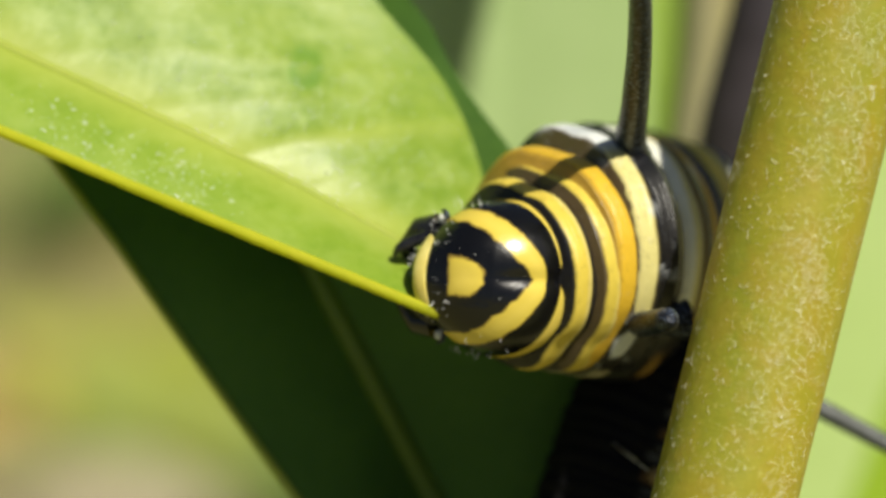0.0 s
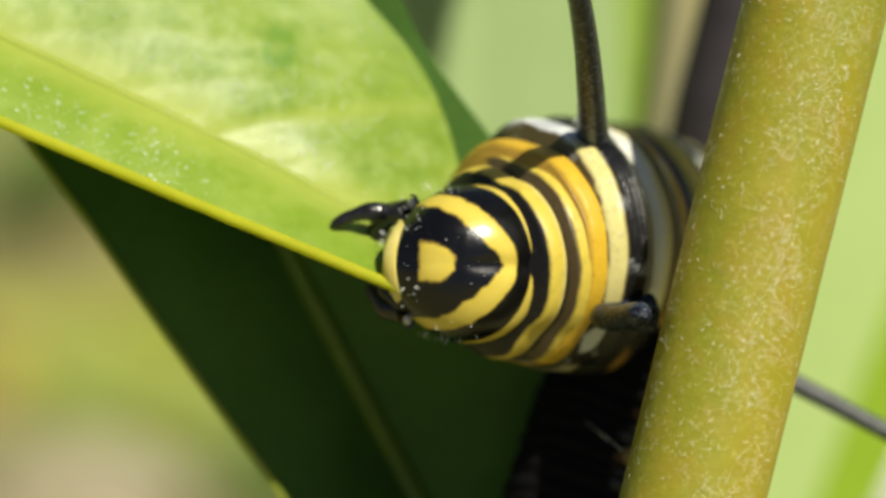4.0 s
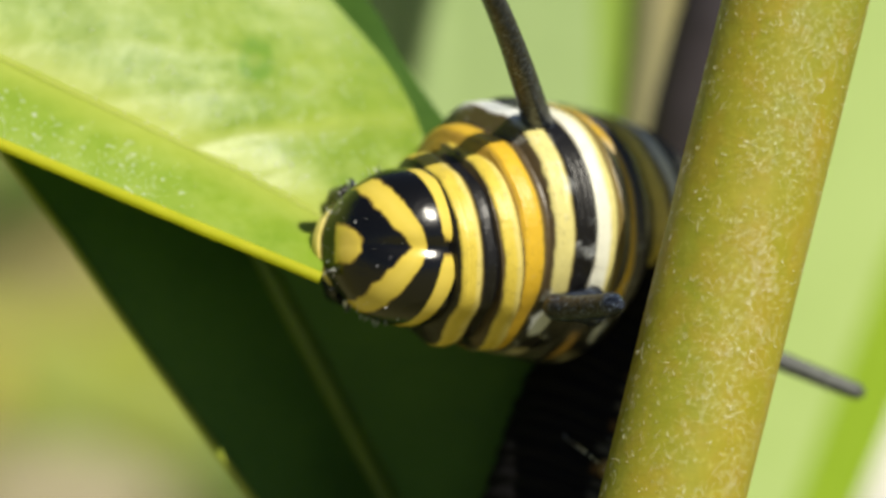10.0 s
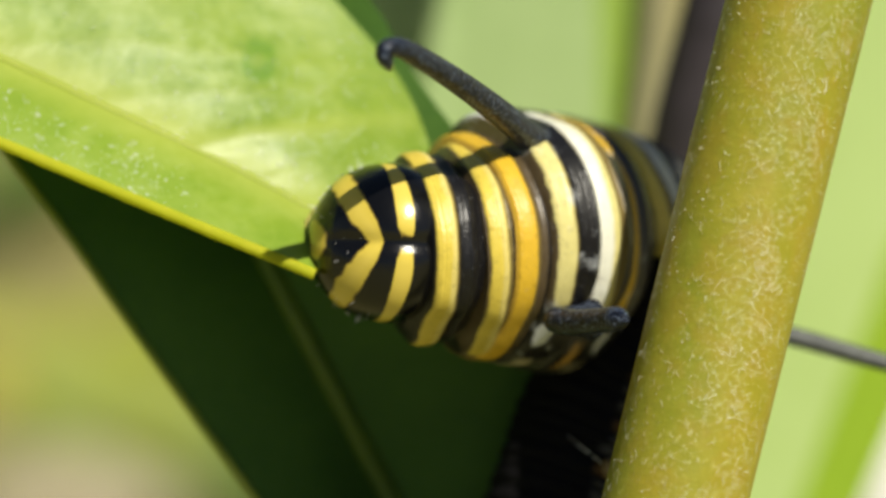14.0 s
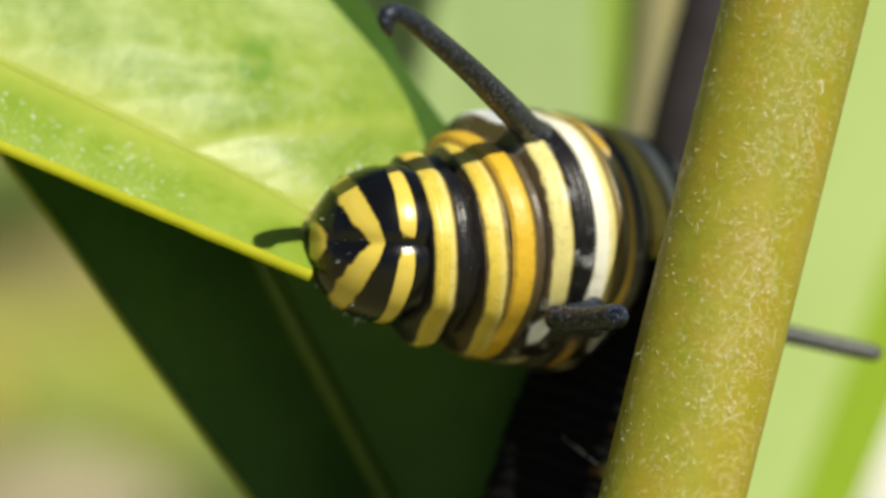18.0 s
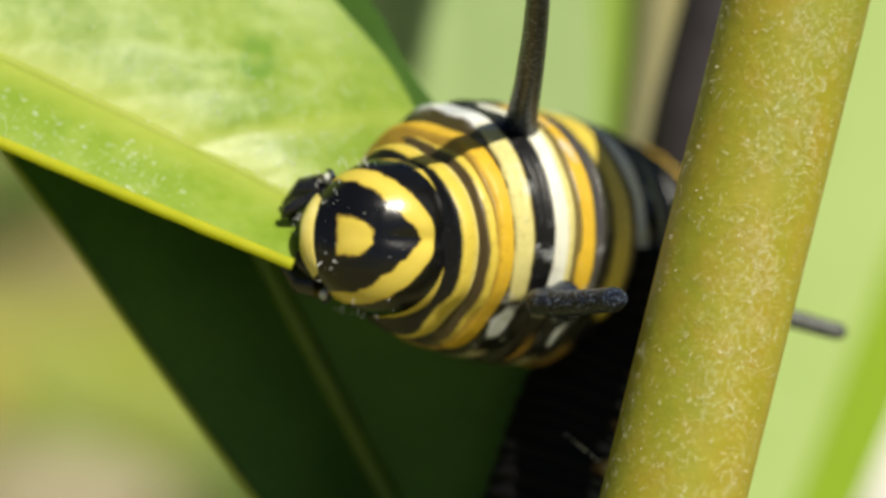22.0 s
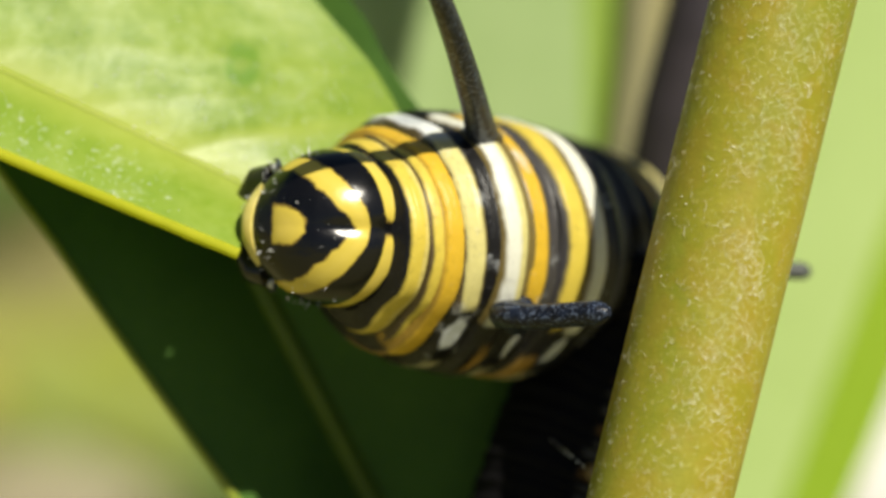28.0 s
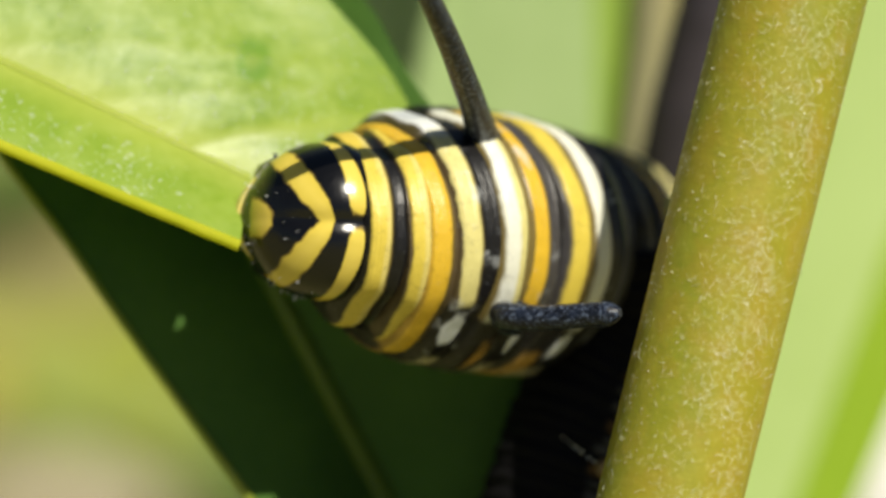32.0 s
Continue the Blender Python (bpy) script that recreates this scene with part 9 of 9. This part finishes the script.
    walk(forelegs[0], [
        (0, mm(0.77, 0.20, -0.09)), (0.5, mm(0.85, 0.23, -0.10)), (0.7, mm(2.70, 0.45, -0.20)), (1, mm(2.70, 0.45, -0.20)),
        (1.5, mm(2.70, 0.45, -0.20)), (1.7, mm(2.70, 0.45, -0.20)), (1.8, mm(0.77, 0.20, -0.09)), (1.9, mm(0.77, 0.20, -0.09)),
        (2, mm(0.77, 0.20, -0.09)), (2.5, mm(0.77, 0.20, -0.09)), (3, mm(0.77, 0.20, -0.09)), (3.3, mm(0.77, 0.20, -0.09)),
        (3.4, mm(0.77, 0.20, -0.09)), (3.5, mm(0.77, 0.20, -0.09)), (4, mm(0.77, 0.20, -0.09)), (4.5, mm(2.70, 0.45, -0.20)),
        (5, mm(0.77, 0.20, -0.09)), (5.5, mm(0.77, 0.20, -0.09)), (6, mm(0.77, 0.20, -0.09)), (6.5, mm(0.77, 0.20, -0.09)),
        (7, mm(0.77, 0.20, -0.09)), (7.5, mm(0.77, 0.20, -0.09)), (8, mm(0.77, 0.20, -0.09)), (8.5, mm(0.85, 0.23, -0.10)),
        (9, mm(0.77, 0.20, -0.09)), (9.5, mm(2.70, 0.45, -0.20)), (10, mm(2.70, 0.45, -0.20)), (10.5, mm(2.70, 0.45, -0.20)),
        (11, mm(2.70, 0.45, -0.20)), (11.5, mm(2.70, 0.45, -0.20)), (11.7, mm(2.70, 0.45, -0.20)), (11.8, mm(2.70, 0.45, -0.20)),
        (11.9, mm(0.77, 0.20, -0.09)), (12, mm(0.77, 0.20, -0.09)), (12.5, mm(0.77, 0.20, -0.09)), (13, mm(2.70, 0.45, -0.20)),
        (13.5, mm(2.70, 0.45, -0.20)), (14, mm(2.70, 0.45, -0.20)), (14.5, mm(2.70, 0.45, -0.20)), (15, mm(0.77, 0.20, -0.09)),
        (15.5, mm(0.77, 0.20, -0.09)), (16, mm(0.77, 0.20, -0.09)), (16.5, mm(2.70, 0.45, -0.20)), (17, mm(2.70, 0.45, -0.20)),
        (17.5, mm(2.70, 0.45, -0.20)), (18, mm(2.70, 0.45, -0.20)), (18.1, mm(2.70, 0.45, -0.20)), (18.2, mm(0.77, 0.20, -0.09)),
        (18.3, mm(0.77, 0.20, -0.09)), (18.5, mm(0.77, 0.20, -0.09)), (19, mm(1.02, 0.27, -0.12)), (19.5, mm(2.70, 0.45, -0.20)),
        (20, mm(2.70, 0.45, -0.20)), (20.5, mm(2.70, 0.45, -0.20)), (21, mm(2.70, 0.45, -0.20)), (21.1, mm(2.70, 0.45, -0.20)),
        (21.2, mm(1.02, 0.27, -0.12)), (21.3, mm(0.77, 0.20, -0.09)), (21.5, mm(0.77, 0.20, -0.09)), (22, mm(0.85, 0.23, -0.10)),
        (22.5, mm(2.70, 0.45, -0.20)), (23, mm(2.70, 0.45, -0.20)), (23.5, mm(2.70, 0.45, -0.20)), (23.8, mm(2.70, 0.45, -0.20)),
        (23.9, mm(2.70, 0.45, -0.20)), (24, mm(1.65, 0.34, -0.15)), (24.5, mm(0.77, 0.20, -0.09)), (25, mm(0.77, 0.20, -0.09)),
        (25.5, mm(0.77, 0.20, -0.09)), (26, mm(1.02, 0.27, -0.12)), (26.5, mm(2.70, 0.45, -0.20)), (27, mm(2.70, 0.45, -0.20)),
        (27.5, mm(0.77, 0.20, -0.09)), (28, mm(1.86, 0.36, -0.16)), (28.5, mm(2.70, 0.45, -0.20)), (29, mm(2.70, 0.45, -0.20)),
        (29.5, mm(2.70, 0.45, -0.20)), (29.6, mm(2.70, 0.45, -0.20)), (29.7, mm(0.77, 0.20, -0.09)), (30, mm(0.77, 0.20, -0.09)),
        (30.5, mm(0.77, 0.20, -0.09)), (31, mm(2.70, 0.45, -0.20)), (31.5, mm(2.70, 0.45, -0.20)), (32, mm(2.70, 0.45, -0.20)),])
    walk(forelegs[1], [
        (0, mm(0.77, -0.20, -0.09)), (0.5, mm(0.85, -0.23, -0.10)), (0.7, mm(2.70, -0.45, -0.20)), (1, mm(2.70, -0.45, -0.20)),
        (1.5, mm(2.70, -0.45, -0.20)), (1.7, mm(2.70, -0.45, -0.20)), (1.8, mm(0.17, -0.05, -0.02)), (1.9, mm(0, 0, 0)), (2, mm(0, 0, 0)),
        (2.5, mm(0.51, -0.14, -0.06)), (3, mm(0, 0, 0)), (3.3, mm(0, 0, 0)), (3.4, mm(0, 0, 0)), (3.5, mm(0, 0, 0)), (4, mm(0, 0, 0)),
        (4.5, mm(2.70, -0.45, -0.20)), (5, mm(0, 0, 0)), (5.5, mm(0.77, -0.20, -0.09)), (6, mm(0.77, -0.20, -0.09)), (6.5, mm(0.68, -0.18, -0.08)),
        (7, mm(0.68, -0.18, -0.08)), (7.5, mm(0.68, -0.18, -0.08)), (8, mm(0.51, -0.14, -0.06)), (8.5, mm(0.85, -0.23, -0.10)),
        (9, mm(0.59, -0.16, -0.07)), (9.5, mm(2.70, -0.45, -0.20)), (10, mm(2.70, -0.45, -0.20)), (10.5, mm(2.70, -0.45, -0.20)),
        (11, mm(2.70, -0.45, -0.20)), (11.5, mm(2.70, -0.45, -0.20)), (11.7, mm(2.70, -0.45, -0.20)), (11.8, mm(2.70, -0.45, -0.20)),
        (11.9, mm(0.51, -0.14, -0.06)), (12, mm(0, 0, 0)), (12.5, mm(0, 0, 0)), (13, mm(2.70, -0.45, -0.20)), (13.5, mm(2.70, -0.45, -0.20)),
        (14, mm(2.70, -0.45, -0.20)), (14.5, mm(2.70, -0.45, -0.20)), (15, mm(0, 0, 0)), (15.5, mm(0, 0, 0)), (16, mm(0.51, -0.14, -0.06)),
        (16.5, mm(2.70, -0.45, -0.20)), (17, mm(2.70, -0.45, -0.20)), (17.5, mm(2.70, -0.45, -0.20)), (18, mm(2.70, -0.45, -0.20)),
        (18.1, mm(2.70, -0.45, -0.20)), (18.2, mm(0, 0, 0)), (18.3, mm(0, 0, 0)), (18.5, mm(0, 0, 0)), (19, mm(1.02, -0.27, -0.12)),
        (19.5, mm(2.70, -0.45, -0.20)), (20, mm(2.70, -0.45, -0.20)), (20.5, mm(2.70, -0.45, -0.20)), (21, mm(2.70, -0.45, -0.20)),
        (21.1, mm(2.70, -0.45, -0.20)), (21.2, mm(1.02, -0.27, -0.12)), (21.3, mm(0, 0, 0)), (21.5, mm(0, 0, 0)), (22, mm(0.85, -0.23, -0.10)),
        (22.5, mm(2.70, -0.45, -0.20)), (23, mm(2.70, -0.45, -0.20)), (23.5, mm(2.70, -0.45, -0.20)), (23.8, mm(2.70, -0.45, -0.20)),
        (23.9, mm(2.70, -0.45, -0.20)), (24, mm(1.65, -0.34, -0.15)), (24.5, mm(0, 0, 0)), (25, mm(0, 0, 0)), (25.5, mm(0.68, -0.18, -0.08)),
        (26, mm(1.02, -0.27, -0.12)), (26.5, mm(2.70, -0.45, -0.20)), (27, mm(2.70, -0.45, -0.20)), (27.5, mm(0.68, -0.18, -0.08)),
        (28, mm(1.86, -0.36, -0.16)), (28.5, mm(2.70, -0.45, -0.20)), (29, mm(2.70, -0.45, -0.20)), (29.5, mm(2.70, -0.45, -0.20)),
        (29.6, mm(2.70, -0.45, -0.20)), (29.7, mm(0, 0, 0)), (30, mm(0, 0, 0)), (30.5, mm(0, 0, 0)), (31, mm(2.70, -0.45, -0.20)),
        (31.5, mm(2.70, -0.45, -0.20)), (32, mm(2.70, -0.45, -0.20)),])
    walk(morsels[0], [(0, mm(0, 0, 0)), (3.2, mm(0, 0, 0)), (3.45, mm(2.019, 0.883, -1.6)), (3.6, mm(6.779, 1.001, -4)), (32, mm(6.779, 1.001, -4))])
    walk(morsels[1], [(0, mm(0, 0, 0)), (4.2, mm(0, 0, 0)), (4.45, mm(0.825, 0.586, -1.6)), (4.6, mm(7.007, 0.903, -4)), (32, mm(7.007, 0.903, -4))])
    walk(morsels[2], [(0, mm(0, 0, 0)), (5.2, mm(0, 0, 0)), (5.45, mm(1.317, 0.645, -1.6)), (5.6, mm(7.273, 0.789, -4)), (32, mm(7.273, 0.789, -4))])
    walk(morsels[3], [(0, mm(0, 0, 0)), (6.2, mm(0, 0, 0)), (6.45, mm(1.846, 0.549, -1.6)), (6.6, mm(7.526, 0.68, -4)), (32, mm(7.526, 0.68, -4))])
    walk(morsels[4], [(0, mm(0, 0, 0)), (7.2, mm(0, 0, 0)), (7.45, mm(1.531, 0.51, -1.6)), (7.6, mm(7.78, 0.571, -4)), (32, mm(7.78, 0.571, -4))])
    walk(morsels[5], [(0, mm(0, 0, 0)), (8.2, mm(0, 0, 0)), (8.45, mm(1.334, 0.704, -1.6)), (8.6, mm(8.058, 0.451, -4)), (32, mm(8.058, 0.451, -4))])
    walk(morsels[6], [(0, mm(0, 0, 0)), (12.5, mm(0, 0, 0)), (12.75, mm(1.471, 0.627, -1.6)), (12.9, mm(8.299, 0.348, -4)), (32, mm(8.299, 0.348, -4))])
    walk(morsels[7], [(0, mm(0, 0, 0)), (18.2, mm(0, 0, 0)), (18.45, mm(1.522, 0.657, -1.6)), (18.6, mm(8.527, 0.25, -4)), (32, mm(8.527, 0.25, -4))])
    walk(morsels[8], [(0, mm(0, 0, 0)), (21.2, mm(0, 0, 0)), (21.45, mm(1.638, 0.831, -1.6)), (21.6, mm(8.749, 0.154, -4)), (32, mm(8.749, 0.154, -4))])
    walk(morsels[9], [(0, mm(0, 0, 0)), (22.5, mm(0, 0, 0)), (22.75, mm(1.055, 0.683, -1.6)), (22.9, mm(9.002, 0.045, -4)), (32, mm(9.002, 0.045, -4))])
    walk(morsels[10], [(0, mm(0, 0, 0)), (25.2, mm(0, 0, 0)), (25.45, mm(1.679, 0.438, -1.6)), (25.6, mm(9.318, -0.091, -4)), (32, mm(9.318, -0.091, -4))])
    walk(morsels[11], [(0, mm(0, 0, 0)), (27.2, mm(0, 0, 0)), (27.45, mm(1.695, 0.498, -1.6)), (27.6, mm(9.597, -0.21, -4)), (32, mm(9.597, -0.21, -4))])
    walk(morsels[12], [(0, mm(0, 0, 0)), (29.5, mm(0, 0, 0)), (29.75, mm(1.35, 0.391, -1.6)), (29.9, mm(9.831, -0.311, -4)), (32, mm(9.831, -0.311, -4))])


motions()
